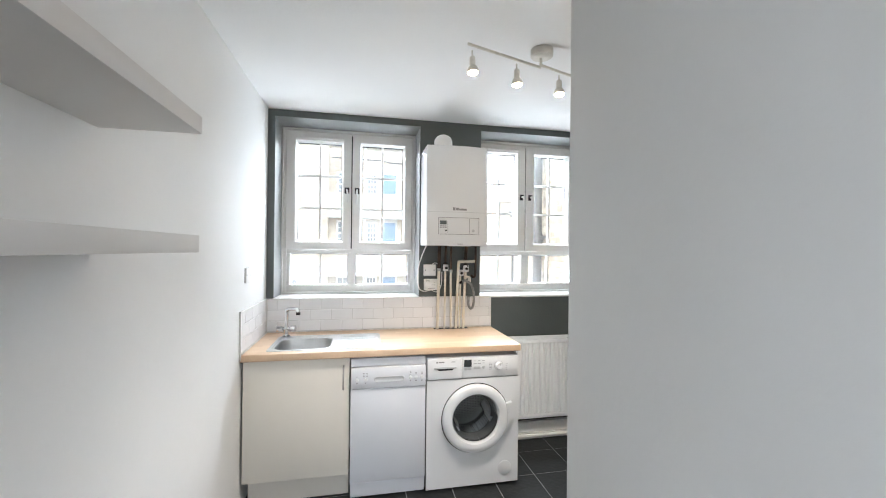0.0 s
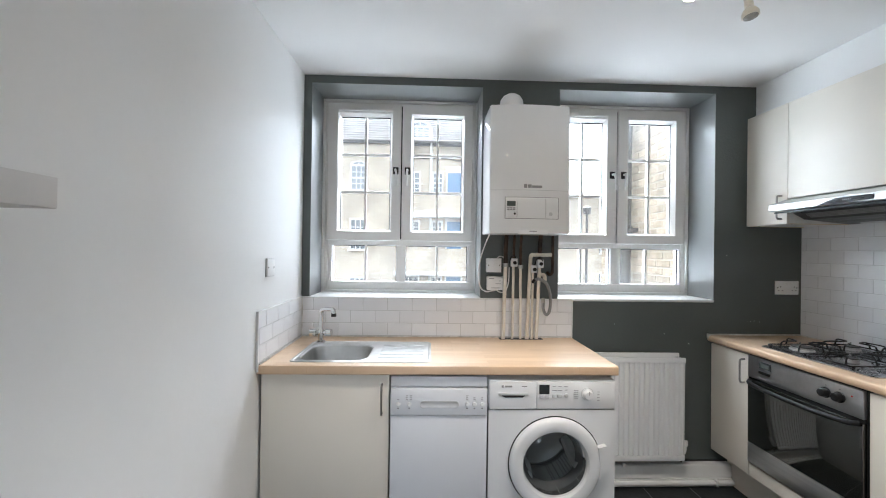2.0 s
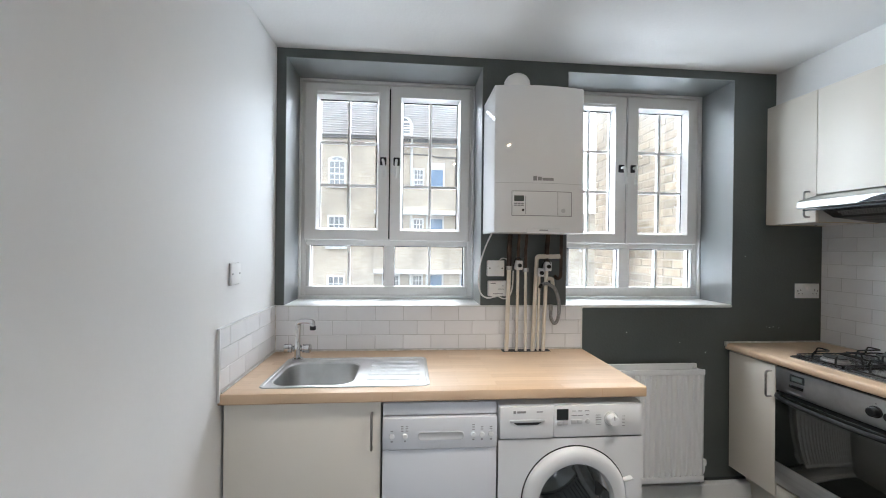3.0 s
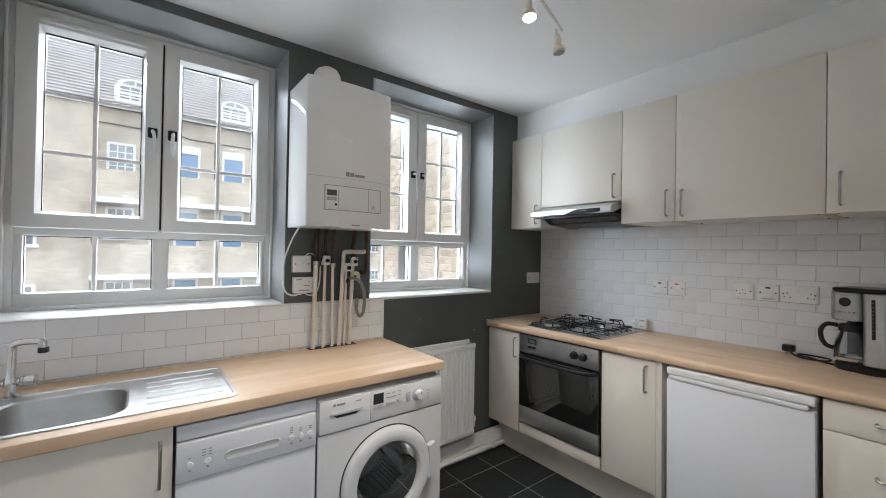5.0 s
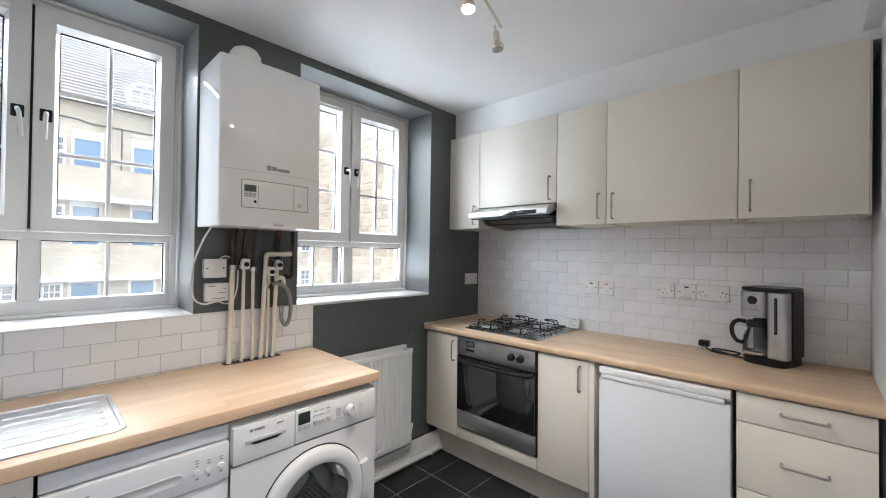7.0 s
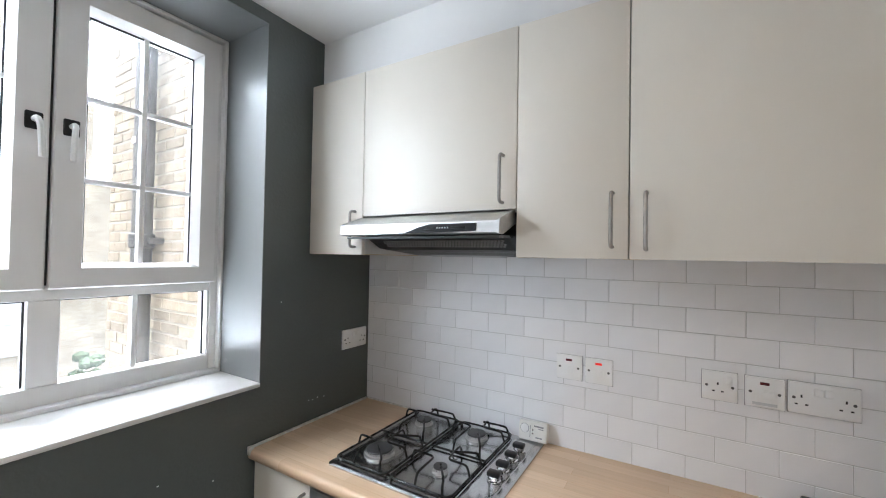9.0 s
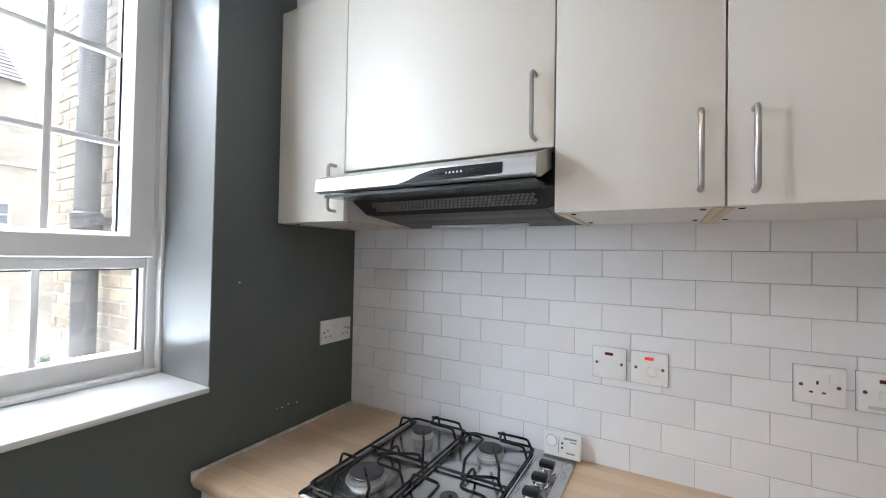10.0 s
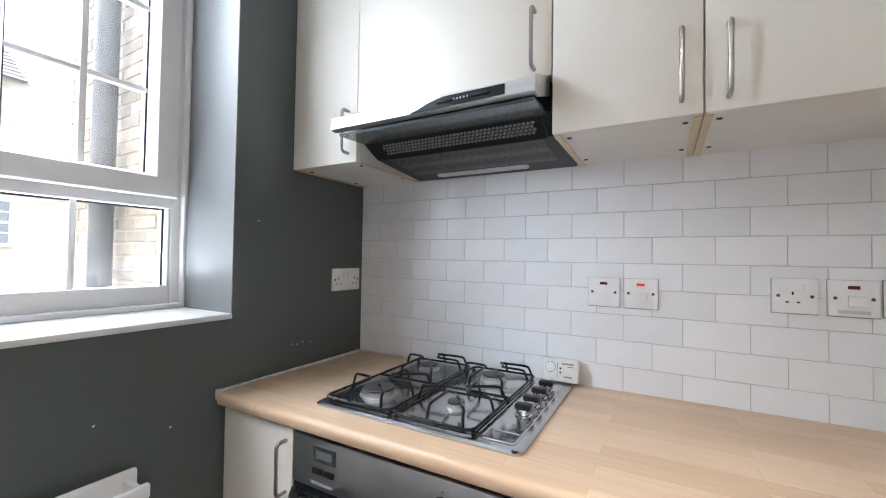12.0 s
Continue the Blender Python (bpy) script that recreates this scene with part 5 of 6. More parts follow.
hp = smooth_path([(XF - 0.012, oy1 - 0.02, 0.732), (XF - 0.038, oy1 - 0.05, 0.727), (XF - 0.05, oy1 - 0.15, 0.722), (XF - 0.053, 2.35, 0.72), (XF - 0.05, oy0 + 0.15, 0.722), (XF - 0.038, oy0 + 0.05, 0.727), (XF - 0.012, oy0 + 0.02, 0.732)], 5)
part("handle", tube(hp, 0.0115, 10), M_BLACK, oven, "curved black bar handle")
part("display", box(XF - 0.0135, XF - 0.0115, 2.495, 2.565, 0.818, 0.853), M_DISPLAY, oven, smooth=None)
part("display_digits", boxes((XF - 0.0142, XF - 0.0134, 2.505, 2.555, 0.826, 0.845)), M_LCD, oven, smooth=None)
for q in range(6):
    part("button", box(XF - 0.018, XF - 0.011, 2.500 + q * 0.0115, 2.508 + q * 0.0115, 0.790, 0.803, bevel=0.001), M_BLACK, oven)
for ky in (2.212, 2.152):
    part("knob", lathe([(0, 0.0235), (0.006, 0.0235), (0.008, 0.02), (0.026, 0.0175), (0.029, 0.014), (0.03, 0.0)], (XF - 0.012, ky, 0.812), (-1, 0, 0), 24), M_BLACK, oven)
    part("print", boxes((XF - 0.0128, XF - 0.0116, ky - 0.003, ky + 0.003, 0.842, 0.847)), M_MARK, oven, smooth=None)
part("neon", boxes((XF - 0.0135, XF - 0.0115, 2.100, 2.106, 0.83, 0.836)), M_RED, oven, smooth=None)
part("badge", boxes((XF - 0.0128, XF - 0.0116, 2.505, 2.575, 0.763, 0.769)), M_MARK, oven, smooth=None)

fridge = thing("fridge", (2.2, 1.425, 0), "white under-counter fridge with grip strip", "fridge")
fy0, fy1, fx = 1.163, 1.694, 1.893
part("body", box(fx + 0.06, 2.46, fy0 + 0.003, fy1 - 0.003, 0.03, 0.845, bevel=0.004), M_ENAMEL_B, fridge)
part("door", box(fx, fx + 0.055, fy0, fy1, 0.06, 0.812, bevel=0.006), M_ENAMEL_B, fridge)
part("handle_strip", box(fx - 0.004, fx + 0.05, fy0 + 0.02, fy1 - 0.01, 0.812, 0.832, bevel=0.004), M_ENAMEL_B, fridge, "pale grip strip along the door's top")
part("top_lid", box(fx + 0.002, 2.46, fy0, fy1, 0.834, 0.867, bevel=0.006), M_ENAMEL, fridge)
part("kickplate", box(fx + 0.03, fx + 0.05, fy0 + 0.01, fy1 - 0.01, -0.022, 0.056), M_BLACK, fridge, smooth=None)

drw = cabinet("drawer_unit", (2.2, 0.93, 0), (1.94, 2.50, SOUTH + 0.025, 1.143, 0.15, 0.87), "cream drawer unit with three drawers", "base cabinets")
for z0_, z1_, hz_ in ((0.757, ZT, 0.818), (0.492, 0.753, 0.63), (0.205, 0.488, 0.36)):
    dd = part("drawer", box(XF, XF + 0.018, SOUTH + 0.022, 1.146, z0_, z1_, bevel=0.0015), M_UNIT, drw)
    bow_handle(dd, (XF, 1.008, hz_), (XF, 0.878, hz_), (-1, 0, 0))
part("plinth", box(2.022, 2.040, SOUTH + 0.002, 1.143, 0.0, 0.2), M_UNIT, drw, smooth=None)

# ---- gas hob ----
hob = thing("gas_hob", (2.23, 2.36, ZR), "stainless steel gas hob with four burners", "hob")
hx0, hx1, hy0, hy1 = 1.972, 2.494, 2.074, 2.640
part("top_plate", loft([round_rect(hx0, hx1, hy0, hy1, 0.02, ZR + 0.0005), round_rect(hx0, hx1, hy0, hy1, 0.02, ZR + 0.005), round_rect(hx0 + 0.006, hx1 - 0.006, hy0 + 0.006, hy1 - 0.006, 0.018, ZR + 0.009), round_rect(hx0 + 0.02, hx1 - 0.02, hy0 + 0.02, hy1 - 0.02, 0.015, ZR + 0.0075)]), M_HOBSTEEL, hob)
part("well", loft([round_rect(hx0 + 0.03, hx1 - 0.02, 2.185, hy1 - 0.02, 0.03, ZR + 0.0082), round_rect(hx0 + 0.035, hx1 - 0.025, 2.19, hy1 - 0.025, 0.028, ZR + 0.010)]), M_HOBSTEEL, hob)
burners = [(2.108, 2.53, 0.048), (2.388, 2.535, 0.033), (2.118, 2.292, 0.0235), (2.388, 2.30, 0.037)]
zb = ZR + 0.010
for bx, by, br in burners:
    part("burner", lathe([(0, br * 1.12), (0.003, br * 1.1), (0.005, br), (0.013, br * 0.98), (0.015, br * 0.8)], (bx, by, zb), (0, 0, 1), 28), M_ALU, hob, "pale cast burner ring")
    teeth = bmesh.new()
    nt = int(br * 700)
    for q in range(nt):
        a_ = 2 * math.pi * q / nt
        c_ = Vector((bx + br * 0.985 * math.cos(a_), by + br * 0.985 * math.sin(a_), zb + 0.0115))
        lathe([(-0.0008, 0.0011), (0.0012, 0.0011)], c_, (math.cos(a_), math.sin(a_), 0), 6, teeth)
    tagged(part("flame_ports", teeth, M_SEAL, hob), kind="stuff")
    part("burner_cap", lathe([(0.0145, br * 0.94), (0.017, br * 0.95), (0.0195, br * 0.9), (0.0205, 0.0)], (bx, by, zb), (0, 0, 1), 28), M_CAP, hob, "black enamel burner cap")
# raised rim round the strip of knobs
rim = bmesh.new()
loft([round_rect(hx0 + 0.03, hx1 - 0.022, hy0 + 0.022, 2.178, 0.014, ZR + 0.0078), round_rect(hx0 + 0.032, hx1 - 0.024, hy0 + 0.024, 2.176, 0.012, ZR + 0.0095), round_rect(hx0 + 0.035, hx1 - 0.027, hy0 + 0.027, 2.173, 0.010, ZR + 0.0095), round_rect(hx0 + 0.037, hx1 - 0.029, hy0 + 0.029, 2.171, 0.009, ZR + 0.0080)], rim)
part("knob_panel", rim, M_HOBSTEEL, hob)
for kx_ in (2.165, 2.232, 2.305, 2.378):
    kn = part("knob", lathe([(0, 0.0215), (0.003, 0.0215), (0.005, 0.018), (0.014, 0.018), (0.016, 0.016), (0.018, 0.0)], (kx_, 2.131, ZR + 0.0085), (0, 0, 1), 20), M_CHROME, hob)
    part("knob_cap", boxes((kx_ - 0.014, kx_ + 0.014, 2.131 - 0.020, 2.131 + 0.020, ZR + 0.022, ZR + 0.036), bevel=0.004), M_BLACK, kn, "black finger grip")
part("badge", boxes((2.05, 2.055, 2.105, 2.16, ZR + 0.0085, ZR + 0.0095)), M_MARK, hob, smooth=None)


def pan_support(y0, y1):
    """One half of the wire grid: a low loop, and round each burner two bars that rise from it, bend over the burner's edge and drop again, with two short fingers."""
    g = thing("pan_support", (2.24, (y0 + y1) / 2, zb), "black enamelled wire pan support on the hob", "pan support", "pan supports")
    xa, xb = 2.000, 2.475
    zl, zr = zb + 0.007, zb + 0.041
    loop = [(x, y, zl) for x, y, _ in round_rect(xa, xb, y0, y1, 0.02, 0, 3)]
    part("base_loop", tube(loop, 0.0037, 8, closed=True), M_IRON, g)
    pair = sorted(b_ for b_ in burners if y0 < b_[1] < y1)
    for k, (bx, by, br) in enumerate(pair):
        front = xa if k == 0 else (xa + xb) / 2
        back = (xa + xb) / 2 if k == 0 else xb
        e = 0.024
        # from the far rail, over the burner, down to the front
        part("bent_bar", tube(smooth_path([(bx + 0.004, y1, zl), (bx + 0.004, y1 - 0.008, zr - 0.008), (bx + 0.002, y1 - 0.02, zr), (bx, by + e + 0.012, zr), (bx - 0.008, by + e, zr), (bx - 0.02, by + e - 0.004, zr), (front + 0.028, by + e - 0.008, zr), (front + 0.012, by + e - 0.008, zr - 0.008), (front + 0.002, by + e - 0.008, zl)], 4), 0.0037, 8), M_IRON, g)
        # from the near rail, over the burner, towards the back
        part("bent_bar", tube(smooth_path([(bx + 0.006, y0, zl), (bx + 0.006, y0 + 0.008, zr - 0.008), (bx + 0.006, y0 + 0.02, zr), (bx + 0.008, by - e - 0.012, zr), (bx + 0.016, by - e, zr), (bx + 0.028, by - e + 0.004, zr), (back - 0.03, by - e + 0.01, zr), (back - 0.012, by - e + 0.01, zr - 0.008), (back - 0.002, by - e + 0.01, zl)], 4), 0.0037, 8), M_IRON, g)
        s_, t_ = Vector((back - 0.03, y0, zl)), Vector((bx + 0.052, by - 0.004, zr))
        part("finger", tube(smooth_path([s_, s_ + Vector((-0.002, 0.010, 0.026)), s_ + Vector((-0.004, 0.024, 0.035)), t_], 4), 0.0037, 8), M_IRON, g)
        s_, t_ = Vector((front + 0.004, y0 + 0.024, zl)), Vector((bx - 0.03, by - 0.02, zr))
        part("finger", tube(smooth_path([s_, s_ + Vector((0.006, 0.003, 0.026)), s_ + Vector((0.018, 0.008, 0.034)), t_], 4), 0.0037, 8), M_IRON, g)
    part("cross_bar", tube([((xa + xb) / 2, y0, zl), ((xa + xb) / 2, y1, zl)], 0.004, 6), M_IRON, g)
    for x in (xa + 0.02, xb - 0.02):
        for y in (y0 + 0.006, y1 - 0.006):
            part("rubber_foot", lathe([(0, 0.006), (0.006, 0.006)], (x, y, zb - 0.001), (0, 0, 1), 8), M_BLACK, g)
    return g


supports = [pan_support(2.418, 2.628), pan_support(2.192, 2.404)]

co = thing("gas_alarm", (2.47, 2.11, ZR), "ivory gas alarm leaning against the tiles", "alarm")
lean = Matrix.Translation((2.477, 2.112, ZR + 0.011)) @ Matrix.Rotation(radians(9), 4, "Y")
def leaned(bm_):
    bmesh.ops.transform(bm_, matrix=lean, verts=bm_.verts)
    return bm_
part("case", leaned(box(-0.016, 0.012, -0.053, 0.053, 0.0, 0.068, bevel=0.006)), M_CO, co)
part("test_button", leaned(lathe([(0, 0.015), (0.002, 0.015), (0.003, 0.013), (0.0032, 0)], (-0.016, 0.03, 0.042), (-1, 0, 0), 20)), M_PLASTIC, co)
part("button_ring", leaned(lathe([(0, 0.0165), (0.0008, 0.0165), (0.0008, 0.015), (0, 0.015)], (-0.016, 0.03, 0.042), (-1, 0, 0), 20)), M_MARK, co)
part("print", leaned(boxes((-0.0172, -0.0158, -0.04, -0.005, 0.052, 0.057), (-0.0172, -0.0158, -0.04, -0.022, 0.045, 0.048), (-0.0172, -0.0158, -0.036, -0.012, 0.014, 0.018), (-0.0172, -0.0158, 0.008, 0.0095, 0.012, 0.056))), M_MARK, co, smooth=None)
for vz in (0.04, 0.028):
    part("indicator", leaned(lathe([(0, 0.003), (0.001, 0.003), (0.001, 0)], (-0.016, -0.001, vz), (-1, 0, 0), 8)), M_BLACK, co)

# ---- cooker hood ----
hood = thing("cooker_hood", (2.3, 2.36, 1.6), "slim steel cooker hood with pulled-out glass visor", "cooker hood")
ky0, ky1 = 2.068, 2.662
part("housing", prism([(2.158, 1.739), (2.50, 1.739), (2.50, 1.606), (2.238, 1.630), (2.165, 1.668)], "y", ky0 + 0.004, ky1 - 0.004), M_BLACK, hood, smooth=None)
part("front_bar", prism([(2.041, 1.673), (2.044, 1.705), (2.052, 1.711), (2.15, 1.743), (2.158, 1.743), (2.158, 1.721), (2.06, 1.669)], "y", ky0 + 0.012, ky1 + 0.008), M_STEEL, hood, "brushed steel front bar", smooth=30)
part("end_cap", prism([(2.0405, 1.670), (2.043, 1.707), (2.0525, 1.714), (2.15, 1.746), (2.165, 1.746), (2.165, 1.705), (2.07, 1.669)], "y", ky0 + 0.006, ky0 + 0.012), M_STEEL, hood, smooth=None)
part("visor", prism([(2.060, 1.6655), (2.172, 1.671), (2.172, 1.664), (2.062, 1.6585)], "y", ky0 + 0.014, ky1 - 0.006), M_SMOKE, hood, "smoked visor under the front bar", smooth=None)
cp = [(2.396, 1.6735), (2.368, 1.681), (2.34, 1.691), (2.30, 1.6995), (2.143, 1.6995), (2.143, 1.6775), (2.25, 1.6745)]
part("control_strip", prism(cp, "x", 2.038, 2.05), M_BLACK, hood, "black control strip", smooth=None)
for yy in (2.20, 2.295):
    part("slider", box(2.034, 2.04, yy - 0.022, yy + 0.022, 1.684, 1.691, bevel=0.001), M_BLACK, hood)
part("print", boxes(*[(2.0372, 2.0384, 2.232 + 0.009 * q, 2.236 + 0.009 * q, 1.686, 1.6905) for q in range(5)]), M_PLGREY, hood, smooth=None)
part("badge", boxes((2.0395, 2.0412, 2.63, 2.655, 1.686, 1.690)), M_MARK, hood, smooth=None)
part("filter_frame", prism([(2.172, 1.6635), (2.238, 1.6265), (2.242, 1.631), (2.176, 1.668)], "y", ky0 + 0.03, ky1 - 0.03), M_BLACK, hood, smooth=None)
# the lower grille: a slotted slope with round holes, and a flat mesh filter behind it
slope = Vector((2.238 - 2.172, 0, 1.6265 - 1.6635))
grille = bmesh.new()
for r_ in range(4):
    for q in range(41):
        c_ = Vector((2.172, 0, 1.6635)) + slope * (0.22 + 0.15 * r_)
        c_.y = ky0 + 0.055 + q * 0.0117 + (r_ % 2) * 0.00585
        lathe([(0, 0.0053), (0.0016, 0.0051), (0.0016, 0.0036), (0.0003, 0.0034)], c_, (slope.z, 0, -slope.x), 6, grille)
tagged(part("grille_pattern", grille, M_RING, hood), kind="stuff")
part("mesh_filter", prism([(2.25, 1.6265), (2.42, 1.611), (2.42, 1.616), (2.25, 1.632)], "y", ky0 + 0.045, ky1 - 0.045), M_MESH, hood, "fine greasy mesh filter", smooth=None)
part("lamp_cover", loft([round_rect(2.42, 2.455, ky0 + 0.14, ky1 - 0.12, 0.016, 1.609), round_rect(2.423, 2.452, ky0 + 0.143, ky1 - 0.123, 0.014, 1.602)]), M_PLGREY, hood, "frosted lamp cover")

# ---- wall cabinets ----
WX, WZ0, WZ1 = 2.143, 1.605, 2.288
splits = [2.949, 2.663, 2.065, 1.765, 1.174, 0.768]
handles = [(2.698, 1.634, 1.766), (2.107, 1.767, 1.908), (1.804, 1.636, 1.774), (1.726, 1.630, 1.769), (1.130, 1.638, 1.773)]
labels = ["narrow cream wall cabinet in the corner", "cream wall cabinet above the cooker hood", "narrow cream wall cabinet beside the hood", "wide cream wall cabinet with single door", "cream wall cabinet at the end of the run"]
for k in range(5):
    ya, yb = splits[k + 1], splits[k]
    zlow = 1.747 if k == 1 else WZ0
    c = thing("wall_cabinet", (2.33, (ya + yb) / 2, zlow), labels[k], "cabinet", "wall cabinets")
    part("body", box(WX + 0.0195, RX - 0.001, ya + 0.001, yb - 0.001, zlow + 0.002, WZ1), M_CARCASS, c, smooth=None)
    dd = part("door", box(WX, WX + 0.018, ya + 0.0015, yb - 0.0015, zlow, WZ1, bevel=0.0018), M_UNIT, c)
    hy, h0, h1 = handles[k]
    bow_handle(dd, (WX, hy, h0), (WX, hy, h1), (-1, 0, 0))
    if k != 1:
        for ye in (ya + 0.001, yb - 0.017):
            part("edging", box(WX + 0.02, RX - 0.003, ye, ye + 0.016, zlow - 0.001, zlow + 0.002), M_UNIT_EDGE, c, "yellowed board edge", smooth=None)
        for sx in (2.20, 2.43):
            for sy in (ya + 0.03, yb - 0.03):
                part("screw_cap", lathe([(0, 0.006), (0.002, 0.005), (0.0025, 0)], (sx, sy, zlow + 0.0018), (0, 0, -1), 10), M_IRON, c)
part("end_side", box(WX + 0.019, RX - 0.001, 0.762, 0.7675, WZ0, WZ1), M_CARCASS, c, smooth=None)

# ---- coffee maker ----
cmk = thing("coffee_maker", (2.37, 1.03, ZR), "steel and black filter coffee maker with glass jug", "coffee maker")
turn = Matrix.Translation((2.390, 1.064, ZR)) @ Matrix.Rotation(radians(-18), 4, "Z")
def cm_(bm_):
    bmesh.ops.transform(bm_, matrix=turn, verts=bm_.verts)
    return bm_
# local: front is -x, width along y
def slab(xa, xb, ya, yb, r, za, zb_):
    return loft([round_rect(xa, xb, ya, yb, r, za), round_rect(xa, xb, ya, yb, r, zb_)][::1], cap=True)
def solid(xa, xb, ya, yb, r, za, zb_):
    e = 0.004
    bm_ = bmesh.new()
    lps = [round_rect(xa + e, xb - e, ya + e, yb - e, r, za), round_rect(xa, xb, ya, yb, r, za + e), round_rect(xa, xb, ya, yb, r, zb_ - e), round_rect(xa + e, xb - e, ya + e, yb - e, r, zb_)]
    loft(lps, bm_)
    bm_.faces.new([bm_.verts.new(p) for p in lps[0]])
    bmesh.ops.remove_doubles(bm_, verts=bm_.verts, dist=1e-5)
    return bm_
part("base", cm_(solid(-0.12, 0.085, -0.095, 0.085, 0.05, 0.0, 0.034)), M_BLACK, cmk, "black plastic base")
part("tower", cm_(solid(-0.005, 0.085, -0.095, 0.085, 0.025, 0.034, 0.345)), M_BLACK, cmk)
part("water_tank", cm_(solid(-0.055, 0.084, -0.096, -0.02, 0.02, 0.035, 0.34)), M_BLACK, cmk)
part("steel_cover", cm_(solid(-0.118, -0.052, -0.098, -0.02, 0.02, 0.035, 0.34)), M_OVEN, cmk, "brushed steel water tank cover")
part("head", cm_(solid(-0.12, 0.083, -0.02, 0.090, 0.035, 0.215, 0.34)), M_OVEN, cmk, "brushed steel brewing head")
part("lid", cm_(solid(-0.125, 0.088, -0.1, 0.088, 0.045, 0.341, 0.358)), M_BLACK, cmk, "black hinged lid")
part("water_gauge", cm_(box(-0.121, -0.1165, -0.066, -0.054, 0.15, 0.315, bevel=0.002)), M_BLACK, cmk)
part("gauge_marks", cm_(boxes(*[(-0.1218, -0.1208, -0.063, -0.057, 0.172 + q * 0.016, 0.1735 + q * 0.016) for q in range(9)])), M_MARK, cmk, smooth=None)
part("clock_display", cm_(lathe([(0, 0.02), (0.003, 0.02), (0.004, 0.017), (0.003, 0.012), (0.003, 0)], (-0.119, 0.03, 0.297), (-1, 0, 0), 24)), M_BLACK, cmk)
for q in range(5):
    part("button", cm_(lathe([(0, 0.0045), (0.003, 0.004), (0.0035, 0)], (-0.119, 0.0 + q * 0.0155, 0.252), (-1, 0, 0), 10)), M_CHROME, cmk)
part("badge", cm_(boxes((-0.1205, -0.1192, 0.01, 0.045, 0.323, 0.326))), M_MARK, cmk, smooth=None)
jug = thing("glass_jug", (2.33, 1.08, ZR + 0.046), "glass coffee jug with black handle", "jug")
part("bowl", cm_(lathe([(0.0, 0.045), (0.005, 0.056), (0.05, 0.06), (0.085, 0.055), (0.12, 0.04), (0.13, 0.04)], (-0.062, 0.034, 0.036), (0, 0, 1), 28)), M_CARAFE, jug)
part("collar", cm_(lathe([(0.0, 0.043), (0.02, 0.043), (0.03, 0.038), (0.036, 0.0)], (-0.062, 0.034, 0.168), (0, 0, 1), 28)), M_BLACK, jug)
part("band", cm_(lathe([(0.0, 0.0585), (0.012, 0.0605), (0.012, 0.058), (0.0, 0.056)], (-0.062, 0.034, 0.042), (0, 0, 1), 28)), M_CHROME, jug)
part("jug_handle", cm_(tube(smooth_path([(-0.078, 0.075, 0.188), (-0.10, 0.102, 0.19), (-0.112, 0.118, 0.165), (-0.11, 0.118, 0.125), (-0.10, 0.105, 0.095), (-0.085, 0.085, 0.085)], 6), 0.0095, 10)), M_BLACK, jug, "thick black jug handle")
plug = thing("mains_plug", (2.45, 1.335, ZR), "black mains plug on a coiled cable", "plug")
part("plug_body", box(2.435, 2.475, 1.325, 1.375, ZR + 0.018, ZR + 0.05, bevel=0.006), M_BLACK, plug)
part("pin", boxes((2.452, 2.458, 1.335, 1.341, ZR + 0.002, ZR + 0.02), (2.44, 2.446, 1.355, 1.361, ZR + 0.002, ZR + 0.02), (2.464, 2.47, 1.355, 1.361, ZR + 0.002, ZR + 0.02)), M_SATIN, plug)
part("cable", tube(smooth_path([(2.44, 1.35, ZR + 0.03), (2.425, 1.33, ZR + 0.012), (2.40, 1.30, ZR + 0.006), (2.385, 1.25, ZR + 0.006), (2.375, 1.20, ZR + 0.012), (2.385, 1.19, ZR + 0.02), (2.41, 1.24, ZR + 0.02), (2.42, 1.30, ZR + 0.018), (2.41, 1.305, ZR + 0.012), (2.385, 1.26, ZR + 0.014), (2.37, 1.21, ZR + 0.006), (2.355, 1.16, ZR + 0.005), (2.355, 1.11, ZR + 0.005)], 6), 0.0042, 8), M_BLACK, plug, "black cable loops")

# the right run rises by a centimetre a metre towards its far end
rise = Matrix.Translation((0, NY, ZR)) @ Matrix.Rotation(-0.0098, 4, "X") @ Matrix.Translation((0, -NY, -ZR))
for ob in (top_r, u1, u2, oven, fridge, drw, hob, co, cmk, jug, plug, *supports):
    ob.matrix_world = rise @ Matrix.Translation(PLACED[ob])

# ---- shelves on the white wall ----
for z0_, end_ in ((1.481, 1.102), (1.798, 1.112)):
    whole("floating_shelf", box(LX, -0.405, 0.08, end_, z0_, z0_ + 0.045, bevel=0.0015), M_SHELF, "thick white floating shelf on the wall", "shelf", "floating shelves")

# ---- ceiling spotlights ----
lamp = thing("ceiling_spotlight_bar", (0.88, 1.77, CEIL), "cream ceiling light with four spots on two bars", "ceiling light")
part("rose", lathe([(0, 0.055), (0.03, 0.055), (0.036, 0.05), (0.037, 0.0)], (0.885, 1.765, CEIL), (0, 0, -1), 28), M_LAMP, lamp)
pa, pb = Vector((0.477, 1.660, 2.425)), Vector((0.895, 1.80, 2.425))
pc, pd = Vector((0.882, 1.775, 2.425)), Vector((1.328, 1.912, 2.410))
part("bar", tube([pa, pb], 0.0065, 10), M_LAMP, lamp)
part("bar", tube([pc, pd], 0.0065, 10), M_LAMP, lamp)
part("stem", tube([(0.885, 1.775, CEIL - 0.03), (0.885, 1.775, 2.42)], 0.007, 10), M_LAMP, lamp)
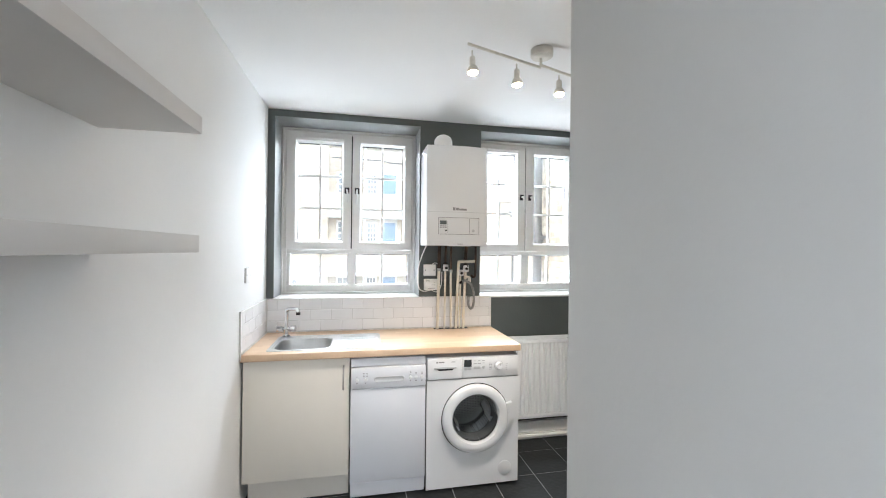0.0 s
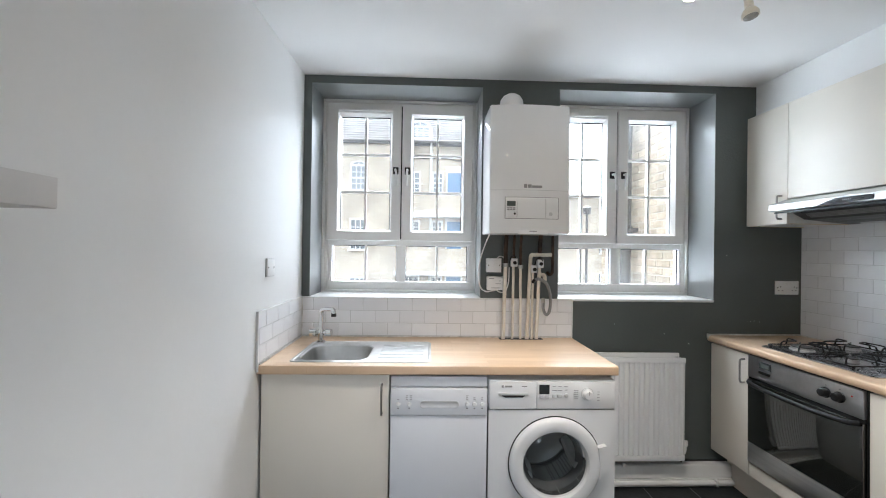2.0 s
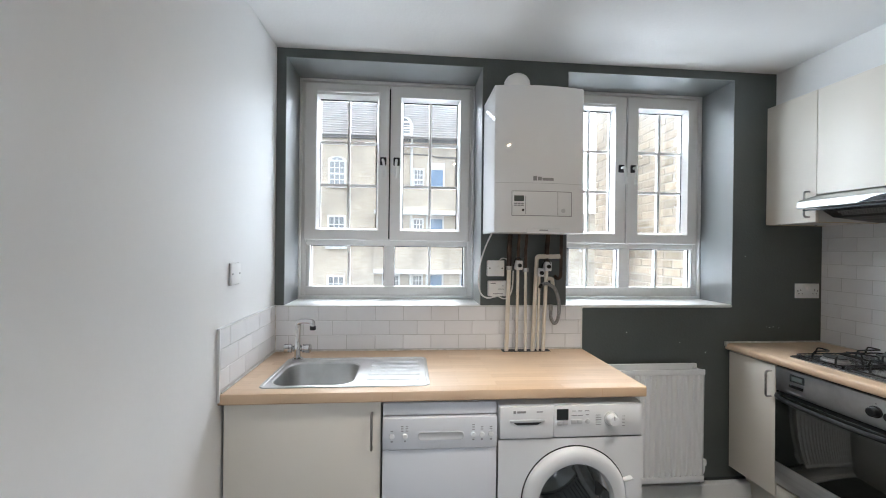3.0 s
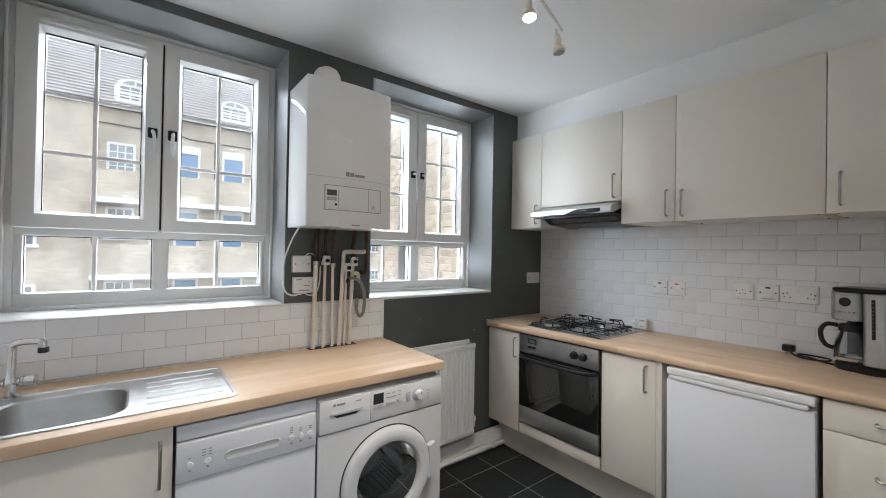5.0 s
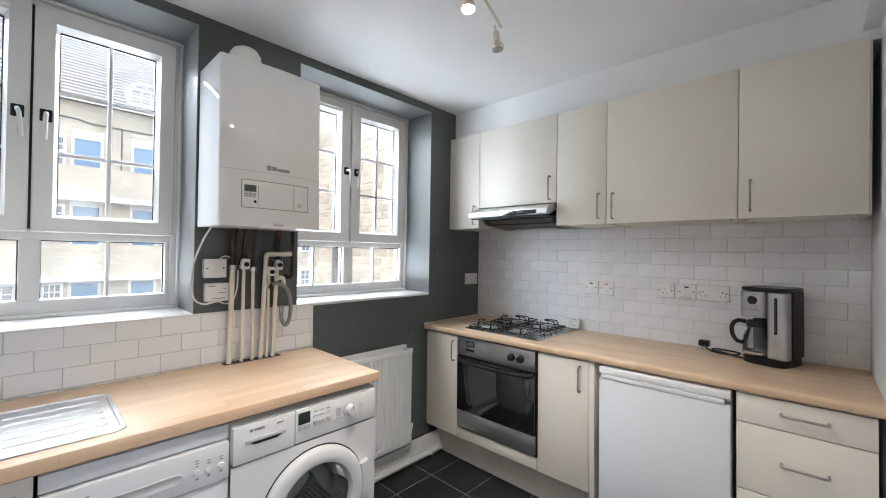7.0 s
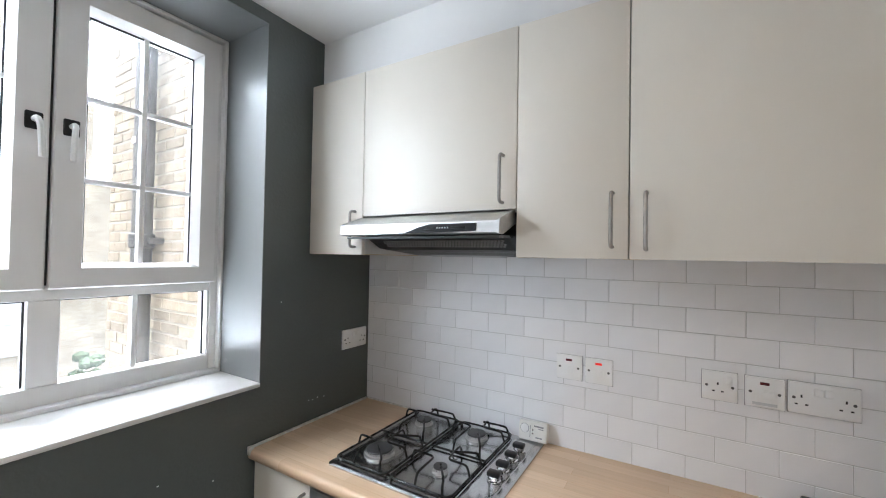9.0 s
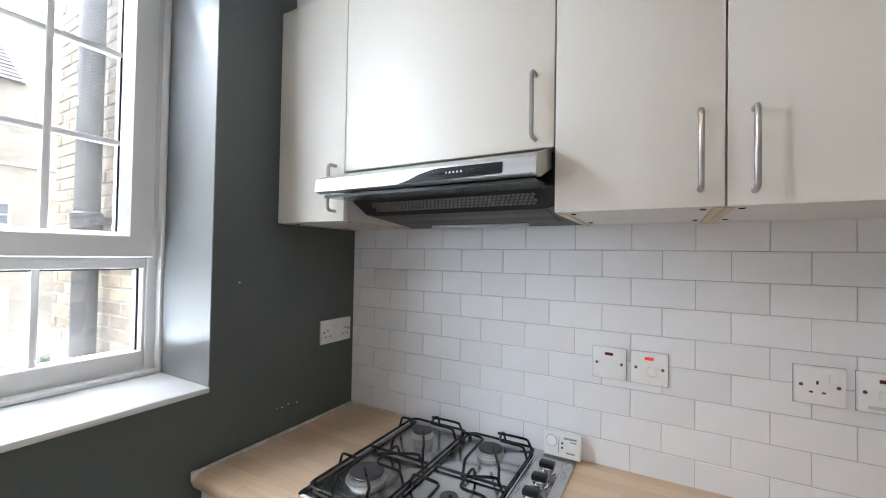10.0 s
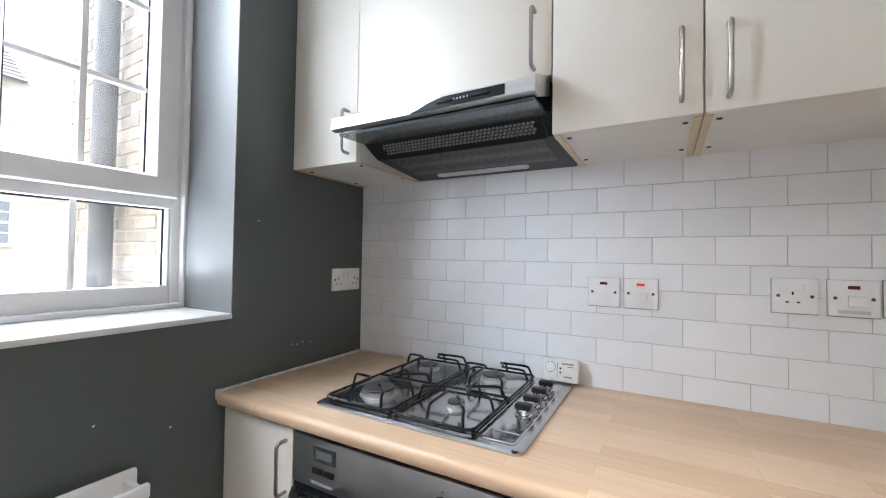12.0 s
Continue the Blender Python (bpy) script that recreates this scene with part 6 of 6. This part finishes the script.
for k, (sx, sy, lit) in enumerate(((0.508, 1.704, True), (0.750, 1.760, True), (1.018, 1.840, True), (1.264, 1.895, False))):
    tilt = Vector(((0.03, -0.06, -1), (0.02, -0.05, -1), (-0.03, -0.1, -1), (0.06, -0.12, -1))[k]).normalized()
    top = Vector((sx, sy, (2.42, 2.41, 2.415, 2.385)[k]))
    head = part("spot_head", lathe([(0.0, 0.004), (0.028, 0.004), (0.03, 0.012), (0.034, 0.0135), (0.066, 0.0145), (0.068, 0.012), (0.072, 0.012), (0.078, 0.020), (0.092, 0.027), (0.104, 0.0275), (0.105, 0.024)], top, tilt, 20), M_LAMP, lamp)
    part("bulb", lathe([(0.098, 0.0245), (0.108, 0.022), (0.113, 0.012), (0.114, 0.0)], top, tilt, 20), M_BULB if lit else M_BULB_OFF, head, "lit spot bulb" if lit else "unlit spot bulb")
    if lit:
        ld = bpy.data.lights.new("spot_lamp", "SPOT")
        ld.energy, ld.color, ld.spot_size, ld.spot_blend, ld.shadow_soft_size = 1.7, (1.0, 0.88, 0.74), radians(110), 0.7, 0.03
        lo = new("spot_lamp", ld)
        e = top + tilt * 0.13
        lo.matrix_world = look(e, e + tilt)

# ---- outside: courtyard, facing block, side wing ----
GROUND = -5.6
whole("ground", box(-400, 400, OUT + 0.4, 800, GROUND - 0.2, GROUND), M_ASPHALT, "grey courtyard asphalt", kind="structure", smooth=None)


def facade_window(parent, x, z, w, h, y, arch=False, cols=2, rows=3, glazing=None):
    """A white sash window with glazing bars, set a little back in its brick opening."""
    wd = part("window", boxes((x - w / 2 - 0.09, x - w / 2, y - 0.05, y + 0.06, z, z + h), (x + w / 2, x + w / 2 + 0.09, y - 0.05, y + 0.06, z, z + h), (x - w / 2 - 0.09, x + w / 2 + 0.09, y - 0.05, y + 0.06, z + h, z + h + 0.10),
              (x - w / 2 - 0.16, x + w / 2 + 0.16, y - 0.12, y + 0.06, z - 0.12, z)), M_STONE, parent, smooth=None)
    part("pane", box(x - w / 2, x + w / 2, y - 0.01, y + 0.03, z, z + h), glazing or M_FARGLASS, wd, smooth=None)
    bars = bmesh.new()
    for q in range(1, cols + 1):
        bx_ = x - w / 2 + w * q / (cols + 1)
        box(bx_ - 0.02, bx_ + 0.02, y - 0.035, y - 0.011, z, z + h, bm=bars)
    for q in range(1, rows + 1):
        bz_ = z + h * q / (rows + 1)
        t_ = 0.045 if q == (rows + 1) // 2 else 0.02
        box(x - w / 2, x + w / 2, y - 0.04, y - 0.012, bz_ - t_, bz_ + t_, bm=bars)
    part("glazing_bars", bars, M_STONE, wd, smooth=None)
    if arch:
        pts = [(x + (w / 2 + 0.1) * math.cos(radians(a)), z + h + 0.08 + (w / 2 + 0.05) * 0.5 * math.sin(radians(a))) for a in range(0, 181, 15)]
        part("arch", prism(pts, "y", y - 0.06, y + 0.06), M_STONE, wd, smooth=None)
        pts = [(x + (w / 2 - 0.08) * math.cos(radians(a)), z + h + 0.10 + (w / 2 - 0.10) * 0.45 * math.sin(radians(a))) for a in range(0, 181, 15)]
        part("fanlight", prism(pts, "y", y - 0.07, y - 0.05), M_FARGLASS, wd, smooth=None)
        part("fan_bar", box(x - 0.025, x + 0.025, y - 0.085, y - 0.068, z + h, z + h + w / 4), M_STONE, wd, smooth=None)
    return wd


def blue_door(parent, x, z, y):
    dr = part("front_door", boxes((x - 0.47, x - 0.38, y - 0.06, y + 0.05, z, z + 2.0), (x + 0.38, x + 0.47, y - 0.06, y + 0.05, z, z + 2.0), (x - 0.47, x + 0.47, y - 0.06, y + 0.05, z + 2.0, z + 2.12), (x - 0.47, x + 0.47, y - 0.05, y + 0.05, z + 2.12, z + 2.35)), M_STONE, parent, smooth=None)
    part("door_leaf", box(x - 0.38, x + 0.38, y - 0.02, y + 0.03, z, z + 2.0), M_BLUE, dr, "blue painted front door", smooth=None)
    for px_ in (-0.18, 0.18):
        for pz_ in (0.25, 1.05):
            part("door_panel", box(x + px_ - 0.13, x + px_ + 0.13, y - 0.04, y - 0.019, z + pz_, z + pz_ + 0.65), M_BLUE, dr, smooth=None)
    return dr


# facing block of flats
FY = 21.5
block = thing("apartment_block", (0, FY + 5, GROUND), "yellow brick flats with tiled mansard roof and white windows", "building")
EAVE = 7.1
part("wall", boxes((-15, 4.6, FY, FY + 10, GROUND, EAVE)), M_BRICK, block, smooth=None)
part("projecting_wall", boxes((-15, -1.72, FY - 0.3, FY - 0.002, GROUND, EAVE)), M_BRICK, block, smooth=None)
part("gutter", boxes((-15.1, -1.72, FY - 0.45, FY - 0.302, EAVE - 0.14, EAVE), (-1.72, 4.6, FY - 0.15, FY - 0.002, EAVE - 0.14, EAVE)), M_DOWNPIPE, block, smooth=None)
part("conduit", tube([(-1.6, FY - 0.04, 6.35), (1.1, FY - 0.04, 6.3), (1.5, FY - 0.04, 6.2), (4.5, FY - 0.04, 6.2)], 0.03, 6), M_DOWNPIPE, block)
part("conduit", tube([(2.45, FY - 0.04, 4.5), (2.45, FY - 0.04, 6.2)], 0.025, 6), M_DOWNPIPE, block)
roof = part("roof", prism([(FY - 0.5, EAVE), (FY + 3.4, EAVE + 5.2), (FY + 6.6, EAVE + 5.2), (FY + 10.2, EAVE)], "x", -15.2, 4.6), M_ROOF, block, smooth=None)
BAY = 7.2
bay = part("end_bay", boxes((4.6, 9.2, FY - 0.25, FY + 10, GROUND, 4.5), (4.6, 7.0, FY - 0.25, FY + 10, 4.5, BAY)), M_BRICK, block, smooth=None)
part("string_course", boxes((4.6, 9.2, FY - 0.33, FY - 0.252, 4.32, 4.42)), M_STONE, bay, smooth=None)
hip = bmesh.new()
hv = [hip.verts.new(p) for p in ((3.9, FY - 0.4, BAY), (3.9, FY + 2.0, BAY + 2.4), (3.9, FY + 6.6, BAY + 2.4), (3.9, FY + 10.2, BAY), (5.95, FY - 0.4, BAY), (5.95, FY + 10.2, BAY), (5.55, FY + 2.0, BAY + 2.4), (5.55, FY + 6.6, BAY + 2.4))]
for ids in ((0, 4, 6, 1), (1, 6, 7, 2), (2, 7, 5, 3), (4, 5, 7, 6), (0, 3, 5, 4), (0, 1, 2, 3)):
    hip.faces.new([hv[i] for i in ids])
part("hipped_end", hip, M_ROOF, block, smooth=None)
courses = bmesh.new()
for q in range(34):
    f = q / 34
    y_, z_ = FY - 0.5 + 3.9 * f, EAVE + 5.2 * f
    box(-15.2, 4.55, y_ - 0.05, y_ + 0.02, z_, z_ + 0.03, bm=courses)
for q in range(14):
    f = q / 14
    box(3.95, 5.9 - 0.4 * f, FY - 0.45 + 2.4 * f, FY - 0.38 + 2.4 * f, BAY + 2.4 * f, BAY + 2.4 * f + 0.03, bm=courses)
tagged(part("tile_courses", courses, M_ROOF, block, smooth=None), kind="stuff")
for xw in (-8.6, -0.45, 3.17):
    dm = part("dormer", boxes((xw - 0.66, xw + 0.66, FY - 0.30, FY + 3.0, EAVE + 0.1, EAVE + 0.78)), M_STONE, block, smooth=None)
    facade_window(dm, xw, EAVE + 0.22, 0.95, 0.52, FY - 0.32, arch=True)
for zf, hw_ in ((4.55, 1.2), (1.45, 1.5), (-1.5, 1.4)):
    for xw in (-12.4, -8.3, -3.62):
        facade_window(block, xw, zf, 0.72, hw_, FY - 0.3, arch=zf > 4)
for zf in (3.55, 0.95, -2.0):
    blue_door(block, 1.42, zf, FY)
    blue_door(block, 3.22, zf, FY)
    facade_window(block, -0.85, zf + 0.85, 0.74, 1.12, FY)
    facade_window(block, 0.52, zf + 0.95, 0.42, 1.0, FY)
# access balconies with white slab edges
for z0_, z1_ in ((3.13, 4.42), (0.12, 1.50)):
    bal = part("balcony", boxes((-1.70, 4.4, FY - 0.75, FY - 0.05, z0_, z0_ + 0.2)), M_STONE, block, "white edged access balcony", smooth=None)
    part("parapet", boxes((-1.70, 4.4, FY - 0.72, FY - 0.58, z0_ + 0.2, z1_)), M_BRICK, bal, smooth=None)
part("downpipe", tube([(0.15, FY - 0.1, GROUND), (0.15, FY - 0.1, EAVE)], 0.07, 8), M_STONE, block)
part("downpipe", tube([(-6.0, FY - 0.4, GROUND), (-6.0, FY - 0.4, EAVE)], 0.06, 8), M_DOWNPIPE, block)
part("chimney_stack", boxes((4.45, 5.3, FY + 1.4, FY + 2.6, BAY + 1.6, BAY + 3.0), (4.4, 5.35, FY + 1.35, FY + 2.65, BAY + 2.86, BAY + 2.95)), M_BRICK, block, smooth=None)
for xc in (-6.2, 2.4):
    part("chimney", boxes((xc - 0.7, xc + 0.7, FY + 4.2, FY + 5.4, EAVE + 5.0, EAVE + 7.2)), M_BRICK, block, smooth=None)

facade_window(bay, 5.1, 1.58, 1.04, 1.42, FY - 0.25)
facade_window(bay, 5.1, -1.95, 1.04, 2.0, FY - 0.25, cols=0, rows=1, glazing=M_BLIND)

# lower block beyond it
far = thing("far_building", (12, 34, GROUND), "pale brick building beyond the courtyard", "building")
part("wall", boxes((9.4, 22, 30, 40, GROUND, 4.2)), M_BRICK, far, smooth=None)
part("roof", prism([(29.8, 4.2), (34.9, 6.8), (40.2, 4.2)], "x", 9.2, 22.2), M_ROOF, far, smooth=None)
for xw in (10.6, 12.6, 15.0):
    for zf in (-1.6, 1.4):
        facade_window(far, xw, zf, 1.0, 1.4, 30)
lampost = thing("street_lamp", (7.6, 19, GROUND), "slender dark street lamp in the courtyard", "street lamp")
part("post", tube([(7.6, 19, GROUND), (7.6, 19, 3.2)], 0.06, 8), M_DOWNPIPE, lampost)
part("lantern", lathe([(0, 0.05), (0.05, 0.16), (0.35, 0.2), (0.42, 0.05)], (7.6, 19, 3.2), (0, 0, 1), 10), M_DOWNPIPE, lampost)
hedge = bmesh.new()
rng = random.Random(4)
for q in range(260):
    p = Vector((7.2 + rng.uniform(-1.3, 1.3), 18 + rng.uniform(-0.7, 0.7), GROUND + rng.uniform(0, 3.7)))
    bmesh.ops.create_icosphere(hedge, subdivisions=1, radius=rng.uniform(0.1, 0.26), matrix=Matrix.Translation(p) @ Matrix.Diagonal((1, 1, rng.uniform(0.5, 1), 1)))
whole("hedge", hedge, M_LEAF, "clipped dark green hedge", "hedge", kind="stuff", smooth=None)

# side wing close to the second window: bricks, downpipe
WGX, WGY0, WGY1 = 2.32, OUT, 5.45
wing = thing("brick_wing", (3.5, 4.4, GROUND), "weathered yellow brick side wing close to the window", "building")
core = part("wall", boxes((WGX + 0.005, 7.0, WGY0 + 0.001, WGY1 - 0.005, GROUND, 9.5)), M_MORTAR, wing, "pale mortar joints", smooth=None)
part("roof", prism([(WGY0, 9.5), (WGY1 + 0.2, 9.5), (WGY1 - 0.9, 10.5), (WGY0, 10.5)], "x", WGX - 0.2, 7.2), M_ROOF, wing, smooth=None)
dpipe = thing("downpipe", (2.23, 4.68, GROUND), "weathered black cast-iron downpipe on the brick wing", "downpipe")
part("pipe", tube([(2.235, 4.68, GROUND), (2.235, 4.68, 9.4)], 0.058, 16), M_DOWNPIPE, dpipe)
for zc in (-1.6, 0.35, 1.62, 3.55):
    part("socket_joint", lathe([(0, 0.06), (0.01, 0.07), (0.09, 0.072), (0.1, 0.06)], (2.235, 4.68, zc), (0, 0, 1), 16), M_DOWNPIPE, dpipe)
    part("wall_ear", boxes((2.24, WGX + 0.012, 4.58, 4.78, zc + 0.03, zc + 0.07)), M_DOWNPIPE, dpipe, smooth=None)
part("sticker", boxes((2.172, 2.179, 4.66, 4.70, 2.30, 2.34)), M_STONE, dpipe, "small white tag on the pipe", smooth=None)
whole("window_wall_brickwork", boxes((LX - 6, RX + 4.5, OUT, OUT + 0.01, GROUND, SILL - 0.05)), M_BRICK, "outer brick face below the windows", kind="structure", smooth=None)
whole("outer_sill", boxes((WIN1[0], WIN1[1], OUT, OUT + 0.08, SILL - 0.045, SILL - 0.005), (WIN2[0], WIN2[1], OUT, OUT + 0.08, SILL - 0.045, SILL - 0.005)), M_STONE, "stone outer window sills", kind="structure", smooth=None)

# ---- tiles, bricks: many pieces on shared meshes ----
CACHE = {}


def piece(name, parent, at, size, material, bevel, jitter=0.0):
    """A small block of the given size at a place, on a mesh shared by all pieces of that size."""
    key = (name, tuple(round(s, 3) for s in size))
    if key not in CACHE:
        bm_ = bmesh.new()
        bmesh.ops.create_cube(bm_, size=1.0)
        for v in bm_.verts:
            v.co = Vector((v.co.x * size[0], v.co.y * size[1], v.co.z * size[2]))
        if bevel:
            bmesh.ops.bevel(bm_, geom=bm_.edges[:], offset=bevel, segments=1, affect="EDGES")
        me = bpy.data.meshes.new(name)
        bm_.to_mesh(me)
        bm_.free()
        me.materials.append(material)
        CACHE[key] = me
    ob = new(name, CACHE[key])
    ob.parent = parent
    ob.matrix_parent_inverse = Matrix.Translation(-PLACED.get(parent, Vector((0, 0, 0))))
    ob.location = at
    if jitter:
        ob.rotation_euler = tuple(random.uniform(-jitter, jitter) for _ in range(3))
    return ob


def tiled(name, lo, hi, ztop, rows, pitch_z, zfloor, plane, shift, face, label):
    """Brick-bond tiles on a bed of grout. lo..hi along the wall; rows counted down from ztop; shift: where the first joint of the top row falls."""
    g = 0.0020
    if face == "x":
        bed = box(plane - 0.0070, plane, lo, hi, zfloor, ztop)
    elif face == "w":
        bed = box(plane, plane + 0.0070, lo, hi, zfloor, ztop)
    else:
        bed = box(lo, hi, plane - 0.0070, plane, zfloor, ztop)
    bed = whole(name, bed, M_GROUT, label, kind="structure", smooth=None)
    P = 0.1505
    for r in range(rows):
        z1 = ztop - r * pitch_z
        z0 = max(z1 - pitch_z, zfloor)
        s = shift + (P / 2 if r % 2 else 0)
        k0 = math.floor((lo - s) / P)
        a = s + k0 * P
        while a < hi:
            u0, u1 = max(a, lo), min(a + P, hi)
            a += P
            if u1 - u0 < 0.012:
                continue
            u0 += g / 2
            u1 -= g / 2
            zz0, zz1 = z0 + g / 2, z1 - g / 2
            w_, h_ = round(u1 - u0, 3), round(zz1 - zz0, 3)
            mid, zm = (u0 + u1) / 2, (zz0 + zz1) / 2
            if face == "x":
                piece("tile", bed, (plane - 0.0045, mid, zm), (0.008, w_, h_), M_TILE, 0.0012, 0.0022)
            elif face == "w":
                piece("tile", bed, (plane + 0.0045, mid, zm), (0.008, w_, h_), M_TILE, 0.0012, 0.0022)
            else:
                piece("tile", bed, (mid, plane - 0.0045, zm), (w_, 0.008, h_), M_TILE, 0.0012, 0.0022)
    return bed


tiled("wall_tiles_east", SOUTH, NY, 1.610, 9, 0.0767, ZR, RX, 2.842, "x", "white brick-bond wall tiles behind the hob")
tiled("wall_tiles_north", LX + 0.009, 1.027, 1.129, 3, 0.0763, ZL, NY, 0.03, "y", "white brick-bond splashback tiles behind the sink")
tiled("wall_tiles_west", 2.335, NY - 0.009, 1.133, 3, 0.0763, ZL, LX, 2.72, "w", "white brick-bond splashback tiles beside the sink")
whole("tile_trim", boxes((LX, LX + 0.011, 2.326, 2.335, ZL - 0.03, 1.138), (LX, LX + 0.010, 2.335, NY - 0.01, 1.1335, 1.138), (1.027, 1.0315, NY - 0.010, NY, ZL, 1.133), (LX + 0.01, 1.027, NY - 0.012, NY, 1.1295, 1.1345), bevel=0.001), M_TRIM, "thin white edge trim round the tiles", "trim", kind="structure")

FP = 0.289
for i in range(-9, 4):
    for j in range(-10, 3):
        xa, ya = 1.745 + i * FP, 2.414 + j * FP
        if LX - 0.25 < xa < RX and -0.3 < ya < NY:
            piece("floor_tile", floor, (xa + FP / 2, ya + FP / 2, -0.0088), (FP - 0.0045, FP - 0.0045, 0.012), M_FTILE, 0.0012, 0.0008)

# bricks of the wing: singles where the window looks at them, the rest joined
rng = random.Random(9)
singles = 0
rest = bmesh.new()
for r in range(110):
    z = GROUND + 3.6 + r * 0.075
    off = 0.1125 if r % 2 else 0.0
    y = WGY0 + 0.01 - off
    while y < WGY1 - 0.03:
        ya, yb = max(y, WGY0 + 0.005), min(y + 0.215, WGY1)
        y += 0.225
        if yb - ya < 0.04:
            continue
        near = 0.95 < z < 3.5 and 3.75 < (ya + yb) / 2 < 5.6
        dpt = rng.uniform(-0.003, 0.003)
        if near and singles < 300:
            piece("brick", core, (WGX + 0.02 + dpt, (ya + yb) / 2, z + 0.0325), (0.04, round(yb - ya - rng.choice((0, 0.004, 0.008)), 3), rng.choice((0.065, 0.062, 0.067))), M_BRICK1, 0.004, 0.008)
            singles += 1
        else:
            box(WGX + dpt, WGX + 0.02, ya, yb, z, z + 0.065, bm=rest)
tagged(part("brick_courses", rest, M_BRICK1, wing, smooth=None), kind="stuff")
